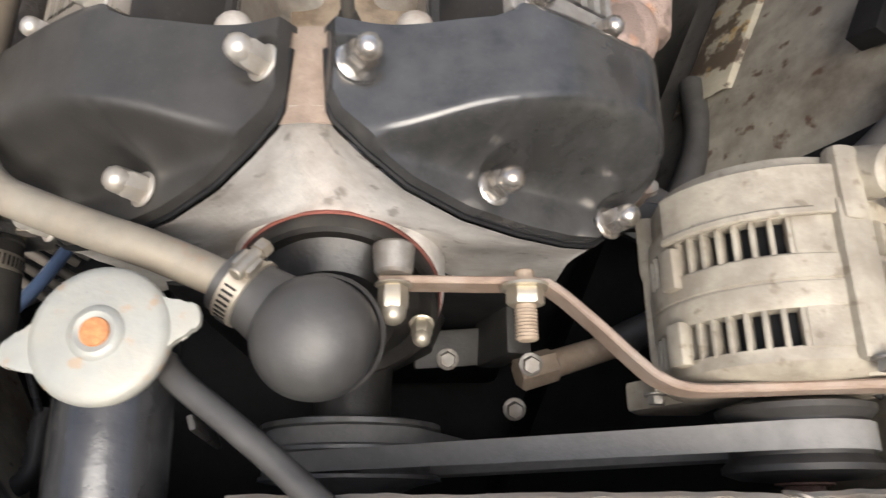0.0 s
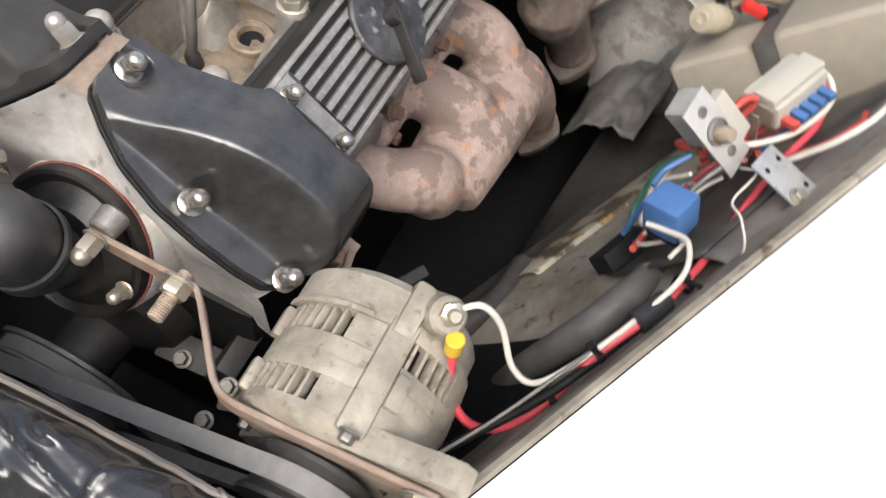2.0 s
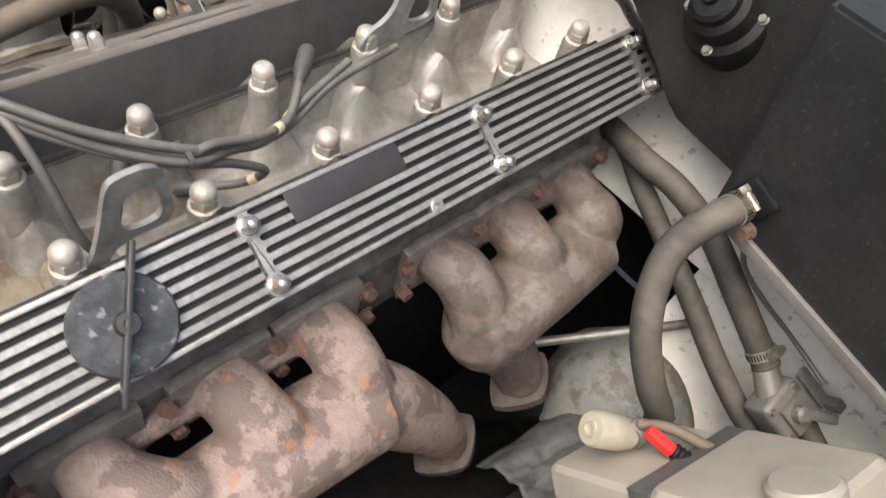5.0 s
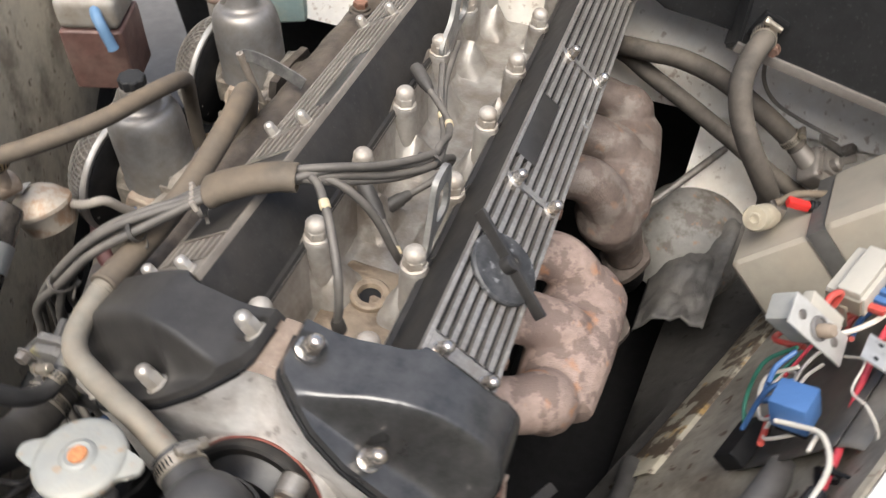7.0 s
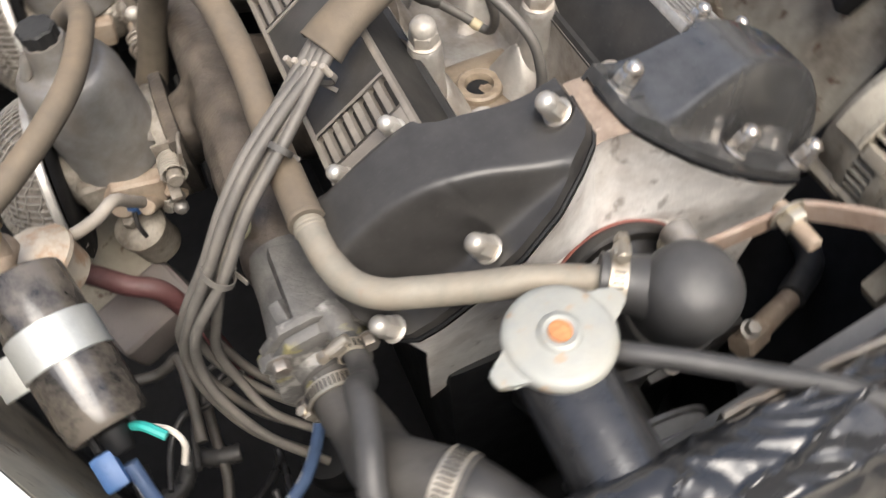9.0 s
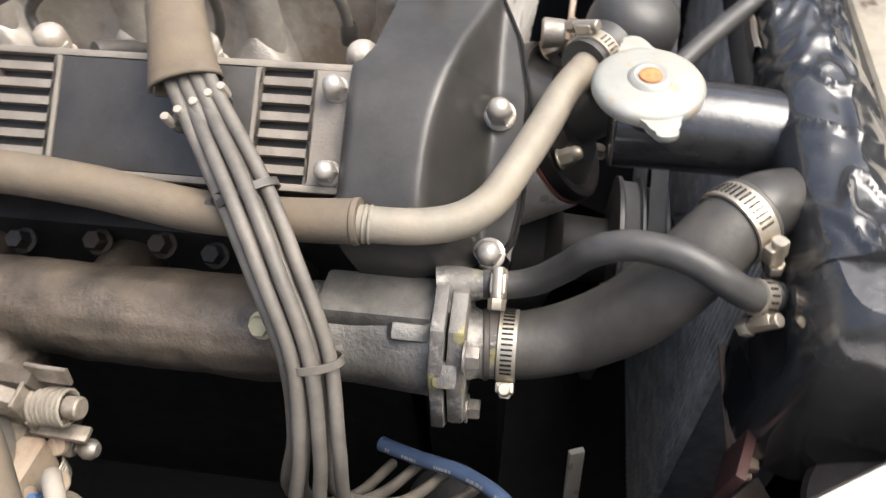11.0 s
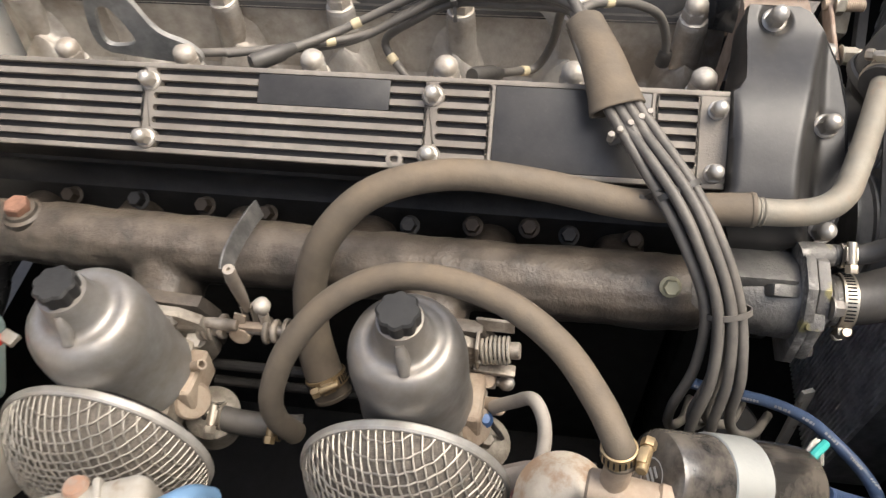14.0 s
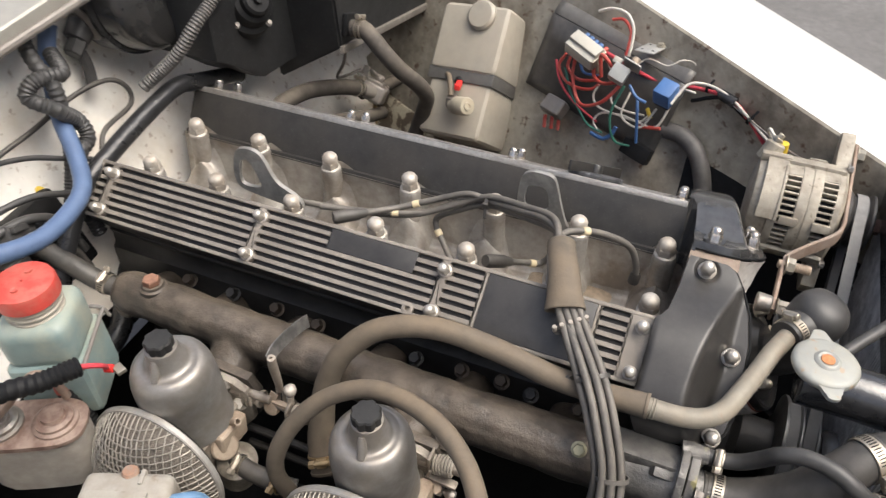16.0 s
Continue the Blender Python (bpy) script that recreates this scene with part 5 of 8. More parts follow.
for y, x in ((0.155, -0.139), (0.205, -0.137), (0.262, -0.140), (0.12, -0.138), (0.335, -0.138), (0.395, -0.140), (0.455, -0.138), (0.52, -0.138), (0.585, -0.14), (0.065, -0.140)):
    hex_bolt(intake, (x, y, -0.118 + 0.004 * math.sin(y * 90)), (-0.6, 0, 1), 0.0070, 0.011, mat("nut_grimy", (0.085, 0.062, 0.042), 0.55, 0.5, vary=0.3, stain=(0.05, 0.04, 0.03), stain_amount=0.6, stain_scale=60) if int(y * 1000) % 2 else black_dusty, "stud_nut")

house = thing("coolant_housing", (-0.205, -0.02, -0.10), "grimy cast aluminium coolant housing with white scale", "coolant housing")
scale_mat = mat("scaly_alu", (0.15, 0.14, 0.125), 0.6, 0.3, vary=0.25, stain=(0.48, 0.45, 0.40), stain_amount=0.65, stain_scale=38, edge=(0.52, 0.62), bump=0.5, bump_scale=260,
                speck=(0.42, 0.36, 0.06), speck_amount=0.35, speck_scale=55)
bm = B()
tube(bm, [(-0.206, 0.030, -0.092), (-0.206, 0.0, -0.092), (-0.206, -0.030, -0.091), (-0.206, -0.052, -0.090)], [0.029, 0.0285, 0.031, 0.033], 28, 5)
block(bm, (-0.199, -0.012, -0.067), (0.036, 0.066, 0.014), pose(0, 0, 0, 0, 14, 0).to_3x3(), 0.004)
block(bm, (-0.218, -0.036, -0.066), (0.010, 0.030, 0.016), pose(0, 0, 0, 20, -30, 0).to_3x3(), 0.003)
part("body", bm, mat("housing_dark", (0.065, 0.062, 0.058), 0.5, 0.3, vary=0.25, top_dust_sheen=(0.26, 0.245, 0.22), dust_sheen_amount=0.55, stain=(0.3, 0.28, 0.25), stain_amount=0.3, stain_scale=40, bump=0.4), house)
bm = B()
m = Matrix.Translation((-0.206, -0.046, -0.090)) @ pose(0, 0, 0, 90, 0, 0)
slab(bm, [(-0.040, -0.030), (-0.030, -0.046), (-0.008, -0.044), (0.022, -0.040), (0.034, -0.022), (0.037, 0.012), (0.026, 0.036), (0.004, 0.046), (-0.020, 0.041), (-0.036, 0.022)], m, 0.0075, 0.0015)
slab(bm, [(-0.037, -0.028), (-0.028, -0.043), (-0.008, -0.041), (0.020, -0.037), (0.031, -0.020), (0.034, 0.011), (0.024, 0.033), (0.004, 0.043), (-0.018, 0.038), (-0.033, 0.020)], Matrix.Translation((0, -0.009, 0)) @ m, 0.009, 0.002)
part("flange", bm, scale_mat, house)
bm = B()
tube(bm, [(-0.206, -0.060, -0.090), (-0.206, -0.070, -0.090), (-0.206, -0.080, -0.090)], [0.023, 0.0195, 0.019], 24, 4)
tube(bm, [(-0.192, -0.046, -0.058), (-0.190, -0.058, -0.0565), (-0.189, -0.072, -0.0555)], [0.0125, 0.0105, 0.0075], 18, 4)
block(bm, (-0.203, -0.053, -0.060), (0.018, 0.014, 0.016), None, 0.004)
block(bm, (-0.236, -0.055, -0.075), (0.014, 0.014, 0.018), pose(0, 0, 0, 0, -40, 0).to_3x3(), 0.004)
part("outlet", bm, scale_mat, house)
for p in ((-0.232, -0.064, -0.062), (-0.228, -0.064, -0.128), (-0.175, -0.064, -0.075)):
    hex_bolt(house, p, (0, -1, 0), 0.0065, 0.007, steel_dull)


def coil_spring(bm, a, b, r, turns, wire):
    """A helical spring from a to b."""
    a, b = V(*a), V(*b)
    p, q, _ = basis(b - a)
    tube(bm, [a + (b - a) * (w / (2 * math.pi * turns)) + (p * math.cos(w) + q * math.sin(w)) * r for w in np.linspace(0, 2 * math.pi * turns, int(turns * 13))], wire, 5, 1, False)


def carburettor(x0, y0, z0, front, k=1.0, R=0.070, shift=0.0, lift=0.0):
    """A side-draught carburettor with its bell, damper knob, throttle gear and gauze filter."""
    t = thing("carburettor", (x0, y0, -0.18), "silver-grey alloy carburettor bell with a black damper knob" if front else "silver-grey carburettor with dull bell beside a green bottle", "carburettor", "carburettors")
    o = V(x0, y0, z0)
    ax = V(-0.04, 0, 1).normalized()
    bm = B()
    lathe(bm, o, ax, [(r * k, h) for r, h in ((0.0425, -0.136), (0.0425, -0.131), (0.0410, -0.128), (0.0410, -0.074), (0.0407, -0.064), (0.0399, -0.0555), (0.0384, -0.0480), (0.0360, -0.0420), (0.0330, -0.0382), (0.0298, -0.0362), (0.0268, -0.0362), (0.0240, -0.0368), (0.0212, -0.0352), (0.0192, -0.0315), (0.0176, -0.025), (0.0158, -0.0145), (0.0150, -0.0125), (0.0128, -0.0120), (0.0, -0.0120))], 56, close=False)
    part("bell", bm, alu_polished, t, sharp=50)
    bm = B()
    tube(bm, [o + V(-0.0150, -0.002, -0.018), o + V(-0.0178, -0.003, -0.024), o + V(-0.0205, -0.004, -0.031), o + V(-0.0260, -0.005, -0.0375)], [0.0030, 0.0044, 0.0050, 0.0036], 12, 5)
    part("bell_web", bm, alu_polished, t)
    bm = B()
    n = 48
    lo, hi, top = [], [], []
    for q in range(n):
        a = 2 * math.pi * q / n
        r = 0.0148 - 0.0018 * (1 - abs(math.cos(4 * a))) ** 0.8
        lo.append(bm.verts.new(o + V(0.96 * r * math.cos(a), 0.96 * r * math.sin(a), -0.0125)))
        hi.append(bm.verts.new(o + V(r * math.cos(a), r * math.sin(a), -0.0018)))
        top.append(bm.verts.new(o + V(0.90 * r * math.cos(a), 0.90 * r * math.sin(a), 0.0)))
    for q in range(n):
        j = (q + 1) % n
        bm.faces.new((lo[q], lo[j], hi[j], hi[q])), bm.faces.new((hi[q], hi[j], top[j], top[q]))
    bm.faces.new(top), bm.faces.new(lo[::-1])
    part("damper_knob", bm, mat("knob_black", (0.020, 0.020, 0.020), 0.55, vary=0.25, spec=0.3, top_dust_sheen=(0.05, 0.047, 0.042), dust_sheen_amount=0.5, bump=0.1), t, sharp=25)
    alloy = mat("carb_alloy", (0.30, 0.262, 0.205), 0.55, 0.3, vary=0.2, stain=(0.12, 0.09, 0.06), stain_amount=0.8, stain_scale=45, bump=0.4)
    bm = B()
    block(bm, o + V(0.002, 0, -0.155), (0.082, 0.076, 0.040), None, 0.010, 3)
    rod(bm, o + V(0.045, 0, -0.150), o + V(-0.045, 0, -0.150), 0.030, None, 26)
    rod(bm, o + V(0, 0, -0.17), o + V(0, 0, -0.225), 0.022, 0.018, 20)
    part("body", bm, alloy, t)
    bm = B()
    m = Matrix.Translation((-0.262, y0, -0.132)) @ pose(0, 0, 0, 0, -90, 0)
    slab(bm, [(-0.040, -0.034), (-0.02, -0.048), (0.014, -0.052), (0.030, -0.046), (0.039, -0.030), (0.042, 0.0), (0.039, 0.030), (0.030, 0.046), (0.014, 0.052), (-0.02, 0.048), (-0.040, 0.034)], m, 0.010, 0.003)
    part("mounting_flange", bm, alloy, t)
    for dy, dz in ((-0.022, -0.104), (0.030, -0.106)):
        hex_bolt(t, (-0.268, y0 + dy, dz), (-0.8, 0, 0.6), 0.0068, 0.010, steel_dull, "nut")
    bm = B()
    block(bm, (x0 + 0.010, y0 - 0.041, -0.135), (0.046, 0.020, 0.030), pose(0, 0, 0, 0, 10, 0).to_3x3(), 0.006, 3)
    lathe(bm, (x0 - 0.006, y0 - 0.046, -0.137), (-0.4, -0.75, 0.5), [(0.0155, -0.012), (0.0155, 0.002), (0.0135, 0.0045), (0.0, 0.0045)], 24, close=False)
    part("side_casting", bm, mat("tan_fitting", (0.40, 0.31, 0.215), 0.6, 0.15, vary=0.25, stain=(0.20, 0.13, 0.08), stain_amount=0.7, stain_scale=60, bump=0.3), t)
    hex_bolt(t, (x0 - 0.012, y0 - 0.031, -0.121), (-0.4, -0.6, 0.7), 0.0056, 0.0035, brass_dusty, "casting_screw")
    # throttle gear towards the front
    dull = mat("gear_steel", (0.30, 0.255, 0.20), 0.5, 0.35, vary=0.25, stain=(0.13, 0.095, 0.065), stain_amount=0.7, stain_scale=70, bump=0.25)
    bm = B()
    rod(bm, (-0.265, y0 - 0.018, -0.110), (-0.265, y0 - 0.040, -0.110), 0.0085, None, 18)
    rod(bm, (-0.265, y0 - 0.040, -0.110), (-0.265, y0 - 0.074, -0.110), 0.0050, None, 14)
    part("throttle_shaft", bm, dull, t)
    if front:
        bm = B()
        ribbon(bm, [(-0.252, y0 - 0.042, -0.094), (-0.254, y0 - 0.052, -0.091), (-0.255, y0 - 0.070, -0.090)], (0.3, 0, 1), 0.012, 0.003, 5)
        block(bm, (-0.272, y0 - 0.056, -0.128), (0.010, 0.034, 0.005), pose(0, 0, 0, 8, 0, 0).to_3x3(), 0.0015)
        block(bm, (-0.267, y0 - 0.043, -0.110), (0.018, 0.0028, 0.036), None, 0.001)
        part("spring_bracket", bm, dull, t)
        bm = B()
        coil_spring(bm, (-0.266, y0 - 0.045, -0.110), (-0.266, y0 - 0.068, -0.107), 0.0105, 7, 0.0013)
        part("return_spring", bm, mat("spring_tan", (0.36, 0.315, 0.25), 0.5, 0.4, vary=0.2), t)
        bm = B()
        rod(bm, (-0.266, y0 - 0.066, -0.107), (-0.266, y0 - 0.076, -0.106), 0.0068, None, 14)
        part("shaft_end", bm, dull, t)
        for dy, dz in ((-0.036, -0.137), (-0.051, -0.140)):
            bm = B()
            lathe(bm, (-0.276, y0 + dy, dz), (-0.55, -0.1, 0.8), [(0.0045, -0.014), (0.0045, 0.0), (0.0064, 0.0), (0.0066, 0.003), (0.0058, 0.0046), (0, 0.0048)], 16, close=False)
            block(bm, V(-0.276, y0 + dy, dz) + V(-0.55, -0.1, 0.8).normalized() * 0.0050, (0.0105, 0.0012, 0.0008), pose(0, 0, 0, 0, -35, 30).to_3x3())
            part("adjuster_screw", bm, brass_dusty if dy < -0.04 else dull, t)
        bm = B()
        ribbon(bm, [(-0.274, y0 - 0.030, -0.146), (-0.275, y0 - 0.046, -0.147), (-0.275, y0 - 0.056, -0.148)], (-0.5, 0, 0.8), 0.016, 0.003, 5)
        rod(bm, (-0.274, y0 - 0.050, -0.146), (-0.274, y0 - 0.058, -0.1465), 0.0066, None, 6)
        rod(bm, (-0.274, y0 - 0.058, -0.1465), (-0.274, y0 - 0.065, -0.147), 0.0034, None, 12)
        lathe(bm, (-0.274, y0 - 0.0665, -0.147), (0, -1, 0), [(0.0, -0.0068), (0.0040, -0.0056), (0.0064, -0.0022), (0.0064, 0.0022), (0.0040, 0.0056), (0, 0.0068)], 18, close=False)
        part("ball_lever", bm, steel_dull, t)
        bm = B()
        coil_spring(bm, (-0.285, y0 - 0.040, -0.171), (-0.284, y0 - 0.044, -0.148), 0.0078, 6, 0.0010)
        part("jet_spring", bm, wire_mesh, t)
        bm = B()
        rod(bm, (-0.290, y0 - 0.036, -0.160), (-0.300, y0 - 0.064, -0.136), 0.0078, 0.0072, 16)
        part("vent_stub", bm, MATS["tan_fitting"], t)
        bm = B()
        lathe(bm, (-0.310, y0 - 0.052, -0.141), (-0.3, -0.2, 1), [(0.0068, -0.006), (0.0068, 0.003), (0.0052, 0.005), (0.0036, 0.009), (0, 0.0095)], 16, close=False)
        part("blue_cap", bm, blue_plastic, t, "blue plastic cap")
        bm = B()
        tube(bm, [(-0.312, y0 - 0.058, -0.143), (-0.314, y0 - 0.064, -0.155), (-0.312, y0 - 0.067, -0.172)], 0.0022, 8, 5)
        part("pipe", bm, black_dusty, t)
    else:
        bm = B()
        lathe(bm, (-0.266, y0 - 0.022, -0.130), (-0.8, -0.35, 0.5), [(0.0150, -0.010), (0.0150, 0.0), (0.0125, 0.003), (0.0085, 0.003), (0.0075, -0.003), (0, -0.003)], 22, close=False)
        block(bm, (-0.262, y0 - 0.030, -0.122), (0.010, 0.030, 0.012), pose(0, 0, 0, 30, 0, 0).to_3x3(), 0.003)
        part("throttle_lever", bm, steel_dull, t)
        hex_bolt(t, (-0.270, y0 - 0.034, -0.128), (-0.7, -0.2, 0.7), 0.0070, 0.008, nut_worn, "lever_nut")
        bm = B()
        coil_spring(bm, (-0.264, y0 - 0.036, -0.121), (-0.264, y0 - 0.052, -0.120), 0.0100, 3, 0.0018)
        part("return_spring", bm, dull, t)
        bm = B()
        lathe(bm, (-0.298, y0 - 0.024, -0.137), (-0.1, -0.75, 0.62), [(0.0120, -0.010), (0.0120, 0.006), (0.0100, 0.009), (0.0046, 0.010), (0.0040, 0.040), (0.0043, 0.042), (0.0028, 0.042), (0.0026, 0.030), (0, 0.030)], 20, close=False)
        part("vent_stub", bm, MATS["tan_fitting"], t)
    # float bowl side
    bm = B()
    lathe(bm, (-0.312, y0 - 0.040, -0.215), (-0.1, -0.25, 1), [(0.018, 0), (0.021, 0.004), (0.021, 0.040), (0.023, 0.042), (0.023, 0.047), (0.018, 0.052), (0.008, 0.056), (0, 0.056)], 30, close=False)
    rod(bm, (-0.320, y0 - 0.054, -0.160), (-0.321, y0 - 0.056, -0.151), 0.006, None, 6)
    part("float_bowl", bm, alloy, t)
    # gauze filter: rim, bowl of wire, foam element
    c = V(x0 - 0.0515, y0 - 0.003 + shift, -0.130 + lift)
    nx = V(-1, 0, 0.12).normalized()
    ry = V(0, 1, 0)
    rz = nx.cross(ry)
    depth = 0.052

    def dome(a, b, k=1.0):
        q = min(1.0, math.hypot(a, b) / R)
        h = depth * k * (1 - q ** 2.6) ** 0.62
        return c + ry * a + rz * b + nx * h

    f = thing("gauze_filter", c, "domed steel wire gauze air filter over a brown element", "air filter", "gauze air filters")
    bm = B()
    lathe(bm, c - nx * 0.006, nx, [(R - 0.004, 0.004), (R + 0.001, 0.004), (R + 0.0022, 0.0055), (R + 0.0022, 0.010), (R + 0.001, 0.0115), (R - 0.0012, 0.0115)], 64, close=False)
    part("rim", bm, mat("rim_steel", (0.42, 0.40, 0.36), 0.4, 0.5, vary=0.15, stain=(0.3, 0.25, 0.19), stain_amount=0.4, stain_scale=50), f)
    bm = B()
    lathe(bm, c - nx * 0.004, nx, [(R - 0.002, 0), (R - 0.008, -0.004), (0, -0.004)], 40, close=False)
    part("back_plate", bm, near_black, f)
    bm = B()
    rows = []
    for i in range(15):
        q = i / 14
        row = []
        for w in range(41):
            a = 2 * math.pi * w / 40
            row.append(dome(R * 0.99 * q * math.cos(a), R * 0.99 * q * math.sin(a), 0.97) - nx * 0.0022)
        rows.append(row)
    grid(bm, rows)
    part("element", bm, foam, f)
    bm = B()
    pitch, rot = 0.0056, 0.10
    for fam in (0, 1):
        for i in range(-15, 16):
            off = i * pitch
            half = math.sqrt(max(0.0, R * R - off * off))
            if half < 0.008:
                continue
            pts = []
            m_ = 60
            for w in range(m_ + 1):
                s = -half * math.cos(math.pi * w / m_)
                a, b = (s, off) if fam == 0 else (off, s)
                wob = 0.0003 * math.sin(40 * s / R + i)
                turn = rot if fam == 0 else rot + 0.30
                a2 = a * math.cos(turn) - b * math.sin(turn) + wob
                b2 = a * math.sin(turn) + b * math.cos(turn)
                over = 0.0005 * math.cos(math.pi * s / pitch) * (1 if (i + fam) % 2 else -1)
                pts.append(dome(a2, b2) + nx * over)
            tube(bm, pts, 0.00080, 5, 1, False)
    tagged(part("wire_gauze", bm, wire_mesh, f), kind="stuff")
    for h in (0.016, 0.038):
        g = -0.066 if h < 0.03 else -0.055
        bm = B()
        tube(bm, [c + ry * g + rz * h - nx * 0.008, c + ry * (g - 0.008) + rz * (h + 0.002) + nx * 0.004, c + ry * (g - 0.004) + rz * (h + 0.001) + nx * 0.014], 0.0012, 6)
        part("wire_clip", bm, wire_mesh, f)
    return t


carburettor(-0.312, 0.229, 0.015, True, 1.02, 0.076, 0.004, -0.006)
carburettor(-0.316, 0.457, 0.017, False, 1.07, 0.079, 0.006, -0.003)

# throttle linkage between the carburettors
link = thing("throttle_linkage", (-0.255, 0.38, -0.13), "dusty steel throttle linkage with springs and lever", "linkage")
bm = B()
ribbon(bm, [(-0.188, 0.372, -0.052), (-0.205, 0.372, -0.044), (-0.232, 0.371, -0.034), (-0.254, 0.370, -0.029), (-0.266, 0.369, -0.031)], (0.1, 0.35, 0.94), 0.015, 0.0022)
part("arm_plate", bm, mat("arm_grey", (0.13, 0.125, 0.115), 0.45, 0.5, vary=0.25, stain=(0.3, 0.28, 0.25), stain_amount=0.4, stain_scale=60), link)
bm = B()
tube(bm, [(-0.266, 0.366, -0.028), (-0.264, 0.368, -0.044), (-0.258, 0.372, -0.075), (-0.252, 0.377, -0.104)], [0.0042, 0.0052, 0.0048, 0.0036], 12, 5)
lathe(bm, (-0.267, 0.365, -0.025), (0.1, 0.1, -1), [(0.0016, 0.004), (0.0016, 0), (0.0044, 0.0), (0.0048, 0.002), (0.0048, 0.008)], 14, close=False)
part("pull_rod", bm, mat("rod_tan", (0.36, 0.30, 0.23), 0.5, 0.4, vary=0.15), link)
for q in (-0.004, 0.004):
    bm = B()
    ribbon(bm, [(-0.252, 0.376 + q, -0.098), (-0.254, 0.376 + q, -0.112), (-0.258, 0.375 + q, -0.124)], (1, 0, 0.3), 0.007, 0.0015, 5)
    part("clevis_cheek", bm, MATS["rod_tan"], link)
bm = B()
rod(bm, (-0.262, 0.328, -0.118), (-0.262, 0.43, -0.121), 0.0046, None, 12)
part("cross_shaft", bm, steel_dull, link)
for y, r, w, mt in ((0.335, 0.0095, 0.005, "gear_steel"), (0.342, 0.0115, 0.004, "gear_steel"), (0.351, 0.0100, 0.0045, "rod_tan"), (0.358, 0.0115, 0.004, "gear_steel"), (0.396, 0.0105, 0.005, "gear_steel"), (0.402, 0.0085, 0.004, "rod_tan"), (0.407, 0.0070, 0.006, "gear_steel"), (0.414, 0.0105, 0.004, "gear_steel")):
    bm = B()
    lathe(bm, (-0.262, y, -0.119), (0, 1, 0), [(0.0045, 0), (r - 0.001, 0), (r, 0.001), (r, w - 0.001), (r - 0.001, w), (0.0045, w)], 20)
    part("collar", bm, MATS[mt], link)
bm = B()
ribbon(bm, [(-0.262, 0.384, -0.134), (-0.262, 0.384, -0.116), (-0.258, 0.381, -0.104)], (0, 1, 0), 0.010, 0.0022, 5)
block(bm, (-0.262, 0.373, -0.116), (0.007, 0.022, 0.008), None, 0.002)
lathe(bm, (-0.264, 0.384, -0.124), (-1, 0, 0.3), [(0.0095, -0.004), (0.0095, 0.003), (0.0080, 0.0045), (0.0045, 0.005), (0, 0.005)], 20, close=False)
part("fork", bm, brass_dusty, link)
bm = B()
rod(bm, (-0.258, 0.362, -0.118), (-0.257, 0.361, -0.100), 0.0042, None, 12)
lathe(bm, (-0.256, 0.360, -0.0905), (0, 0, 1), [(0.0034, -0.0090), (0.0056, -0.0054), (0.0072, -0.001), (0.0066, 0.0034), (0.0042, 0.0060), (0, 0.0072)], 20, close=False)
part("ball_stud", bm, nut_worn, link, "worn steel ball stud")
for z, x in ((-0.19, -0.262), (-0.25, -0.25)):
    bm = B()
    rod(bm, (x, 0.26, z), (x, 0.45, z), 0.005, None, 10)
    part("lower_rod", bm, black_dusty, link)
hose("drain_hose", [(-0.318, 0.408, -0.168), (-0.322, 0.385, -0.170), (-0.322, 0.352, -0.172), (-0.318, 0.33, -0.178)], 0.0105, 16, 6, rubber_dusty, "short dusty black rubber hose between carburettors", "hose", sharp=60)
hose_clamp((-0.320, 0.398, -0.169), (0, -1, 0), 0.0108, (-0.4, 0, 1), w=0.009)
hose_clamp((-0.322, 0.348, -0.172), (0, -1, 0), 0.0108, (-0.4, 0, 1), w=0.007, material=brass)
hose("fuel_hose", [(-0.380, 0.088, -0.022), (-0.372, 0.092, -0.010), (-0.350, 0.105, -0.002), (-0.322, 0.128, 0.006), (-0.298, 0.162, 0.010), (-0.284, 0.205, 0.010), (-0.281, 0.245, 0.002), (-0.292, 0.284, -0.018), (-0.312, 0.314, -0.050), (-0.328, 0.332, -0.092), (-0.332, 0.336, -0.130), (-0.328, 0.330, -0.165)], 0.0092, 18, 8, hose_tan,
     "grey dusty rubber fuel hose arching over the carburettor", "hose", sharp=60)
hose("vent_hose", [(-0.302, 0.170, -0.133), (-0.306, 0.155, -0.112), (-0.313, 0.141, -0.090), (-0.329, 0.132, -0.093), (-0.350, 0.132, -0.101), (-0.368, 0.141, -0.113), (-0.378, 0.149, -0.135)], 0.0052, 14, 8, mat("hose_pale", (0.30, 0.26, 0.21), 0.6, vary=0.12, top_dust_sheen=(0.4, 0.35, 0.28), dust_sheen_amount=0.5),
     "thin pale grey rubber vent hose", "hose", sharp=60)

# fuel pressure regulator with its fittings
reg = thing("fuel_regulator", (-0.40, 0.13, -0.10), "tan plated fuel regulator with brass fittings and paper tag", "fuel regulator")
bm = B()
ra = V(-0.35, 0.1, 1).normalized()
lathe(bm, (-0.378, 0.116, -0.106), ra, [(0.026, -0.02), (0.030, 0), (0.033, 0.004), (0.033, 0.008), (0.030, 0.011), (0.024, 0.020), (0.014, 0.027), (0, 0.029)], 36, close=False)
part("bowl", bm, mat("reg_tan", (0.55, 0.47, 0.35), 0.45, 0.2, vary=0.12, stain=(0.36, 0.20, 0.10), stain_amount=0.7, stain_scale=34, edge=(0.48, 0.60)), reg)
bm = B()
rod(bm, (-0.385, 0.105, -0.055), (-0.392, 0.060, -0.050), 0.013, 0.012, 18)
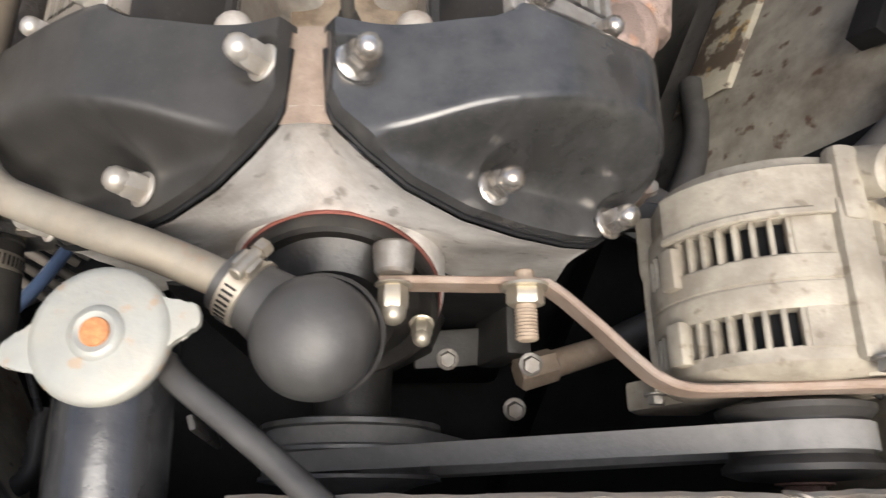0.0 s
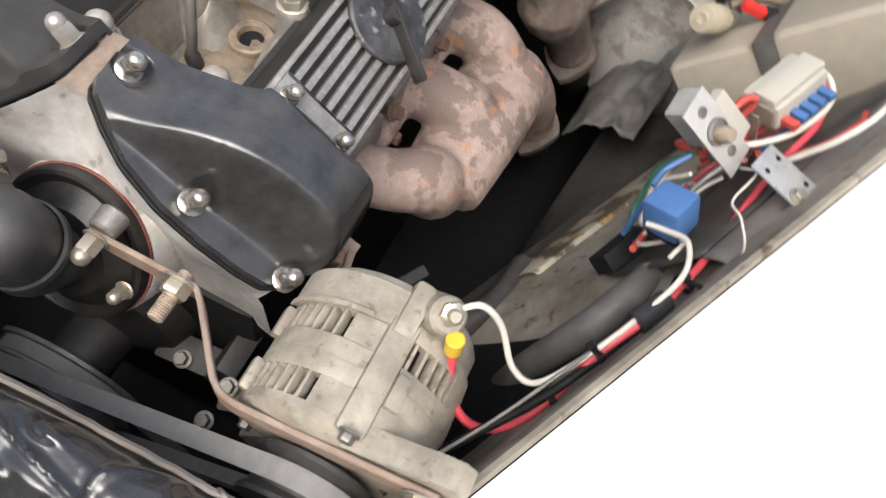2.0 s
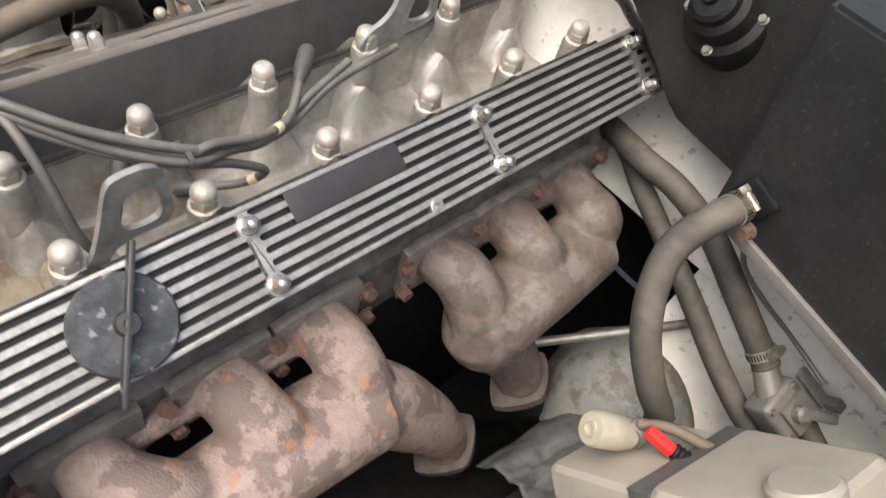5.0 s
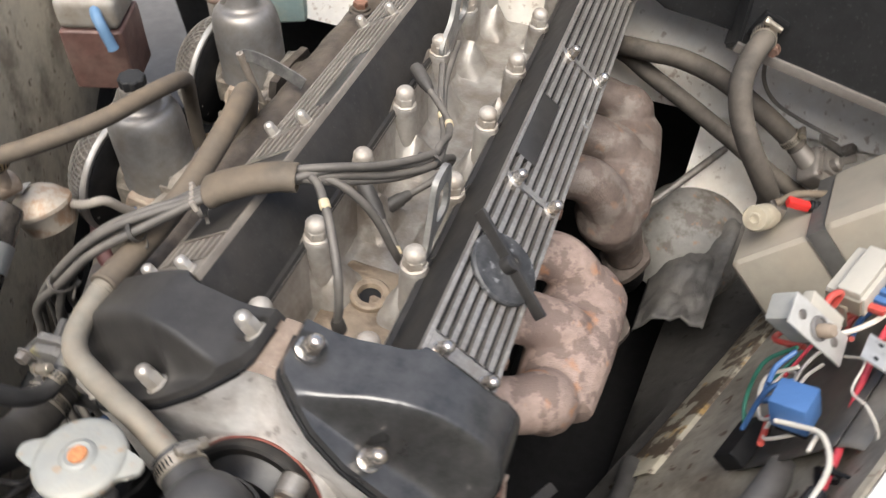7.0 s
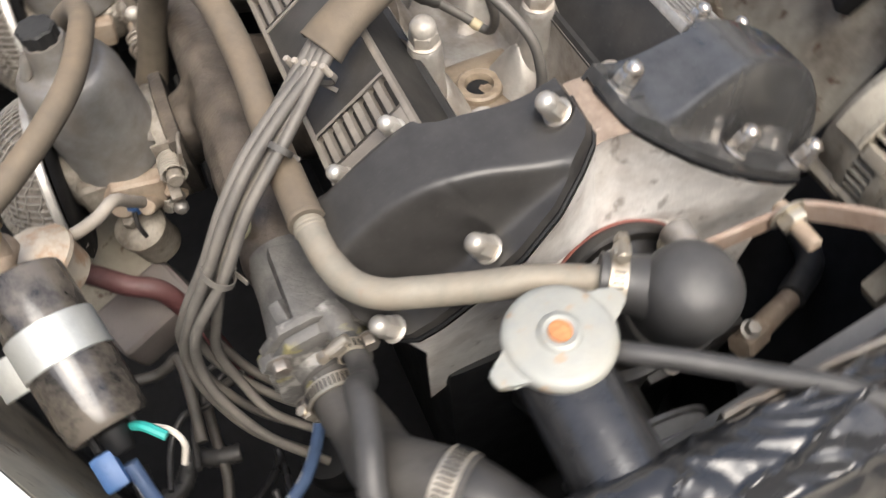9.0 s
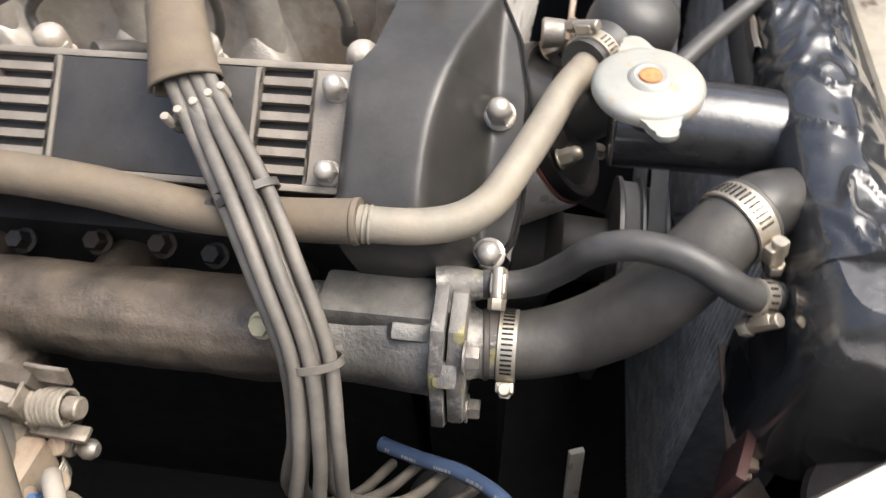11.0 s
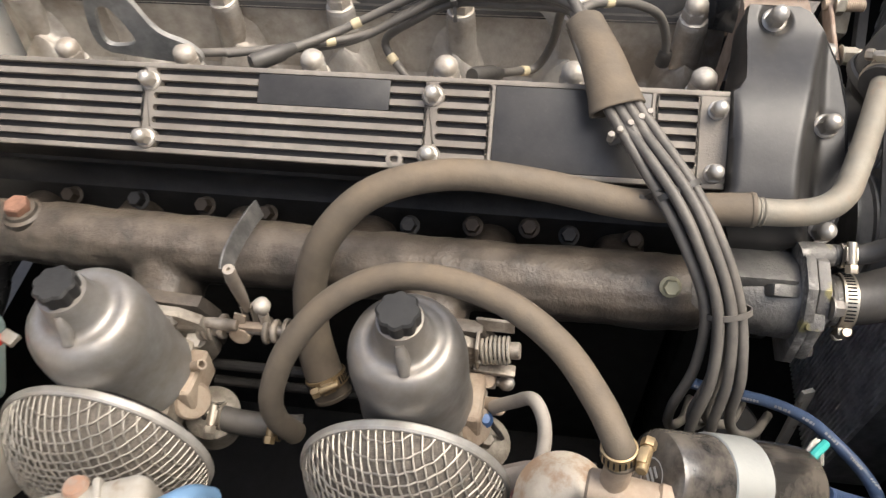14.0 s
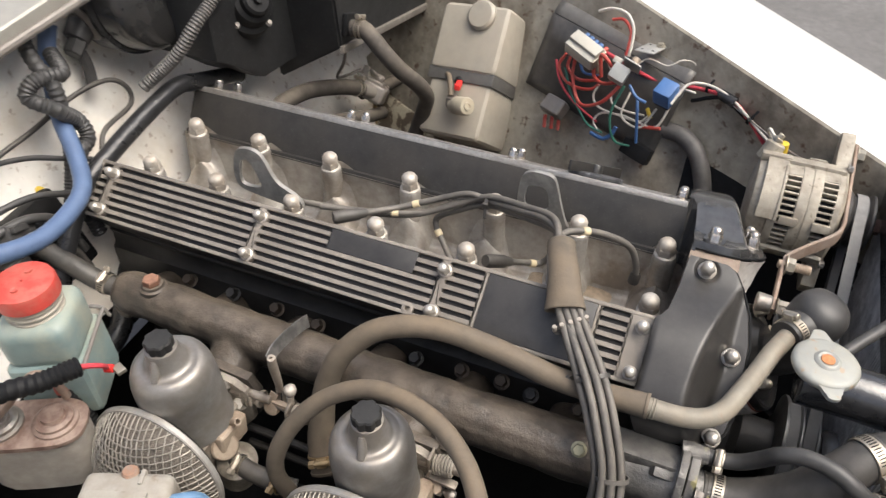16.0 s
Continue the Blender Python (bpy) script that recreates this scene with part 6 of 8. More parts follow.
rod(bm, (-0.391, 0.064, -0.050), (-0.393, 0.048, -0.049), 0.0145, None, 6)
rod(bm, (-0.384, 0.090, -0.052), (-0.380, 0.089, -0.018), 0.009, 0.008, 16)
part("tee_fitting", bm, brass_dusty, reg)
bm = B()
block(bm, (-0.399, 0.112, -0.080), (0.026, 0.020, 0.0008), pose(0, 0, 0, -6, -22, 15).to_3x3())
part("paper_tag", bm, white_plastic, reg)
hose_clamp((-0.376, 0.0905, -0.015), (0.25, 0.1, 1), 0.0096, (-0.3, -1, 0), w=0.010, material=brass)

# ---- ignition coil ----
coil = thing("ignition_coil", (-0.36, 0.0, -0.12), "black cylindrical ignition coil held by an aluminium band", "ignition coil")
c0, c1 = V(-0.374, 0.066, -0.050), V(-0.350, -0.046, -0.107)
ca = (c1 - c0).normalized()
L = (c1 - c0).length
bm = B()
lathe(bm, c0, ca, [(0.0, 0.0), (0.024, 0.0), (0.0275, 0.002), (0.0285, 0.005), (0.0285, L - 0.022), (0.0275, L - 0.020), (0.0275, L - 0.012), (0.025, L - 0.008), (0, L - 0.008)], 48, close=False)
part("can", bm, mat("coil_black", (0.030, 0.027, 0.024), 0.16, vary=0.3, stain=(0.20, 0.165, 0.125), stain_amount=0.55, stain_scale=30, bump=0.04, coat=0.6), coil)
bm = B()
lathe(bm, c0, ca, [(0.0287, 0.040), (0.0298, 0.0405), (0.0298, 0.069), (0.0287, 0.0695)], 48, close=False)
pb, qb, _ = basis(ca)
dn = V(-1, 0, -0.2)
dn = (dn - ca * dn.dot(ca)).normalized()
block(bm, c0 + ca * 0.055 + dn * 0.040, (0.028, 0.020, 0.0025), Matrix((ca, dn, ca.cross(dn))).transposed(), 0.0006)
part("clamp_band", bm, mat("band_alu", (0.50, 0.51, 0.47), 0.38, 0.5, vary=0.08, stain=(0.4, 0.4, 0.36), stain_amount=0.3, stain_scale=30), coil)
bm = B()
lathe(bm, c0 + ca * 0.055 + dn * 0.041 + ca.cross(dn) * 0.001, ca.cross(dn), [(0.005, 0), (0.005, 0.003), (0.0035, 0.004)], 14)
part("band_screw", bm, brass, coil)
bm = B()
o = c0 + ca * (L - 0.008)
rod(bm, o, o + ca * 0.018, 0.011, 0.008, 18)
rod(bm, o + pb * 0.014, o + pb * 0.014 + ca * 0.010, 0.003, None, 8)
rod(bm, o - pb * 0.014, o - pb * 0.014 + ca * 0.010, 0.003, None, 8)
part("terminal_tower", bm, near_black, coil)
# pale printed disc marks on the can's end: a ring and bars
bm = B()
lathe(bm, c0 - ca * 0.0004, ca, [(0.0098, 0), (0.0108, 0.0)], 36, close=False)
for k in range(3):
    u_ = V(0, 0, 1) - ca * ca.z
    u_.normalize()
    w_ = ca.cross(u_)
    block(bm, c0 - ca * 0.0004 + u_ * (0.004 - 0.004 * k), (0.009 - 0.002 * abs(k - 1), 0.0018, 0.0003), Matrix((w_, u_, ca)).transposed())
part("end_print", bm, mat("print_grey", (0.4, 0.4, 0.38), 0.6), coil, "pale worn print")
bm = B()
cn = o + pb * 0.014 + ca * 0.012
block(bm, cn + ca * 0.012, (0.016, 0.012, 0.026), Matrix((pb, qb, ca)).transposed(), 0.003)
part("blue_boot", bm, blue_plastic, coil, "blue plastic spade boot")
solo("coil_wire", tube(B(), [o - pb * 0.014 + ca * 0.008, o - pb * 0.020 + ca * 0.022 + V(0.01, 0, 0.008), o - pb * 0.012 + ca * 0.030 + V(0.022, 0, 0.0), o + ca * 0.034 + V(0.026, 0, -0.016)], 0.0022, 8, 8), white_wire, "cream insulated wire on the coil terminal", "cable")
solo("coil_wire", tube(B(), [o - pb * 0.012 + ca * 0.006, o - pb * 0.004 + ca * 0.014 + V(0.016, 0, 0.012), o + ca * 0.018 + V(0.030, -0.006, 0.010)], 0.0034, 8, 8), teal_wire, "teal green spade connector on the coil terminal", "cable")

# ---- ignition leads ----
dist = thing("distributor", (-0.21, -0.04, -0.30), "black distributor deep beside the engine block", "distributor")
bm = B()
lathe(bm, (-0.215, -0.045, -0.34), (-0.3, 0, 1), [(0.036, 0), (0.036, 0.03), (0.033, 0.034), (0.033, 0.055), (0.026, 0.070), (0.010, 0.074), (0, 0.074)], 30, close=False)
part("cap", bm, near_black, dist)
sleeve = thing("lead_sleeve", (-0.10, 0.11, 0.035), "dusty tan rubber sleeve gathering the ignition leads", "cable sleeve")
bm = B()
SP = [V(-0.060, 0.124, 0.044), V(-0.076, 0.119, 0.044), V(-0.098, 0.110, 0.040), V(-0.120, 0.102, 0.032), V(-0.133, 0.097, 0.025)]
path = spline(SP, 8)
rings = []
for i, c in enumerate(path):
    d = (path[min(i + 1, len(path) - 1)] - path[max(i - 1, 0)]).normalized()
    side = V(0, 1, 0) - d * d.y
    side.normalize()
    up = d.cross(side)
    f = i / (len(path) - 1)
    w, h = 0.0150 + 0.0060 * f ** 2, 0.0120 + 0.0015 * f
    rings.append([bm.verts.new(c + side * (w * math.cos(a)) + up * (h * math.sin(a))) for a in np.linspace(0.25, 2 * math.pi - 0.05, 26)])
for u, v in zip(rings, rings[1:]):
    for k in range(25):
        bm.faces.new((u[k], u[k + 1], v[k + 1], v[k]))
ob = part("sleeve", bm, hose_tan, sleeve, sharp=60)
so = ob.modifiers.new("thickness", "SOLIDIFY")
so.thickness = 0.002

TAG = mat("lead_tag", (0.62, 0.52, 0.33), 0.5, vary=0.1)
INNER = [
    [(-0.035, 0.385, -0.018), (0.004, 0.345, -0.024), (0.022, 0.300, -0.010), (0.026, 0.262, 0.006), (0.022, 0.232, 0.006), (-0.004, 0.185, 0.026), (-0.034, 0.144, 0.046)],
    [(-0.034, 0.440, -0.024), (-0.012, 0.372, -0.028), (0.012, 0.318, -0.030), (0.024, 0.275, -0.010), (0.028, 0.236, 0.000), (0.002, 0.186, 0.018), (-0.034, 0.140, 0.042)],
    [(-0.016, 0.262, -0.085), (0.010, 0.290, -0.072), (0.026, 0.307, -0.050), (0.026, 0.276, -0.024), (0.026, 0.238, -0.004), (0.004, 0.190, 0.012), (-0.036, 0.136, 0.038)],
    [(-0.034, 0.500, -0.028), (-0.020, 0.410, -0.030), (0.004, 0.340, -0.036), (0.020, 0.284, -0.016), (0.024, 0.238, 0.010), (-0.002, 0.182, 0.032), (-0.034, 0.140, 0.052)],
    [(-0.018, 0.198, -0.046), (0.006, 0.180, -0.062), (0.022, 0.162, -0.070), (0.020, 0.148, -0.040), (0.000, 0.142, 0.010), (-0.034, 0.136, 0.040)],
    [(0.009, 0.047, -0.036), (0.010, 0.050, -0.018), (0.006, 0.060, 0.006), (-0.008, 0.082, 0.026), (-0.026, 0.106, 0.040), (-0.046, 0.126, 0.046)],
]
OUT = [V(-0.187, 0.054, 0.004), V(-0.222, 0.031, -0.018), V(-0.250, 0.014, -0.050), V(-0.277, 0.010, -0.092), V(-0.290, 0.014, -0.135), V(-0.286, 0.004, -0.178), V(-0.266, -0.018, -0.215), V(-0.230, -0.038, -0.250)]
FAN = [(-0.0140, 0.002), (-0.0050, -0.006), (-0.0046, 0.004), (0.0046, 0.004), (0.0055, -0.006), (0.0140, 0.002)]
for k, run in enumerate(INNER):
    t = thing("ignition_lead", run[0], "grey rubber ignition lead running to the distributor", "ignition lead", "ignition leads")
    a, b = FAN[k]
    mid = [Vector(p) + V(0, a * 0.8, b * 0.8) for p in (SP[1], SP[3])]
    tail = []
    for i, p in enumerate(OUT):
        d = (OUT[min(i + 1, len(OUT) - 1)] - OUT[max(i - 1, 0)]).normalized()
        s = V(0, 1, 0) - d * d.y
        s.normalize()
        spread = 0.85 if i < 3 else 0.7 + 0.35 * (i - 2)
        tail.append(p + s * a * spread + d.cross(s) * b * spread * 1.2 + (V(0.010, 0, -0.012) * (k % 3 - 1) * 0.5 if 3 <= i <= 5 else V(0, 0, 0)))
    pts = [Vector(p) for p in run] + mid + tail
    part("cable", tube(B(), pts, 0.0040, 12, 7), lead_grey, t, sharp=60)
    if k in (0, 2, 4):
        p0, p1 = Vector(run[0]), Vector(run[1])
        d = (p0 - p1).normalized()
        bm = B()
        lathe(bm, p0 - d * 0.012, d, [(0.0040, 0), (0.0058, 0.003), (0.0065, 0.010), (0.0080, 0.014), (0.0085, 0.040), (0.0070, 0.044), (0, 0.044)], 18, close=False)
        part("boot", bm, rubber_dusty, t, "grey rubber plug boot")
    if k == 5:
        bm = B()
        lathe(bm, run[0], (0.1, 0.1, -1), [(0.0042, -0.004), (0.0062, 0.0), (0.0066, 0.012), (0.0050, 0.012), (0.0046, 0.003), (0, 0.003)], 18, close=False)
        part("open_boot", bm, rubber_dusty, t, "open rubber plug boot, unplugged")
    if k != 3:
        q = spline(run, 7)[9 if k != 5 else 27]
        q2 = spline(run, 7)[10 if k != 5 else 28]
        bm = B()
        rod(bm, q, q + (q2 - q).normalized() * 0.009, 0.0048, None, 12)
        part("marker_band", bm, TAG, t, "cream marker band")


def tie(c, axis, w, h, label="nylon cable tie binding the ignition leads", material=None):
    """A cable tie: an oval band with its locking head."""
    a = Vector(axis).normalized()
    s = V(0, 1, 0) - a * a.y
    s.normalize()
    u = a.cross(s)
    c = Vector(c)
    bm = B()
    rings = []
    for k in range(28):
        q = 2 * math.pi * k / 28
        d = s * (w * math.cos(q)) + u * (h * math.sin(q))
        n = d.normalized()
        rings.append([bm.verts.new(c + d + n * x + a * z) for x, z in ((0, -0.0022), (0.0010, -0.0022), (0.0010, 0.0022), (0, 0.0022))])
    for k in range(28):
        p, q = rings[k], rings[(k + 1) % 28]
        for j in range(4):
            bm.faces.new((p[j], p[(j + 1) % 4], q[(j + 1) % 4], q[j]))
    block(bm, c + s * w * 0.4 + u * (h + 0.0015), (0.006, 0.006, 0.004), Matrix((s, a, u)).transposed(), 0.001)
    block(bm, c + s * (w * 0.4 - 0.009) + u * (h + 0.004), (0.016, 0.0035, 0.0012), Matrix((s, a, u)).transposed() @ pose(0, 0, 0, 0, 25, 0).to_3x3(), 0.0003)
    return solo("cable_tie", bm, material or rubber_dusty, label, "cable tie", "cable ties")


tie((-0.186, 0.052, 0.000), OUT[1] - OUT[0], 0.0165, 0.0100)
tie((-0.250, 0.010, -0.052), OUT[3] - OUT[1], 0.0150, 0.0105, material=lead_grey)
tie((-0.142, 0.088, 0.014), V(-0.044, -0.036, -0.014), 0.0165, 0.0095, material=lead_grey)
tie((0.025, 0.236, 0.003), V(0.0, -1, 0.1), 0.0075, 0.0110)

comb = thing("lead_comb", (-0.147, 0.097, 0.020), "small pale nylon comb spacing the ignition leads", "lead comb")
cd = (OUT[0] - SP[-1]).normalized()
cs = (V(0, 1, 0) - cd * cd.y).normalized()
cu = cd.cross(cs)
if cu.z < 0:
    cu = -cu
cc = SP[-1].lerp(OUT[0], 0.22) + cu * 0.001
bm = B()
block(bm, cc - cu * 0.003, (0.034, 0.004, 0.003), Matrix((cs, cd, cu)).transposed(), 0.0008)
part("bar", bm, lead_grey, comb)
for q in (-0.0165, -0.009, 0.0, 0.009, 0.0165):
    bm = B()
    lathe(bm, cc + cs * q, cu, [(0.0024, -0.004), (0.0026, 0.004), (0.0022, 0.0062), (0, 0.0066)], 10, close=False)
    part("pip", bm, mat("comb_tan", (0.36, 0.31, 0.25), 0.55, vary=0.15), comb)
tail_at = V(-0.186, 0.074, -0.012)
bm = B()
ribbon(bm, [V(-0.186, 0.056, 0.004), V(-0.190, 0.066, 0.002), tail_at], (0, 0.3, 1), 0.0048, 0.0014, 6)
block(bm, tail_at, (0.008, 0.009, 0.008), pose(0, 0, 0, 20, 30, 0).to_3x3(), 0.0015)
solo("tie_tail", bm, rubber_dusty, "cut grey tail of a nylon cable tie", "cable tie", "cable ties")

# lifting brackets on the head studs


def lifting_eye(x, outer, inner, label, mt):
    """A flat steel eye standing along the engine; outlines are (to the rear, up)."""
    bm = B()
    def rounded(poly):
        n, out = len(poly), []
        for k in range(n):
            p0, p1, p2 = (V(*poly[(k + d) % n], 0) for d in (-1, 0, 1))
            cut = 0.42
            a, b = p1.lerp(p0, cut), p1.lerp(p2, cut)
            out += [a.lerp(p1, q).lerp(p1.lerp(b, q), q) for q in (0, 0.33, 0.67, 1.0)]
        return [(p.x, p.y) for p in out]

    lo = [bm.verts.new(V(x, a, b)) for a, b in rounded(outer)]
    li = [bm.verts.new(V(x, a, b)) for a, b in rounded(inner)]
    es = [bm.edges.new((v[k], v[(k + 1) % len(v)])) for v in (lo, li) for k in range(len(v))]
    bmesh.ops.triangle_fill(bm, edges=es, use_beauty=True)
    r = bmesh.ops.extrude_face_region(bm, geom=list(bm.faces))
    for v in [g for g in r["geom"] if isinstance(g, bmesh.types.BMVert)]:
        v.co.x += 0.0055
    return solo("lifting_bracket", bm, mt, label, "lifting bracket", "lifting brackets")


brk = mat("bracket_grey", (0.36, 0.35, 0.32), 0.45, 0.4, vary=0.2, stain=(0.13, 0.135, 0.125), stain_amount=0.5, stain_scale=40, top_dust_sheen=DUST, dust_sheen_amount=0.3)
lifting_eye(0.050, [(0.209, -0.022), (0.207, 0.023), (0.202, 0.038), (0.190, 0.044), (0.169, 0.043), (0.162, 0.037), (0.155, 0.009), (0.145, -0.024), (0.132, -0.040), (0.133, -0.052), (0.146, -0.052), (0.160, -0.026), (0.176, -0.022)],
            [(0.199, 0.013), (0.194, 0.023), (0.177, 0.025), (0.170, 0.017), (0.167, -0.008), (0.177, -0.014), (0.200, -0.013)], "grey steel lifting bracket on a head stud", brk)
lifting_eye(-0.046, [(0.557, 0.000), (0.549, 0.037), (0.540, 0.046), (0.523, 0.049), (0.511, 0.045), (0.504, 0.033), (0.497, 0.013), (0.488, 0.002), (0.468, -0.006), (0.458, -0.018), (0.460, -0.028), (0.495, -0.026), (0.526, -0.022), (0.552, -0.018)],
            [(0.543, 0.025), (0.536, 0.031), (0.528, 0.030), (0.520, 0.013), (0.514, -0.009), (0.542, -0.013), (0.549, -0.005)], "dusty steel lifting bracket bolted to the head", brk)


# ---- right inner wing: relays, fuse box, wiring ----
tray = thing("relay_tray", (0.44, 0.15, -0.05), "rolled black steel tray holding relays on the wing", "mounting tray")
td = V(0.45, 1, 0.10).normalized()
tn = V(-0.826, 0.384, 0.413).normalized()
tn = (tn - td * tn.dot(td)).normalized()
tu = td.cross(tn)
if tu.z < 0:
    tu = -tu
bm = B()
o = V(0.412, 0.062, -0.022)
rows = []
for s in np.linspace(0, 0.27, 20):
    row = []
    for a, b in ((-0.115, -0.004), (-0.10, -0.004), (-0.03, 0.0), (0.012, 0.004)):
        row.append(o + td * s + tu * a + tn * b)
    for k in range(9):
        q = math.pi * k / 8
        row.append(o + td * s + tu * (0.014 + 0.030 * math.sin(q * 0.62)) + tn * (0.004 - 0.030 * (1 - math.cos(q * 0.62))))
    rows.append(row)
lip = B()
grid(lip, [row[3:] for row in rows])
grid(bm, [row[:4] for row in rows])
ob = part("rolled_lip", lip, mat("lip_grey", (0.20, 0.185, 0.16), 0.38, 0.2, vary=0.15, stain=(0.12, 0.10, 0.08), stain_amount=0.5, stain_scale=10), tray, "grey-brown rolled metal lip", sharp=60)
so = ob.modifiers.new("thickness", "SOLIDIFY")
so.thickness = 0.002
ob = part("tray_sheet", bm, mat("tray_black", (0.045, 0.042, 0.038), 0.32, vary=0.2, stain=(0.14, 0.12, 0.1), stain_amount=0.4, stain_scale=18), tray, sharp=60)
so = ob.modifiers.new("thickness", "SOLIDIFY")
so.thickness = 0.002
bm = B()
m4 = Matrix((td, tu, tn)).transposed()
pc = V(0.4415, 0.1270, 0.025)
bx = V(0.010, 0.031, -0.004).normalized()
by = V(0.045, -0.013, -0.006)
by = (by - bx * by.dot(bx)).normalized()
mb = Matrix((bx, by, bx.cross(by))).transposed()
if (mb @ V(0, 0, 1)).z < 0:
    mb = Matrix((bx, -by, bx.cross(-by))).transposed()
block(bm, pc, (0.032, 0.047, 0.0018), mb, 0.0006)
part("silver_bracket", bm, mat("bright_plate", (0.58, 0.57, 0.53), 0.4, 0.6, vary=0.1, speck=(0.1, 0.1, 0.1), speck_amount=0.3, speck_scale=200), tray, "bright plated four-hole bracket")
for a, b in ((-0.009, 0.013), (0.009, 0.013), (0.009, -0.013)):
    bm = B()
    lathe(bm, pc + mb @ V(a, b, 0.0008), mb @ V(0, 0, 1), [(0.0, 0.0004), (0.0022, 0.0004), (0.0022, 0.0)], 12, close=False)
    part("hole", bm, near_black, tray)
hex_bolt(tray, pc + mb @ V(-0.008, -0.014, 0.001), mb @ V(0, 0, 1), 0.0052, 0.004, zinc)

# bright strip bracket with a capped stud
strip = thing("strip_bracket", (0.388, 0.146, 0.0), "bright white metal strip bracket with a capped stud", "bracket")
sx = (V(0.421, 0.148, -0.008) - V(0.356, 0.138, 0.042)).normalized()
sz = V(0.40, -0.35, 0.85)
sz = (sz - sx * sz.dot(sx)).normalized()
sy = sz.cross(sx)
ms = Matrix((sx, sy, sz)).transposed()
sc = V(0.388, 0.1445, 0.019)
bm = B()
block(bm, sc, (0.072, 0.028, 0.002), ms, 0.0007)
part("strip", bm, mat("strip_white", (0.56, 0.55, 0.51), 0.42, 0.3, vary=0.06, stain=(0.4, 0.37, 0.3), stain_amount=0.25, stain_scale=70), strip)
bm = B()
lathe(bm, sc + sx * -0.002, sz, [(0.0105, 0.001), (0.0105, 0.003), (0.0088, 0.004), (0.0085, 0.002), (0, 0.002)], 22, close=False)
part("collar", bm, mat("collar_grey", (0.16, 0.15, 0.14), 0.5), strip)
bm = B()
lathe(bm, sc + sx * 0.000 - sy * 0.001, sz, [(0.0060, 0.002), (0.0062, 0.010), (0.0048, 0.014), (0, 0.0145)], 18, close=False)
part("stud_cap", bm, brass_dusty, strip)
for q in (-0.024, 0.020):
    bm = B()
    lathe(bm, sc + sx * q, sz, [(0.0042, 0.001), (0.0042, 0.0022), (0.003, 0.0027), (0, 0.0025)], 14, close=False)
    part("rivet", bm, steel_dull, strip)
bm = B()
block(bm, sc + V(-0.006, 0.016, -0.016) - sx * 0.012, (0.040, 0.026, 0.024), ms, 0.003)
part("flasher_can", bm, mat("clear_grey", (0.42, 0.42, 0.38), 0.3, 0.1, vary=0.1), strip, "cloudy grey relay can")
bm = B()
block(bm, sc + sy * 0.021 - sz * 0.006 + sx * 0.006, (0.044, 0.014, 0.010), ms, 0.002)
part("cream_block", bm, white_plastic, strip)

# fuse box
fuse = thing("fuse_box", (0.425, 0.22, 0.01), "cream plastic fuse box with coloured terminals", "fuse box")
fx = V(0.022, 0.046, 0.012).normalized()
fz = V(-0.35, 0.0, 0.9)
fz = (fz - fx * fz.dot(fx)).normalized()
fy = fz.cross(fx)
mf = Matrix((fx, fy, fz)).transposed()
fc = V(0.428, 0.226, 0.008)
bm = B()
block(bm, fc, (0.056, 0.034, 0.022), mf, 0.003)
block(bm, fc + fz * 0.013 - fy * 0.003, (0.056, 0.020, 0.008), mf, 0.002)
part("cover", bm, white_plastic, fuse)
bm = B()
block(bm, fc - fx * 0.030 + fz * 0.002, (0.003, 0.030, 0.018), mf, 0.001)
block(bm, fc - fx * 0.032 - fz * 0.014, (0.002, 0.008, 0.026), mf, 0.0008)
part("clip", bm, zinc, fuse)
for k in range(5):
    bm = B()
    block(bm, fc - fy * 0.022 + fx * (-0.020 + 0.010 * k) - fz * 0.004, (0.007, 0.016, 0.007), mf, 0.002)
    part("terminal", bm, red_plastic if k == 0 else blue_plastic, fuse, "red terminal" if k == 0 else "blue terminal")

relay = thing("blue_relay", (0.379, 0.088, -0.03), "square blue plastic relay plugged beside the wiring", "relay")
mr = Matrix((V(0.85, -0.35, 0.4).normalized(), V(0.35, 0.93, 0.08).normalized(), V(-0.40, 0.07, 0.91).normalized())).transposed()
bm = B()
block(bm, (0.383, 0.087, -0.012), (0.030, 0.028, 0.030), mr, 0.003)
part("case", bm, blue_plastic, relay)
bm = B()
block(bm, V(0.383, 0.087, -0.012) + mr @ V(0, 0, -0.017), (0.026, 0.024, 0.008), mr, 0.002)
part("socket", bm, near_black, relay)
grey_relay = thing("grey_relay", (0.40, 0.268, -0.10), "dusty grey metal relay on the inner wing", "relay")
bm = B()
gm = Matrix((V(0.45, 0.88, 0), V(0.7, -0.35, 0.6).normalized(), V(-0.55, 0.28, 0.78).normalized())).transposed()
block(bm, (0.436, 0.266, -0.108), (0.042, 0.030, 0.026), gm, 0.006, 3)
part("can", bm, ht_grey, grey_relay)
for k in range(3):
    bm = B()
    rod(bm, V(0.428, 0.255 + 0.012 * k, -0.122), V(0.420, 0.253 + 0.012 * k, -0.142), 0.0032, None, 8)
    part("terminal", bm, red_plastic, grey_relay, "red terminal sleeve")
bm = B()
block(bm, (0.376, 0.112, -0.118), (0.05, 0.026, 0.018), m4, 0.002)
solo("terminal_block", bm, near_black, "black terminal block below the relays", "terminal block")

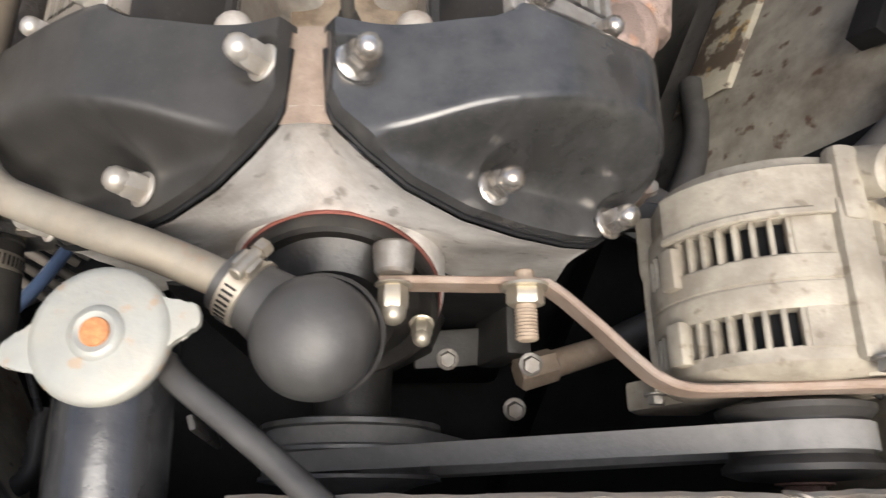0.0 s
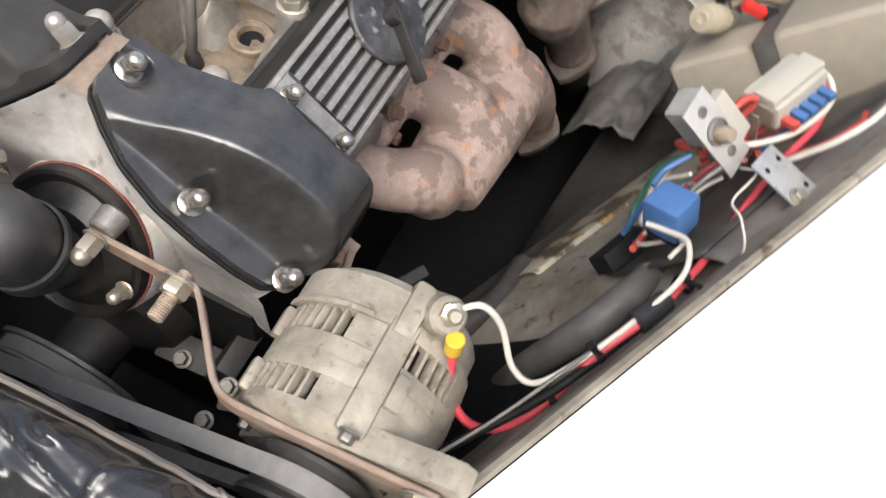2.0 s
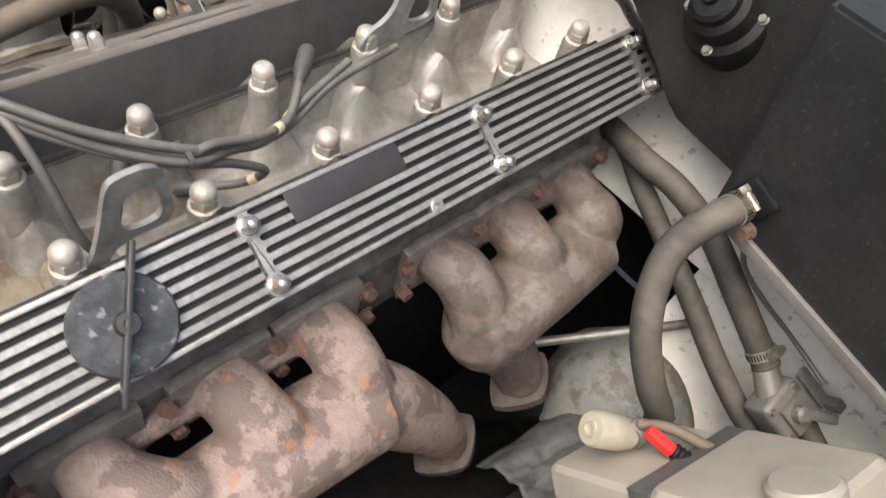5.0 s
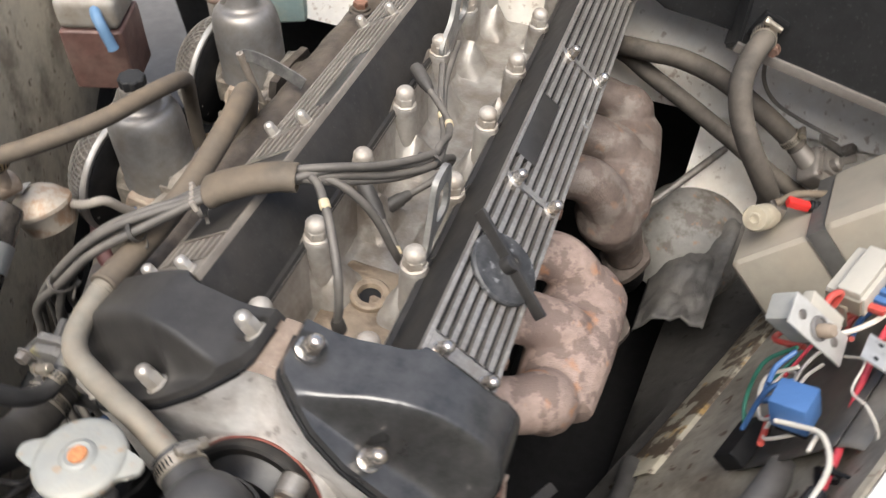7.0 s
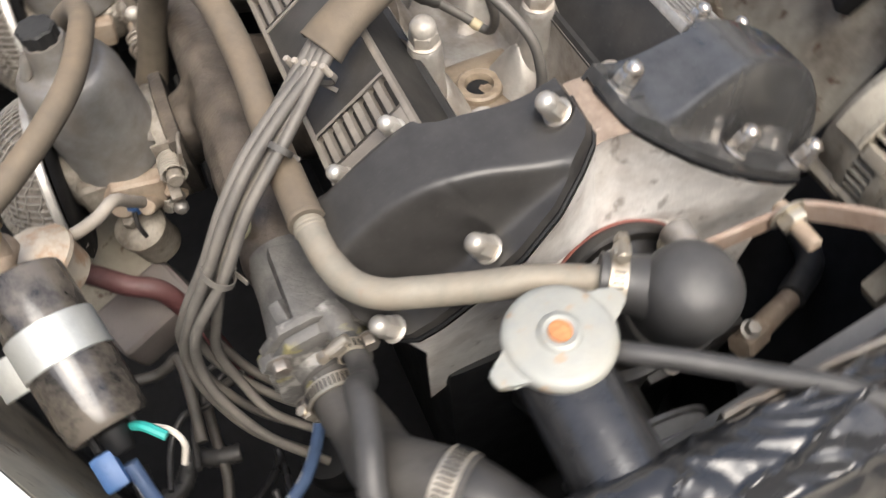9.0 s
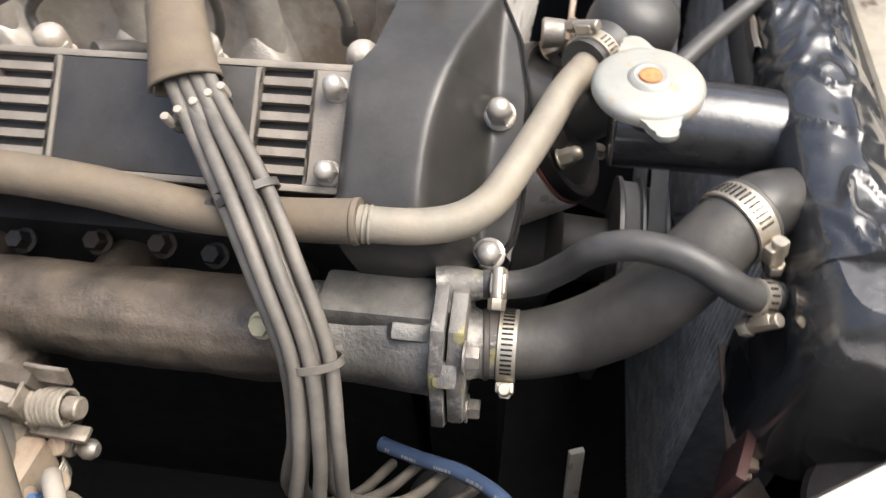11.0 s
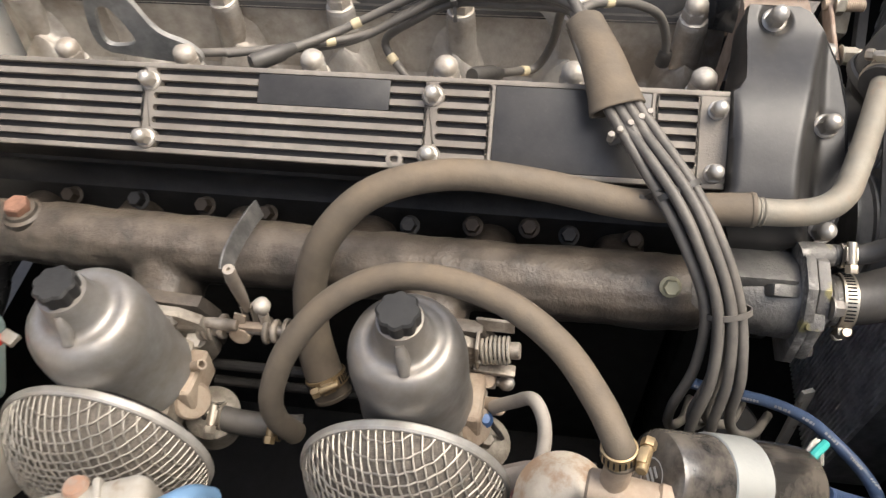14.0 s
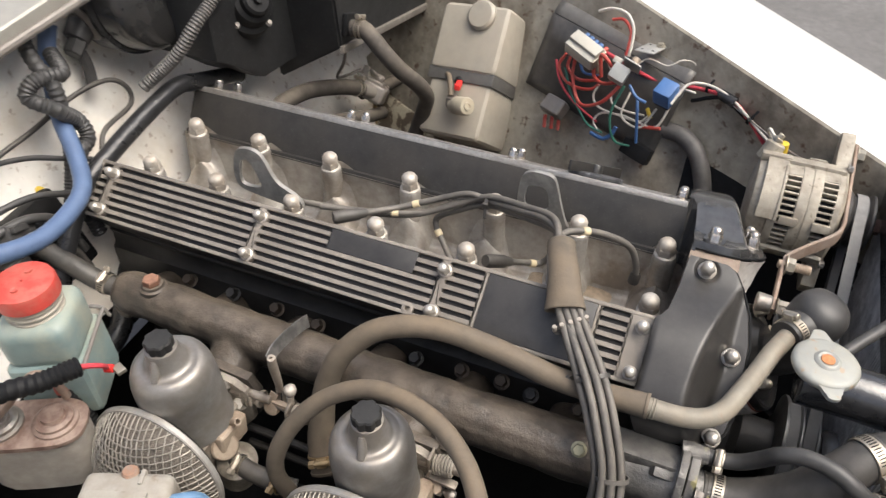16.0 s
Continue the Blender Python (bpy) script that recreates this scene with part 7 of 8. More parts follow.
WIRES = [
    ("pink-red insulated battery wire", pink_red, 0.0031, [(0.286, -0.083, 0.004), (0.288, -0.086, -0.010), (0.298, -0.099, -0.042), (0.318, -0.106, -0.058), (0.340, -0.096, -0.060), (0.358, -0.070, -0.052), (0.372, -0.038, -0.024), (0.392, -0.003, -0.006), (0.412, 0.048, -0.010), (0.430, 0.110, -0.020), (0.446, 0.170, -0.008), (0.462, 0.215, 0.0), (0.460, 0.245, 0.008), (0.444, 0.250, 0.008)]),
    ("white insulated alternator wire", white_wire, 0.0022, [(0.279, -0.070, 0.014), (0.292, -0.062, 0.018), (0.308, -0.062, 0.004), (0.326, -0.072, -0.022), (0.346, -0.068, -0.034), (0.370, -0.036, -0.019), (0.390, 0.0, -0.001), (0.402, 0.032, 0.004), (0.398, 0.058, 0.002), (0.384, 0.070, -0.012), (0.372, 0.076, -0.022)]),
    ("white insulated wire behind the fuse box", white_wire, 0.0026, [(0.398, 0.172, -0.016), (0.420, 0.178, -0.012), (0.448, 0.200, -0.002), (0.464, 0.232, 0.010), (0.456, 0.254, 0.014), (0.440, 0.252, 0.012)]),
    ("red insulated wire between relay and fuses", red_plastic, 0.0030, [(0.392, 0.168, 0.002), (0.398, 0.186, 0.018), (0.408, 0.196, 0.014), (0.404, 0.190, -0.018)]),
    ("red insulated wire below the fuse box", red_plastic, 0.0030, [(0.400, 0.165, -0.02), (0.410, 0.188, -0.032), (0.424, 0.205, -0.03), (0.432, 0.210, -0.012)]),
    ("red insulated wire looping off the tray", red_plastic, 0.0028, [(0.392, 0.158, -0.020), (0.376, 0.180, -0.045), (0.392, 0.215, -0.065), (0.420, 0.238, -0.040), (0.430, 0.240, -0.008)]),
    ("green insulated wire looping under the relays", green_wire, 0.0020, [(0.384, 0.150, -0.014), (0.372, 0.162, -0.060), (0.372, 0.150, -0.105), (0.376, 0.120, -0.112)]),
    ("blue insulated wire to the relay", blue_plastic, 0.0024, [(0.382, 0.142, -0.010), (0.370, 0.128, -0.020), (0.366, 0.112, -0.024)]),
    ("blue insulated wire under the relay", blue_plastic, 0.0024, [(0.388, 0.128, -0.030), (0.372, 0.122, -0.048), (0.370, 0.115, -0.100)]),
    ("white insulated wire under the relays", white_wire, 0.0018, [(0.390, 0.140, -0.026), (0.374, 0.145, -0.060), (0.376, 0.115, -0.075), (0.384, 0.096, -0.042)]),
    ("thin white wire over the tray", white_wire, 0.0010, [(0.418, 0.146, -0.004), (0.424, 0.128, 0.016), (0.414, 0.096, 0.016), (0.420, 0.076, 0.026), (0.430, 0.058, 0.018), (0.428, 0.046, -0.008)]),
    ("black insulated wire along the wing flange", near_black, 0.0032, [(0.286, -0.17, -0.06), (0.315, -0.125, -0.045), (0.352, -0.075, -0.040), (0.380, -0.028, -0.022), (0.398, 0.008, -0.010), (0.408, 0.05, -0.03)]),
    ("thin grey wire along the wing flange", ht_grey, 0.0014, [(0.300, -0.150, -0.035), (0.335, -0.095, -0.034), (0.378, -0.020, -0.014), (0.40, 0.02, 0.0)]),
]
WIRES += [
    ("red insulated wire dropping from the fuse box", red_plastic, 0.0027, [(0.470, 0.264, -0.025), (0.464, 0.273, -0.045), (0.451, 0.259, -0.061), (0.439, 0.234, -0.065), (0.432, 0.209, -0.059), (0.432, 0.197, -0.048)]),
    ("red insulated wire looping to the relay", red_plastic, 0.0027, [(0.466, 0.256, -0.027), (0.458, 0.256, -0.044), (0.445, 0.235, -0.053), (0.438, 0.208, -0.046), (0.438, 0.198, -0.036)]),
    ("thin pink-red wire along the tray edge", pink_red, 0.0020, [(0.470, 0.280, -0.039), (0.456, 0.270, -0.061), (0.441, 0.253, -0.076), (0.429, 0.234, -0.086), (0.419, 0.216, -0.092), (0.404, 0.187, -0.099)]),
    ("dark green wire down the tray edge", green_wire, 0.0020, [(0.459, 0.261, -0.045), (0.437, 0.242, -0.076), (0.420, 0.221, -0.094), (0.405, 0.201, -0.108), (0.393, 0.174, -0.110)]),
    ("blue insulated wire below the fuse box", blue_plastic, 0.0024, [(0.464, 0.237, -0.017), (0.455, 0.235, -0.032), (0.447, 0.225, -0.041), (0.439, 0.200, -0.037)]),
    ("thick blue wire at the terminal block", blue_plastic, 0.0034, [(0.397, 0.193, -0.117), (0.389, 0.171, -0.118), (0.388, 0.159, -0.108), (0.393, 0.153, -0.094)]),
    ("cream insulated wire under the relays", white_wire, 0.0018, [(0.432, 0.197, -0.048), (0.425, 0.202, -0.066), (0.414, 0.188, -0.078), (0.401, 0.153, -0.077), (0.389, 0.119, -0.073), (0.390, 0.106, -0.060)]),
    ("cream insulated wire beside the blue relay", white_wire, 0.0018, [(0.421, 0.175, -0.053), (0.411, 0.166, -0.066), (0.401, 0.141, -0.067), (0.392, 0.113, -0.062)]),
    ("cream insulated wire rising to the wing flange", white_wire, 0.0018, [(0.394, 0.178, -0.112), (0.405, 0.192, -0.100), (0.409, 0.181, -0.084), (0.400, 0.148, -0.075), (0.390, 0.124, -0.074), (0.379, 0.091, -0.070), (0.393, 0.076, -0.029), (0.399, 0.068, -0.011), (0.392, 0.047, -0.007)]),
    ("red crimped wire end under the blue relay", red_plastic, 0.0030, [(0.386, 0.122, -0.082), (0.382, 0.104, -0.076), (0.377, 0.084, -0.070)]),
    ("cream wire arching from the fuse box", white_wire, 0.0024, [(0.489, 0.224, 0.047), (0.485, 0.202, 0.057), (0.475, 0.177, 0.057), (0.462, 0.162, 0.042), (0.450, 0.159, 0.020), (0.443, 0.160, 0.004)]),
    ("red wire arching from the fuse box", red_plastic, 0.0026, [(0.477, 0.198, 0.043), (0.472, 0.180, 0.048), (0.461, 0.165, 0.037), (0.451, 0.163, 0.019), (0.444, 0.164, 0.004)]),
    ("yellow sleeved wire at the blue relay", yellow_plastic, 0.0032, [(0.396, 0.111, -0.051), (0.392, 0.107, -0.056), (0.387, 0.102, -0.062)]),
]
for label, mt, r, pts in WIRES:
    solo("wire", tube(B(), pts, r, 8, 8), mt, label, "wire", "loose wiring", sharp=60)
bm = B()
rod(bm, (0.2862, -0.0835, 0.0055), (0.2875, -0.0855, -0.009), 0.0062, 0.0056, 14)
solo("ring_terminal", bm, yellow_plastic, "yellow crimp terminal on the alternator stud", "crimp terminal")
bm = B()
rod(bm, (0.386, -0.012, -0.008), (0.399, 0.014, -0.004), 0.0085, 0.0075, 12)
solo("tape_wrap", bm, mat("tape", (0.03, 0.03, 0.032), 0.25, vary=0.2, bump=0.4, bump_scale=120), "glossy black tape wrapped round wires", "tape")
for p, d in (((0.372, -0.037, -0.022), (0.5, 0.9, 0.4)), ((0.357, -0.068, -0.048), (0.5, 0.8, 0.3)), ((0.406, 0.030, -0.004), (0.4, 0.9, 0))):
    tie(p, d, 0.0062, 0.0050, "black nylon cable tie round thin wires", near_black)
hose("breather_duct", [(0.402, 0.078, -0.085), (0.388, 0.048, -0.082), (0.374, 0.022, -0.098), (0.358, 0.004, -0.132), (0.345, -0.006, -0.175), (0.338, -0.01, -0.23)], 0.0135, 16, 8, mat("duct_grey", (0.095, 0.090, 0.084), 0.5, vary=0.25, top_dust_sheen=(0.17, 0.15, 0.13), dust_sheen_amount=0.6), "grey rubber duct behind the alternator", "duct", sharp=60)

# washer bottle on the inner wing with its pump
tank = thing("washer_bottle", (0.44, 0.42, -0.2), "cream plastic washer bottle with a dark strap", "washer bottle")
ta = V(0.067, 0.0, 0.078).normalized()
tb = V(0.16, 0.97, -0.14)
tb = (tb - ta * tb.dot(ta)).normalized()
tc = ta.cross(tb)
if tc.z > 0:
    tc = -tc
mt_ = Matrix((ta, tb, -tc)).transposed()
A0 = V(0.358, 0.376, -0.152)
bm = B()
block(bm, A0 + ta * 0.045 + tb * 0.062 + tc * 0.055, (0.104, 0.124, 0.110), mt_, 0.012, 3)
part("lower_body", bm, tank_plastic, tank)
bm = B()
block(bm, A0 + ta * 0.165 + tb * 0.062 + tc * 0.052, (0.120, 0.134, 0.118), mt_, 0.014, 3)
part("upper_body", bm, tank_plastic, tank)
bm = B()
for a, b, c_, sz_ in ((0.1, 0.062, -0.0018, (0.021, 0.132, 0.0024)), (0.1, -0.0018, 0.055, (0.021, 0.0024, 0.112))):
    block(bm, A0 + ta * a + tb * b + tc * c_, sz_, mt_, 0.0006)
part("strap", bm, mat("strap_dark", (0.10, 0.095, 0.085), 0.5, vary=0.15), tank, "dark rubber strap")
bm = B()
lathe(bm, A0 + ta * 0.205 + tb * 0.045 + tc * 0.001, -tc, [(0.026, 0), (0.026, 0.014), (0.022, 0.018), (0, 0.019)], 28, close=False)
part("filler_cap", bm, tank_plastic, tank)
pump = thing("washer_pump", (0.372, 0.42, -0.115), "beige cylindrical washer pump with red connector", "washer pump")
bm = B()
p0, p1 = V(0.361, 0.394, -0.095), V(0.385, 0.432, -0.115)
pd = (p1 - p0).normalized()
lathe(bm, p0, pd, [(0.0, 0.003), (0.004, 0.002), (0.0045, 0.0), (0.007, 0.0), (0.0075, 0.0025), (0.0135, 0.0025), (0.0155, 0.006), (0.0155, 0.036), (0.013, 0.040), (0.013, 0.047), (0, 0.047)], 32, close=False)
part("case", bm, mat("pump_beige", (0.46, 0.40, 0.27), 0.5, vary=0.1, stain=(0.3, 0.25, 0.17), stain_amount=0.4, stain_scale=40), pump)
bm = B()
block(bm, p1 + V(0.004, 0.004, 0.006), (0.020, 0.014, 0.020), None, 0.003)
part("bracket", bm, steel_dull, pump)
bm = B()
block(bm, (0.406, 0.430, -0.087), (0.026, 0.010, 0.010), pose(0, 0, 0, 0, 8, 10).to_3x3(), 0.002)
part("red_connector", bm, mat("bright_red", (0.62, 0.03, 0.025), 0.4, vary=0.08), pump, "bright red connector")
solo("pump_loom", tube(B(), [(0.418, 0.434, -0.089), (0.445, 0.445, -0.093), (0.480, 0.47, -0.10), (0.52, 0.52, -0.10)], 0.0062, 10, 6, ripple=0.0012, pitch=0.0034), near_black, "black corrugated loom behind the washer pump", "loom")
hose("pump_hose", [(0.386, 0.436, -0.098), (0.405, 0.445, -0.085), (0.44, 0.465, -0.09), (0.47, 0.50, -0.11)], 0.0048, 10, 6, hose_tan, "tan rubber washer hose", "hose")

# ---- bulkhead end ----
acbox = thing("heater_box", (0.45, 0.72, 0.0), "matt black heater box on the bulkhead", "heater box")
bm = B()
ends = [[(0.296, 0.004), (0.66, -0.070), (0.66, 0.20), (0.282, 0.20)], [(0.290, -0.070), (0.66, -0.145), (0.66, 0.20), (0.280, 0.20)]]
rings = [[bm.verts.new((x, y, z)) for x, z in ring] for y, ring in zip((0.588, 0.71), ends)]
bm.faces.new(rings[0]), bm.faces.new(rings[1])
for k in range(4):
    bm.faces.new((rings[0][k], rings[0][(k + 1) % 4], rings[1][(k + 1) % 4], rings[1][k]))
bmesh.ops.bevel(bm, geom=list(bm.edges), offset=0.004, segments=2, affect="EDGES")
part("case", bm, mat("box_black", (0.016, 0.017, 0.018), 0.5, vary=0.25, speck=(0.15, 0.15, 0.15), speck_amount=0.15, speck_scale=220, stain=(0.03, 0.03, 0.03), stain_amount=0.3, stain_scale=20), acbox)
bm = B()
block(bm, (0.48, 0.586, -0.036), (0.38, 0.006, 0.012), pose(0, 0, 0, 0, 11.5, 0).to_3x3(), 0.001)
part("lower_lip", bm, ht_grey, acbox)
bm = B()
m = Matrix.Translation((0.0, 0.770, 0.0)) @ pose(0, 0, 0, 90, 0, 0)
slab(bm, [(0.330, -0.030), (0.330, 0.198), (0.10, 0.198), (0.10, 0.062), (0.140, 0.034), (0.182, -0.004), (0.200, -0.014), (0.230, -0.016)], m, 0.10, 0.004)
part("scroll", bm, MATS["box_black"], acbox, "black scroll housing")
bm = B()
rod(bm, (0.318, 0.590, 0.030), (0.319, 0.560, 0.031), 0.0135, 0.013, 18)
block(bm, (0.322, 0.584, 0.034), (0.034, 0.010, 0.036), pose(0, 0, 0, 0, 20, 0).to_3x3(), 0.004)
part("spigot", bm, near_black, acbox)
hex_bolt(acbox, (0.335, 0.575, 0.014), (0, -1, 0), 0.0065, 0.008, bolt_rust)
motor = thing("blower_motor", (0.191, 0.70, 0.10), "black round blower motor at the bulkhead", "blower motor")
bm = B()
ma = V(-0.25, -0.75, 0.55).normalized()
lathe(bm, V(0.191, 0.672, 0.104), ma, [(r * 0.62, h * 0.62) for r, h in ((0.068, -0.12), (0.068, -0.01), (0.064, 0.0), (0.052, 0.006), (0.050, 0.020), (0.046, 0.030), (0.036, 0.036), (0.034, 0.048), (0.028, 0.054), (0.012, 0.055), (0.011, 0.064), (0, 0.065))], 44, close=False)
part("case", bm, near_black, motor)
for k in range(4):
    a = k * math.pi / 2 + 0.5
    pm, qm, _ = basis(ma)
    hex_bolt(motor, V(0.191, 0.672, 0.104) + ma * 0.002 + pm * 0.036 * math.cos(a) + qm * 0.036 * math.sin(a), ma, 0.004, 0.003, steel_dull)
blow = thing("blower_housing", (0.10, 0.78, 0.15), "large round black blower housing on the bulkhead", "blower housing")
bm = B()
lathe(bm, V(0.100, 0.775, 0.150), V(0.05, -0.95, 0.15), [(0.080, -0.05), (0.080, 0.018), (0.077, 0.028), (0.070, 0.034), (0.05, 0.037), (0.03, 0.038), (0, 0.038)], 48, close=False)
part("drum", bm, black_gloss, blow)
bm = B()
lathe(bm, V(0.100, 0.775, 0.150), V(0.05, -0.95, 0.15), [(0.080, -0.020), (0.0855, -0.018), (0.0855, -0.012), (0.080, -0.010)], 48)
part("seam_flange", bm, black_gloss, blow)
solo("blower_loom", tube(B(), [(0.150, 0.640, 0.200), (0.1054, 0.66, 0.1523), (0.0737, 0.67, 0.1291), (0.0512, 0.69, 0.0954), (0.0303, 0.72, 0.0662), (0.015, 0.735, 0.052)], 0.0080, 12, 6, ripple=0.0014, pitch=0.004), mat("loom_grey", (0.10, 0.092, 0.082), 0.5, vary=0.2), "grey corrugated loom by the blower motor", "loom")

hose_dull = mat("hose_dull", (0.060, 0.052, 0.043), 0.68, vary=0.2, spec=0.3, top_dust_sheen=(0.19, 0.155, 0.115), dust_sheen_amount=0.8, stain=(0.10, 0.085, 0.065), stain_amount=0.5, stain_scale=18, bump=0.15)
HOSES = [
    ("fat black rubber heater hose", hose_dull, 0.0135, [(0.319, 0.575, 0.030), (0.318, 0.556, 0.032), (0.311, 0.536, 0.022), (0.307, 0.513, 0.001), (0.318, 0.492, -0.029), (0.340, 0.475, -0.060), (0.368, 0.473, -0.098), (0.388, 0.488, -0.138), (0.395, 0.51, -0.20)]),
    ("dusty black rubber heater hose to the valve", hose_dull, 0.0140, [(0.130, 0.700, -0.10), (0.160, 0.680, -0.085), (0.195, 0.669, -0.079), (0.240, 0.670, -0.080), (0.298, 0.661, -0.090), (0.356, 0.643, -0.111), (0.396, 0.636, -0.132), (0.424, 0.634, -0.150)]),
    ("black rubber heater hose behind the manifold", hose_dull, 0.0125, [(0.130, 0.715, -0.11), (0.165, 0.697, -0.108), (0.202, 0.681, -0.120), (0.262, 0.663, -0.140), (0.329, 0.645, -0.166), (0.387, 0.628, -0.190), (0.438, 0.620, -0.212), (0.485, 0.625, -0.235)]),
    ("black rubber hose from the heater valve", hose_dull, 0.0125, [(0.47, 0.66, -0.19), (0.52, 0.64, -0.20), (0.58, 0.62, -0.20), (0.65, 0.60, -0.19)]),
]
for label, mt, r, pts in HOSES:
    hose("rubber_hose", pts, r, 18, 8, mt, label, "hose", "heater hoses", sharp=60)
hose_clamp((0.3185, 0.562, 0.0318), (-0.05, -1, 0.05), 0.0138, (0.4, 0, 1))
hose_clamp((0.412, 0.635, -0.1415), (0.028, -0.002, -0.018), 0.0143, (0.5, 0, 1))
valve = thing("heater_valve", (0.45, 0.64, -0.17), "grey dusty plastic heater valve with lever", "valve")
vm = pose(0, 0, 0, 24, 30, 18).to_3x3()
vc = V(0.462, 0.628, -0.176)
bm = B()
block(bm, vc, (0.052, 0.050, 0.034), vm, 0.007, 3)
block(bm, vc + vm @ V(0.004, 0.004, 0.019), (0.034, 0.034, 0.008), vm, 0.003, 2)
rod(bm, (0.420, 0.634, -0.148), vc + vm @ V(-0.016, 0, 0), 0.0125, 0.015, 18)
rod(bm, vc + vm @ V(0.016, 0.0, -0.004), vc + vm @ V(0.046, 0.004, -0.014), 0.013, 0.012, 18)
part("body", bm, ht_grey, valve, sharp=40)
bm = B()
block(bm, vc + vm @ V(0.012, 0.010, 0.030), (0.050, 0.011, 0.007), vm @ pose(0, 0, 0, 0, -6, 35).to_3x3(), 0.003)
lathe(bm, vc + vm @ V(0.0, 0.0, 0.022), vm @ V(0, 0, 1), [(0.009, 0), (0.009, 0.010), (0.006, 0.013), (0, 0.013)], 16, close=False)
part("lever", bm, ht_grey, valve)
bm = B()
block(bm, vc + vm @ V(-0.002, 0.032, 0.020), (0.048, 0.014, 0.005), vm, 0.0015)
block(bm, vc + vm @ V(0.022, 0.034, 0.029), (0.012, 0.012, 0.018), vm, 0.002)
part("cable_bracket", bm, steel_dull, valve)
for a, b in ((-0.018, -0.018), (0.018, -0.018), (-0.018, 0.018), (0.019, 0.018)):
    hex_bolt(valve, vc + vm @ V(a, b, 0.0165), vm @ V(0, 0, 1), 0.0034, 0.003, steel_dull, "screw")
hose("control_cable", [(0.333, 0.60, 0.0), (0.345, 0.615, -0.05), (0.375, 0.65, -0.10), (0.42, 0.668, -0.130), (0.474, 0.660, -0.142)], 0.0028, 8, 8, ht_grey, "thin grey control cable on the bulkhead", "cable")
hose("engine_stay", [(0.200, 0.50, -0.30), (0.246, 0.563, -0.278), (0.300, 0.636, -0.252), (0.345, 0.70, -0.23)], 0.0058, 10, 3, steel_dull, "thin steel stay rod behind the manifold", "rod")
# footwell bulge and mounting turret in the corner
bm = B()
rows = []
for k in range(13):
    q = k / 12 * math.pi / 2
    row = []
    for j in range(33):
        a = 2 * math.pi * j / 32
        r = 0.105 * math.cos(q) * (1 + 0.08 * noise.noise(V(math.cos(a) * 2, math.sin(a) * 2, q)))
        row.append(V(0.335 + r * math.cos(a), 0.640 + r * math.sin(a), -0.40 + 0.115 * math.sin(q)))
    rows.append(row)
grid(bm, rows)
flaky = mat("flaky_paint", (0.20, 0.19, 0.17), 0.55, vary=0.15, stain=(0.10, 0.08, 0.06), stain_amount=0.85, stain_scale=22, edge=(0.50, 0.60), speck=(0.25, 0.14, 0.07), speck_amount=0.6, speck_scale=60, bump=0.5, bump_scale=120)
solo("wall_turret", bm, flaky, "white painted flaking suspension turret", "turret", kind="structure")
bm = B()
rows = []
for x in np.linspace(0.30, 0.78, 14):
    rows.append([V(x, 0.60 + 0.10 * (x - 0.3), -0.42), V(x, 0.70, -0.225 + 0.02 * math.sin(x * 9)), V(x, 0.77, -0.14), V(x, 0.80, 0.02)])
grid(bm, rows)
solo("wall_footwell", bm, white_paint, "white painted footwell slope with stains", "footwell", kind="structure")
# folded grey heat shield low beside the rear manifold
bm = B()
rows = []
for i in range(31):
    v = i / 30
    row = []
    for j in range(25):
        u = j / 24
        p = V(0.285, 0.43, -0.36).lerp(V(0.37, 0.42, -0.33), u).lerp(V(0.30, 0.63, -0.36).lerp(V(0.40, 0.62, -0.30), u), v)
        p.z += 0.008 * math.sin(u * math.pi) + 0.014 * noise.noise(V(u * 4, v * 5, 7)) + 0.007 * noise.noise(V(u * 9, v * 11, 3)) - 0.03 * (1 - min(1, u * 5))
        row.append(p)
    rows.append(row)
grid(bm, rows)
ob = solo("heat_shield", bm, mat("shield_grey", (0.085, 0.080, 0.073), 0.6, vary=0.25, stain=(0.16, 0.145, 0.125), stain_amount=0.7, stain_scale=24, bump=0.4), "dusty grey folded heat shield beside the exhaust", "heat shield", sharp=60)
so = ob.modifiers.new("thickness", "SOLIDIFY")
so.thickness = 0.003
# steering clutter low on the exhaust side
clut2 = thing("lower_bracket", (0.24, 0.02, -0.28), "black steel bracket with a clamped hose low down", "bracket")
bm = B()
block(bm, (0.205, 0.030, -0.235), (0.012, 0.075, 0.05), pose(0, 0, 0, 0, 12, -30).to_3x3(), 0.002)
part("side_plate", bm, black_dusty, clut2)
bm = B()
block(bm, (0.232, 0.018, -0.262), (0.06, 0.05, 0.012), pose(0, 0, 0, 10, 0, -30).to_3x3(), 0.002)
part("shelf_plate", bm, black_dusty, clut2)
bm = B()
block(bm, (0.19, -0.03, -0.16), (0.03, 0.018, 0.09), pose(0, 0, 0, 20, 10, 0).to_3x3(), 0.003)
part("foot_plate", bm, black_dusty, clut2)
for p in ((0.215, 0.005, -0.246), (0.240, 0.035, -0.252), (0.222, 0.052, -0.240)):
    hex_bolt(clut2, p, (0.2, -0.2, 1), 0.006, 0.006, steel_dull)
bm = B()
tube(bm, [(0.245, -0.005, -0.275), (0.275, 0.04, -0.275), (0.30, 0.10, -0.285), (0.31, 0.17, -0.31)], 0.0125, 16, 8)
part("hose", bm, rubber, clut2)
hose_clamp((0.252, 0.004, -0.275), (0.5, 0.8, 0), 0.0128, (0, -0.3, 1))
tab = thing("mounting_tab", (0.166, -0.02, -0.10), "pale rusty steel mounting tab beside the cam cover", "bracket")
bm = B()
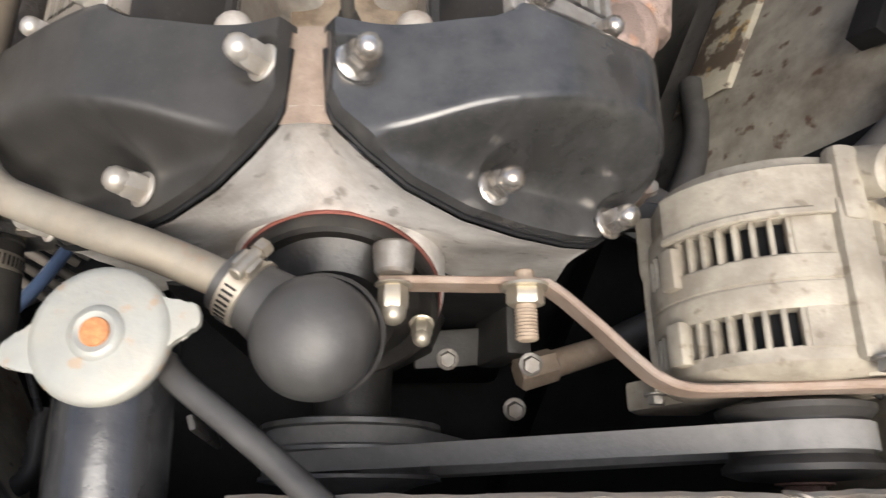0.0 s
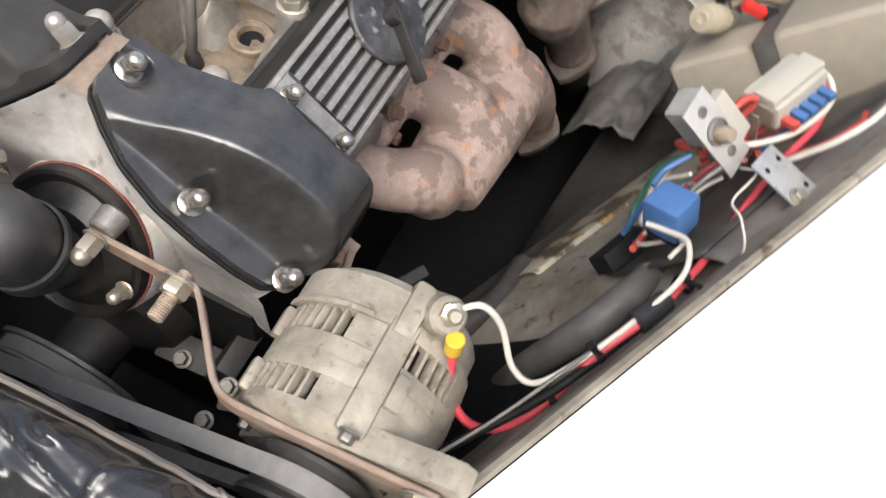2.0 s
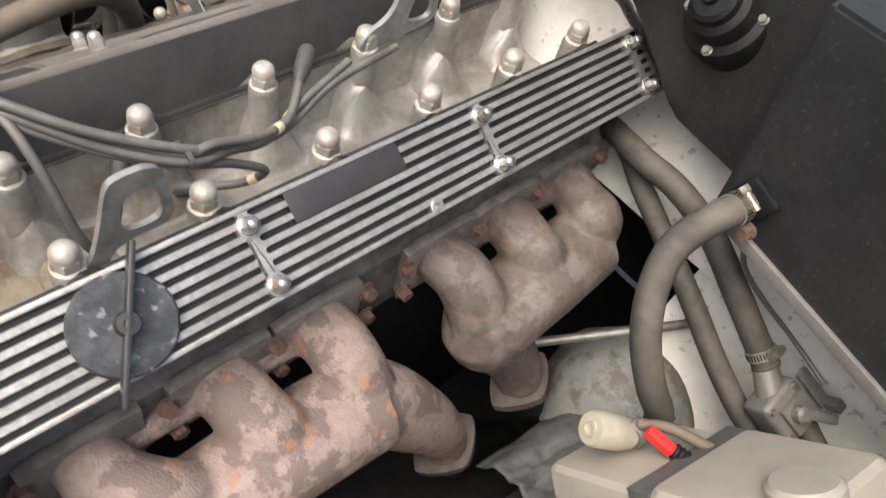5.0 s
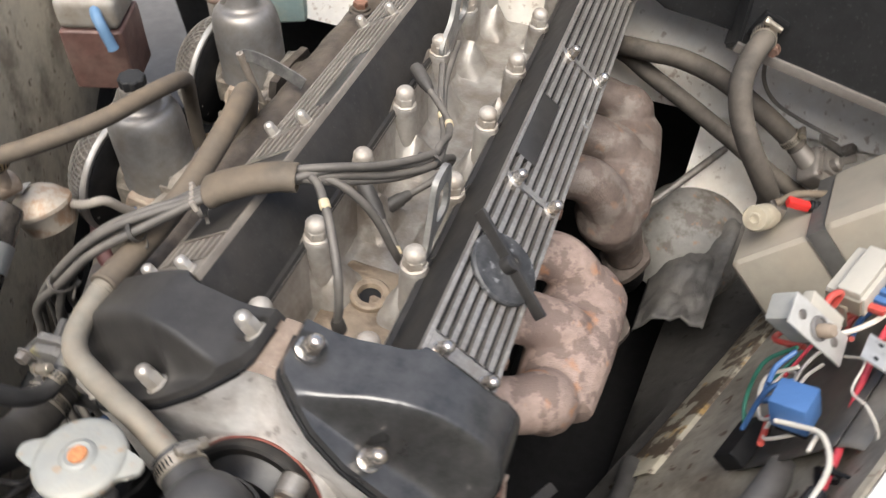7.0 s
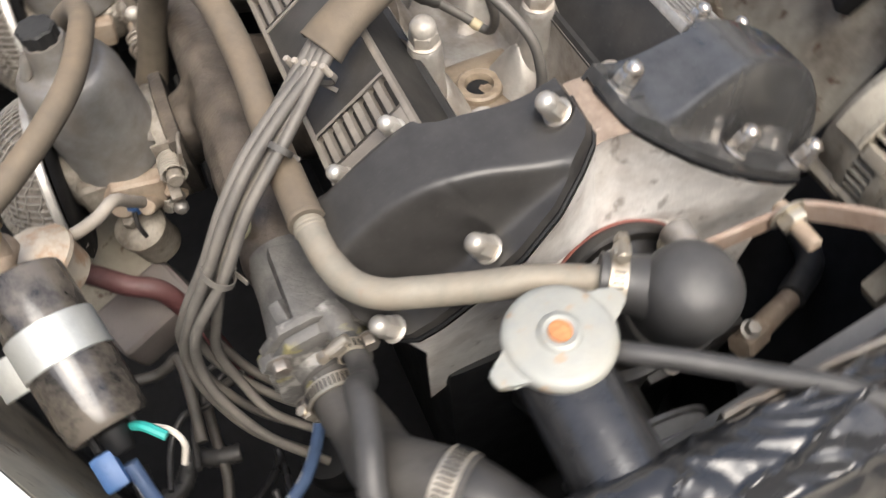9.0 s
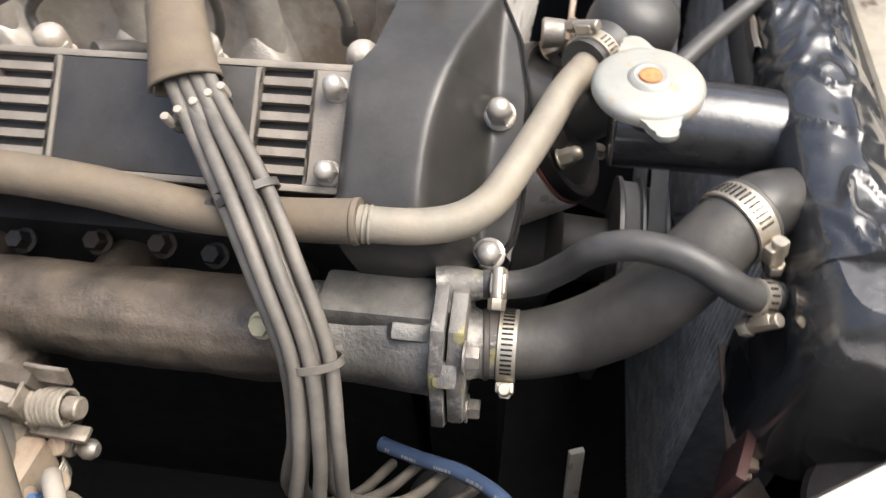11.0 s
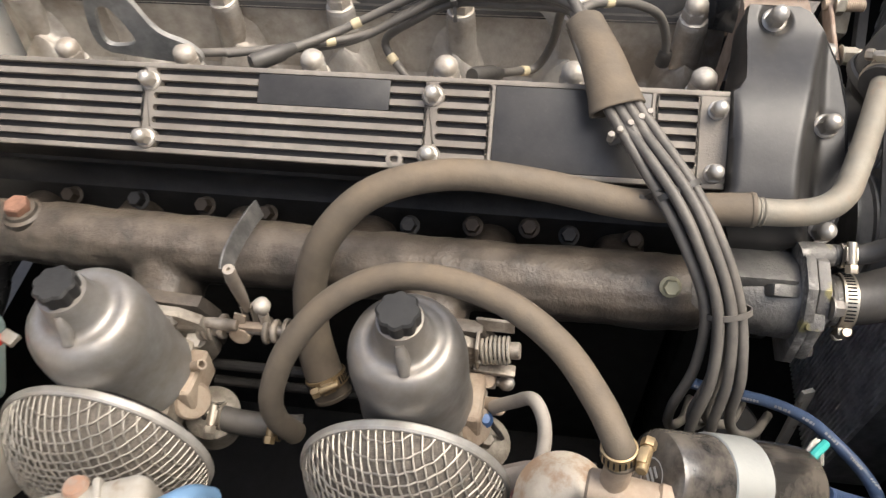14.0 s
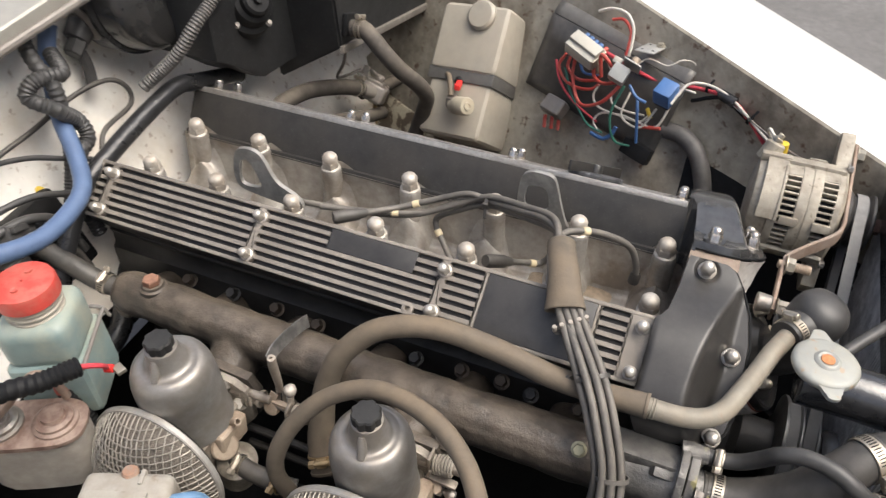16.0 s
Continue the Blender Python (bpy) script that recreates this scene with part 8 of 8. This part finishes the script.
block(bm, (0.172, -0.020, -0.088), (0.030, 0.026, 0.004), pose(0, 0, 0, 10, 28, 0).to_3x3(), 0.001)
block(bm, (0.182, -0.030, -0.115), (0.006, 0.028, 0.055), pose(0, 0, 0, 0, 10, 12).to_3x3(), 0.0015)
part("plate", bm, copper_rust, tab)
bm = B()
rod(bm, (0.172, -0.036, -0.084), (0.180, -0.036, -0.062), 0.0085, None, 6)
part("spacer", bm, bolt_rust, tab)

# ---- left rear: reservoirs, looms, blue hose ----
res = thing("fluid_reservoir", (-0.34, 0.59, -0.06), "pale green plastic fluid bottle with a red cap", "fluid reservoir")
rc = V(-0.337, 0.586, 0.048)
mz = pose(0, 0, 0, 0, 0, 28).to_3x3()
bm = B()
block(bm, rc + V(0, 0, -0.046), (0.072, 0.072, 0.058), mz, 0.017, 4)
part("bottle", bm, green_plastic, res)
bm = B()
block(bm, rc + V(0, 0, -0.108), (0.078, 0.078, 0.080), mz, 0.010, 3)
part("lower_bottle", bm, green_plastic, res)
bm = B()
for k in range(3):
    lathe(bm, rc + V(0, 0, -0.020 + 0.006 * k), (0, 0, 1), [(0.0262, 0), (0.0284, 0.0015), (0.0284, 0.0035), (0.0262, 0.005)], 36, close=False)
part("thread_neck", bm, tank_plastic, res)
bm = B()
lathe(bm, rc + V(0, 0, -0.001), (0, 0, 1), [(0.0285, 0), (0.0306, 0.001), (0.0306, 0.015), (0.0294, 0.0185), (0.0262, 0.0200), (0, 0.0200)], 40, close=False)
part("cap", bm, red_plastic, res, "faded red screw cap")
for a, b in ((0.013, 0.004), (-0.013, -0.004), (0, 0)):
    bm = B()
    lathe(bm, rc + V(a, b, 0.0192), (0, 0, 1), [(0.0036, 0), (0.0034, 0.0014), (0.0026, 0.0009), (0, 0.0009)] if a else [(0.0012, 0), (0.0010, 0.0013), (0, 0.0014)], 14, close=False)
    part("cap_pip", bm, red_plastic, res)
bm = B()
tube(bm, [rc + mz @ V(0.041, -0.045, -0.080), rc + mz @ V(0.042, -0.036, -0.066), rc + mz @ V(0.042, 0.0, -0.066), rc + mz @ V(0.042, 0.045, -0.066)], 0.0022, 8, 4)
tube(bm, [rc + mz @ V(-0.045, -0.042, -0.066), rc + mz @ V(0.0, -0.042, -0.066), rc + mz @ V(0.040, -0.042, -0.066)], 0.0022, 8, 4)
part("wire_holder", bm, ht_grey, res)

mast = thing("master_cylinder", (-0.42, 0.56, -0.10), "brown stained metal fluid tank with twin caps", "master cylinder")
mm_ = pose(0, 0, 0, 0, 0, -62).to_3x3()
mc = V(-0.412, 0.566, -0.062)
bm = B()
m = Matrix.Translation(mc + V(0, 0, -0.075)) @ mm_.to_4x4()
pts = [(0.055 * (1 if math.cos(a) > 0 else -1) * abs(math.cos(a)) ** 0.5, 0.027 * (1 if math.sin(a) > 0 else -1) * abs(math.sin(a)) ** 0.7) for a in np.linspace(0, 2 * math.pi, 33)[:-1]]
slab(bm, pts, m, 0.070, 0.004)
part("tank", bm, mat("tin_grey", (0.40, 0.37, 0.32), 0.5, 0.4, vary=0.12, stain=(0.25, 0.2, 0.15), stain_amount=0.4, stain_scale=25), mast)
bm = B()
slab(bm, [(a * 1.06, b * 1.1) for a, b in pts], Matrix.Translation((0, 0, 0.072)) @ m, 0.006, 0.002)
part("lid", bm, brown_metal, mast, "red-brown painted lid")
for q in (-0.026, 0.028):
    bm = B()
    lathe(bm, mc + mm_ @ V(q, 0, 0.002), (0, 0, 1), [(0.0225, 0), (0.0225, 0.004), (0.019, 0.0055), (0.019, 0.009), (0.015, 0.011), (0.012, 0.0105), (0.011, 0.014), (0, 0.0145)], 32, close=False)
    part("filler_cap", bm, brown_metal if q > 0 else steel_dull, mast)
hose("fluid_pipe", [mc + mm_ @ V(-0.026, 0, 0.016), mc + mm_ @ V(-0.012, 0.0, 0.030), mc + mm_ @ V(0.006, 0.008, 0.048), mc + mm_ @ V(0.020, 0.018, 0.056), mc + mm_ @ V(0.030, 0.024, 0.040), mc + mm_ @ V(0.034, 0.026, 0.01)], 0.0045, 12, 8, mat("pipe_brown", (0.25, 0.17, 0.12), 0.45, vary=0.15), "brown translucent fluid hose between caps", "hose")
solo("corrugated_loom", tube(B(), [(-0.490, 0.615, -0.015), (-0.455, 0.582, 0.004), (-0.4236, 0.5517, 0.0127), (-0.3996, 0.5276, 0.0127), (-0.382, 0.517, 0.011), (-0.3661, 0.5093, 0.0081)], 0.0090, 12, 8, ripple=0.0016, pitch=0.0052), near_black, "black corrugated cable loom by the reservoir", "loom")
solo("pink_wire", tube(B(), [(-0.3680, 0.510, 0.0081), (-0.3520, 0.508, -0.008), (-0.3400, 0.517, -0.028), (-0.3350, 0.526, -0.040)], 0.0028, 8, 6), pink_red, "pink wire with red terminal at the loom end", "wire")
bm = B()
rod(bm, (-0.3358, 0.527, -0.040), (-0.3324, 0.518, -0.0405), 0.0046, None, 12)
solo("spade_sleeve", bm, mat("bright_red", (0.62, 0.03, 0.025), 0.4), "bright red crimp sleeve on a loose wire", "crimp terminal")
bm = B()
block(bm, (-0.3306, 0.5125, -0.0408), (0.0095, 0.0135, 0.0046), pose(0, 0, 0, 0, 0, -20).to_3x3(), 0.001)
solo("spade_terminal", bm, zinc, "tinned spade terminal, unplugged", "terminal")
solo("corrugated_loom", tube(B(), [(-0.365, 0.562, -0.058), (-0.362, 0.555, -0.087), (-0.366, 0.548, -0.13), (-0.378, 0.540, -0.20)], 0.0085, 12, 8, ripple=0.0014, pitch=0.0042), near_black, "black corrugated loom hanging beside the carburettor", "loom")
bm = B()
rod(bm, (-0.365, 0.563, -0.060), (-0.366, 0.565, -0.042), 0.0085, 0.0068, 14)
solo("red_sleeve", bm, red_plastic, "red rubber sleeve on a cable loom", "cable sleeve")
lid = thing("box_cover", (-0.472, 0.372, -0.10), "cream plastic box cover with a rusty screw", "cover")
box_turn = pose(0, 0, 0, 0, 0, 21).to_3x3()
box_at = V(-0.474, 0.374, 0.012)
cover_mat = mat("cover_cream", (0.33, 0.305, 0.255), 0.5, vary=0.12, stain=(0.22, 0.175, 0.12), stain_amount=0.7, stain_scale=26, top_dust_sheen=(0.34, 0.29, 0.22), dust_sheen_amount=0.4, speck=(0.16, 0.11, 0.07), speck_amount=0.5, speck_scale=90)
bm = B()
block(bm, box_at + V(0, 0, -0.020), (0.074, 0.078, 0.040), box_turn, 0.011, 4)
part("cover", bm, cover_mat, lid)
bm = B()
block(bm, box_at + box_turn @ V(-0.006, 0.004, 0.0005), (0.044, 0.052, 0.004), box_turn, 0.0018)
part("raised_panel", bm, cover_mat, lid)
bm = B()
block(bm, box_at + box_turn @ V(0.030, -0.012, -0.006), (0.014, 0.0045, 0.016), box_turn, 0.0018)
part("moulded_rib", bm, cover_mat, lid)
bm = B()
block(bm, box_at + V(0, 0, -0.082), (0.077, 0.082, 0.085), box_turn, 0.006, 3)
part("box_body", bm, mat("box_brown", (0.13, 0.06, 0.045), 0.5, 0.1, vary=0.25, stain=(0.24, 0.16, 0.12), stain_amount=0.4, stain_scale=20), lid, "rust-brown painted box side")
bm = B()
lathe(bm, (-0.4415, 0.387, 0.009), (0.2, 0, 1), [(0.0072, 0), (0.0074, 0.002), (0.0060, 0.0042), (0.0, 0.005)], 20, close=False)
part("screw", bm, mat("screw_rust", (0.33, 0.24, 0.17), 0.6, 0.2, vary=0.3, stain=(0.36, 0.16, 0.08), stain_amount=0.6, stain_scale=90), lid, "rusty slotted screw")
hose("blue_pipe", [(-0.452, 0.350, 0.000), (-0.442, 0.338, -0.002), (-0.432, 0.331, -0.012), (-0.424, 0.331, -0.040)], 0.0068, 14, 8, mat("pale_blue", (0.13, 0.23, 0.36), 0.45, vary=0.08), "pale blue plastic pipe beside the box cover", "pipe")
hose("vacuum_hose", [(-0.030, 0.812, 0.150), (-0.050, 0.806, 0.120), (-0.092, 0.772, 0.070), (-0.126, 0.726, 0.042), (-0.160, 0.690, 0.024), (-0.200, 0.676, 0.018), (-0.251, 0.668, 0.022), (-0.300, 0.675, 0.036), (-0.36, 0.70, 0.055), (-0.43, 0.74, 0.06)], 0.0108, 20, 8, blue_hose, "thick blue rubber hose from the bulkhead", "hose", sharp=60)
solo("loom_coil", tube(B(), [(-0.050, 0.800, 0.125), (-0.0712, 0.765, 0.1152), (-0.095, 0.765, 0.122), (-0.1136, 0.77, 0.1202), (-0.1246, 0.77, 0.107), (-0.1093, 0.75, 0.0872), (-0.0852, 0.75, 0.0566), (-0.0880, 0.742, 0.035), (-0.112, 0.74, 0.022), (-0.135, 0.735, -0.02), (-0.14, 0.72, -0.08)], 0.0088, 12, 8, ripple=0.0015, pitch=0.0045), mat("loom_dark", (0.05, 0.048, 0.046), 0.5, vary=0.2), "coiled grey corrugated loom at the bulkhead", "loom")
solo("harness", tube(B(), [(0.10, 0.755, -0.125), (0.04, 0.762, -0.130), (-0.02, 0.765, -0.138), (-0.08, 0.750, -0.150), (-0.13, 0.72, -0.17), (-0.19, 0.69, -0.20), (-0.25, 0.70, -0.23)], 0.015, 16, 8), mat("harness_tape", (0.022, 0.022, 0.023), 0.28, vary=0.3, bump=0.5, bump_scale=90), "black tape-wrapped wiring harness behind the engine", "harness", sharp=60)
hose("bulkhead_cable", [(-0.230, 0.79, 0.045), (-0.176, 0.79, 0.0533), (-0.121, 0.79, 0.0557), (-0.0486, 0.79, 0.0638), (0.0031, 0.78, 0.0616), (0.0225, 0.77, 0.042), (0.0131, 0.765, 0.0203), (-0.0496, 0.755, 0.0193), (-0.08, 0.74, 0.0)], 0.0035, 8, 8, rubber_dusty, "thin grey cable looping on the bulkhead", "cable")
hose("bulkhead_cable", [(-0.10, 0.80, -0.11), (-0.16, 0.79, -0.13), (-0.22, 0.78, -0.15), (-0.30, 0.77, -0.14)], 0.006, 8, 8, rubber, "black cable along the bulkhead foot", "cable")
hose("coil_lead", [(-0.214, 0.0, -0.228), (-0.224, -0.027, -0.220), (-0.236, -0.061, -0.208), (-0.252, -0.088, -0.200), (-0.272, -0.106, -0.196), (-0.295, -0.128, -0.202), (-0.318, -0.132, -0.196), (-0.333, -0.112, -0.168), (-0.343, -0.086, -0.138), (-0.348, -0.062, -0.116)], 0.0052, 14, 8, mat("cable_blue", (0.05, 0.095, 0.20), 0.4, vary=0.12), "dark blue rubber lead from the ignition coil", "ignition lead", marks=1)
bm = B()
rod(bm, (-0.145, 0.800, -0.030), (-0.150, 0.790, -0.022), 0.008, None, 10)
solo("yellow_tag", bm, yellow_plastic, "yellow plastic tag on a wire", "tag")
wip = thing("wiper_wheelbox", (0.02, 0.82, 0.13), "grey cylindrical wiper wheelbox on the bulkhead", "wiper wheelbox")
bm = B()
rod(bm, (0.092, 0.80, 0.146), (0.022, 0.815, 0.126), 0.030, 0.028, 28)
part("case", bm, ht_grey, wip)
bm = B()
rod(bm, (0.027, 0.815, 0.129), (0.005, 0.815, 0.112), 0.019, 0.017, 20)
rod(bm, (0.008, 0.812, 0.113), (-0.012, 0.81, 0.100), 0.013, None, 6)
part("nut", bm, rubber, wip)
bm = B()
tube(bm, [(0.0, 0.812, 0.108), (0.002, 0.806, 0.08), (-0.006, 0.80, 0.055)], 0.008, 10, 5)
part("drain_tube", bm, rubber, wip)
scut = thing("scuttle_rail", (-0.05, 0.80, 0.16), "cream painted scuttle rail with rubber edge", "scuttle rail")
bm = B()
d = (V(0.12, 0.785, 0.195) - V(-0.42, 0.83, 0.130)).normalized()
block(bm, V(-0.15, 0.805, 0.180), (0.60, 0.060, 0.020), Matrix((d, V(0, 1, 0) - d * d.y, d.cross(V(0, 1, 0)))).transposed().normalized(), 0.006, 3)
part("rail", bm, mat("rail_cream", (0.34, 0.325, 0.28), 0.4, 0.2, vary=0.06, stain=(0.4, 0.36, 0.28), stain_amount=0.3, stain_scale=12), scut)
bm = B()
tube(bm, [V(-0.44, 0.792, 0.136), V(-0.15, 0.772, 0.170), V(0.12, 0.750, 0.196)], 0.006, 10, 8)
part("edge_seal", bm, ht_grey, scut)
hose("rear_water_hose", [(-0.205, 0.640, -0.088), (-0.208, 0.665, -0.082), (-0.212, 0.700, -0.062), (-0.214, 0.735, -0.05), (-0.215, 0.77, -0.07)], 0.0125, 16, 8, rubber_dusty, "dusty black water hose behind the intake", "hose", sharp=60)
hose_clamp((-0.206, 0.655, -0.085), (0, 1, 0.15), 0.0128, (-0.3, 0, 1))

# ---- low on the intake side: cables and brackets by the wing ----
hose("battery_cable", [(-0.42, 0.215, -0.21), (-0.389, 0.182, -0.200), (-0.366, 0.158, -0.192), (-0.345, 0.140, -0.195), (-0.318, 0.130, -0.215), (-0.305, 0.122, -0.30), (-0.30, 0.12, -0.40)], 0.0095, 14, 8, mat("cable_red", (0.11, 0.028, 0.03), 0.5, vary=0.2, top_dust_sheen=(0.3, 0.2, 0.17), dust_sheen_amount=0.4), "dull red battery cable low beside the wing", "cable")
low = thing("wing_bracket", (-0.37, 0.19, -0.23), "pale grey painted steel bracket low on the inner wing", "bracket")
bm = B()
block(bm, (-0.365, 0.205, -0.235), (0.10, 0.08, 0.006), pose(0, 0, 0, 12, -14, 20).to_3x3(), 0.002)
part("plate", bm, cream_paint, low)
bm = B()
block(bm, (-0.345, 0.150, -0.262), (0.085, 0.06, 0.05), pose(0, 0, 0, 6, -10, 20).to_3x3(), 0.010, 3)
part("pad", bm, mat("pad_grey", (0.20, 0.17, 0.155), 0.6, vary=0.25, stain=(0.10, 0.08, 0.07), stain_amount=0.6, stain_scale=30), low, "brown-grey rubber pad")
for dx in (-0.02, 0.025):
    hex_bolt(low, (-0.365 + dx, 0.205 + 0.3 * dx, -0.231), (0.2, -0.2, 1), 0.0065, 0.006, steel_dull)
horn = thing("horn_bracket", (-0.26, -0.25, -0.18), "brown stained steel bracket below the radiator tank", "bracket")
BR = mat("bracket_brown", (0.065, 0.054, 0.046), 0.55, 0.3, vary=0.25, stain=(0.06, 0.035, 0.025), stain_amount=0.6, stain_scale=25, bump=0.3)
bm = B()
block(bm, (-0.272, -0.236, -0.150), (0.050, 0.040, 0.004), pose(0, 0, 0, 30, -20, 35).to_3x3(), 0.001)
part("plate", bm, BR, horn)
bm = B()
block(bm, (-0.246, -0.216, -0.126), (0.034, 0.006, 0.030), pose(0, 0, 0, 10, 10, -20).to_3x3(), 0.001)
part("tab", bm, mat("tab_red", (0.09, 0.035, 0.03), 0.5, 0.2, vary=0.2), horn, "dark red-brown tab")
bm = B()
block(bm, (-0.290, -0.205, -0.140), (0.030, 0.022, 0.020), pose(0, 0, 0, 20, -30, 30).to_3x3(), 0.002)
part("foot", bm, BR, horn)
bm = B()
lathe(bm, (-0.262, -0.285, -0.120), (-0.3, 0.3, 1), [(0.034, -0.03), (0.036, -0.004), (0.033, 0.0), (0.020, 0.003), (0, 0.003)], 28, close=False)
part("disc", bm, BR, horn)

motor = thing("pump_motor", (-0.43, 0.33, -0.17), "dusty black pump motor with a chrome band below the box", "pump motor")
bm = B()
a0, a1 = V(-0.500, 0.345, -0.185), V(-0.425, 0.335, -0.193)
md = (a1 - a0).normalized()
lathe(bm, a0, md, [(0.0, 0.0), (0.020, 0.001), (0.024, 0.004), (0.024, 0.046), (0.026, 0.048), (0.026, 0.060), (0.022, 0.066), (0, 0.068)], 30, close=False)
part("case", bm, black_dusty, motor)
bm = B()
lathe(bm, a0, md, [(0.0262, 0.049), (0.0278, 0.0505), (0.0278, 0.058), (0.0262, 0.0595)], 30, close=False)
part("chrome_band", bm, nut_chrome, motor, "bright chrome band")
bm = B()
block(bm, (-0.465, 0.330, -0.222), (0.060, 0.040, 0.010), None, 0.003)
part("foot", bm, steel_dull, motor)

# taped harness across the bulkhead, with its branches
hose("harness_branch", [(0.19, 0.712, -0.012), (0.10, 0.715, 0.022), (0.061, 0.72, 0.033), (0.0, 0.722, 0.026), (-0.076, 0.722, 0.012), (-0.135, 0.722, -0.006), (-0.19, 0.715, -0.045), (-0.235, 0.71, -0.10)], 0.0125, 14, 8, MATS["harness_tape"], "black tape-wrapped harness across the bulkhead", "harness")
solo("corrugated_loom", tube(B(), [(-0.080, 0.800, 0.155), (-0.0911, 0.78, 0.1364), (-0.0922, 0.762, 0.1108), (-0.097, 0.757, 0.0818), (-0.1029, 0.756, 0.045), (-0.120, 0.75, 0.01), (-0.150, 0.74, -0.03)], 0.0085, 12, 8, ripple=0.0014, pitch=0.0042), MATS["loom_dark"], "dark corrugated loom on the bulkhead", "loom")
for pts, r, mt, label in (
        ([(-0.30, 0.75, 0.02), (-0.25, 0.742, 0.028), (-0.20, 0.735, 0.022), (-0.165, 0.73, 0.004), (-0.14, 0.725, -0.012)], 0.0045, rubber, "black cable along the bulkhead"),
        ([(-0.30, 0.742, 0.00), (-0.25, 0.735, 0.008), (-0.21, 0.73, 0.0), (-0.18, 0.728, -0.03), (-0.17, 0.72, -0.08)], 0.006, rubber, "black cable dropping behind the intake"),
        ([(-0.29, 0.735, -0.03), (-0.25, 0.73, -0.012), (-0.215, 0.725, -0.02), (-0.19, 0.72, -0.05), (-0.18, 0.71, -0.10)], 0.005, rubber_dusty, "dusty cable at the bulkhead foot"),
        ([(-0.27, 0.765, 0.07), (-0.22, 0.758, 0.072), (-0.17, 0.752, 0.055), (-0.13, 0.745, 0.03), (-0.10, 0.735, 0.012)], 0.0035, rubber, "thin black cable over the bulkhead")):
    hose("bulkhead_cable", pts, r, 8, 8, mt, label, "cable")
cover = thing("pedal_cover", (-0.22, 0.755, -0.06), "black steel cover with connectors at the bulkhead foot", "cover plate")
bm = B()
block(bm, (-0.225, 0.765, -0.075), (0.17, 0.030, 0.115), pose(0, 0, 0, -18, 0, 6).to_3x3(), 0.006)
part("plate", bm, near_black, cover)
for px_, pz_, w_, turn in ((-0.235, -0.010, 0.044, 25), (-0.185, -0.048, 0.034, -15), (-0.255, -0.052, 0.036, 8)):
    bm = B()
    block(bm, (px_, 0.738, pz_), (w_, 0.026, 0.030), pose(0, 0, 0, -20, turn, 10).to_3x3(), 0.003)
    block(bm, (px_, 0.729, pz_ + 0.014), (w_ * 0.5, 0.014, 0.008), pose(0, 0, 0, -20, turn, 10).to_3x3(), 0.001)
    part("connector", bm, rubber, cover, "black plastic connector")

# loose looms low beside the coil
rng = random.Random(41)
for k in range(11):
    x0, y0, z0 = rng.uniform(-0.40, -0.30), rng.uniform(-0.22, 0.02), rng.uniform(-0.36, -0.25)
    pts, heading = [], rng.uniform(0, math.tau)
    p = V(x0, y0, z0)
    for j in range(7):
        pts.append(p.copy())
        heading += rng.uniform(-0.7, 0.7)
        p += V(0.022 * math.cos(heading), 0.045 * math.sin(heading), rng.uniform(-0.014, 0.012))
        p.x, p.y, p.z = min(max(p.x, -0.405), -0.285), min(max(p.y, -0.235), 0.08), min(max(p.z, -0.38), -0.24)
    if k % 4 == 0:
        solo("corrugated_loom", tube(B(), pts, 0.0085, 12, 7, ripple=0.0013, pitch=0.0042), MATS["loom_dark"], "black corrugated loom low beside the coil", "loom", "looms beside the coil", sharp=60)
    else:
        solo("loose_cable", tube(B(), pts, (0.0032, 0.0055, 0.0042)[k % 3], 8, 7), (rubber, rubber_dusty, MATS["harness_tape"])[k % 3], "black cable tangled low beside the coil", "cable", "looms beside the coil", sharp=60)

# pale upright strip low beside the radiator core
bm = B()
block(bm, (-0.160, -0.150, -0.400), (0.006, 0.014, 0.13), pose(0, 0, 0, 0, 6, 20).to_3x3(), 0.002)
solo("stay_strip", bm, white_paint, "pale painted steel stay beside the radiator core", "bracket")
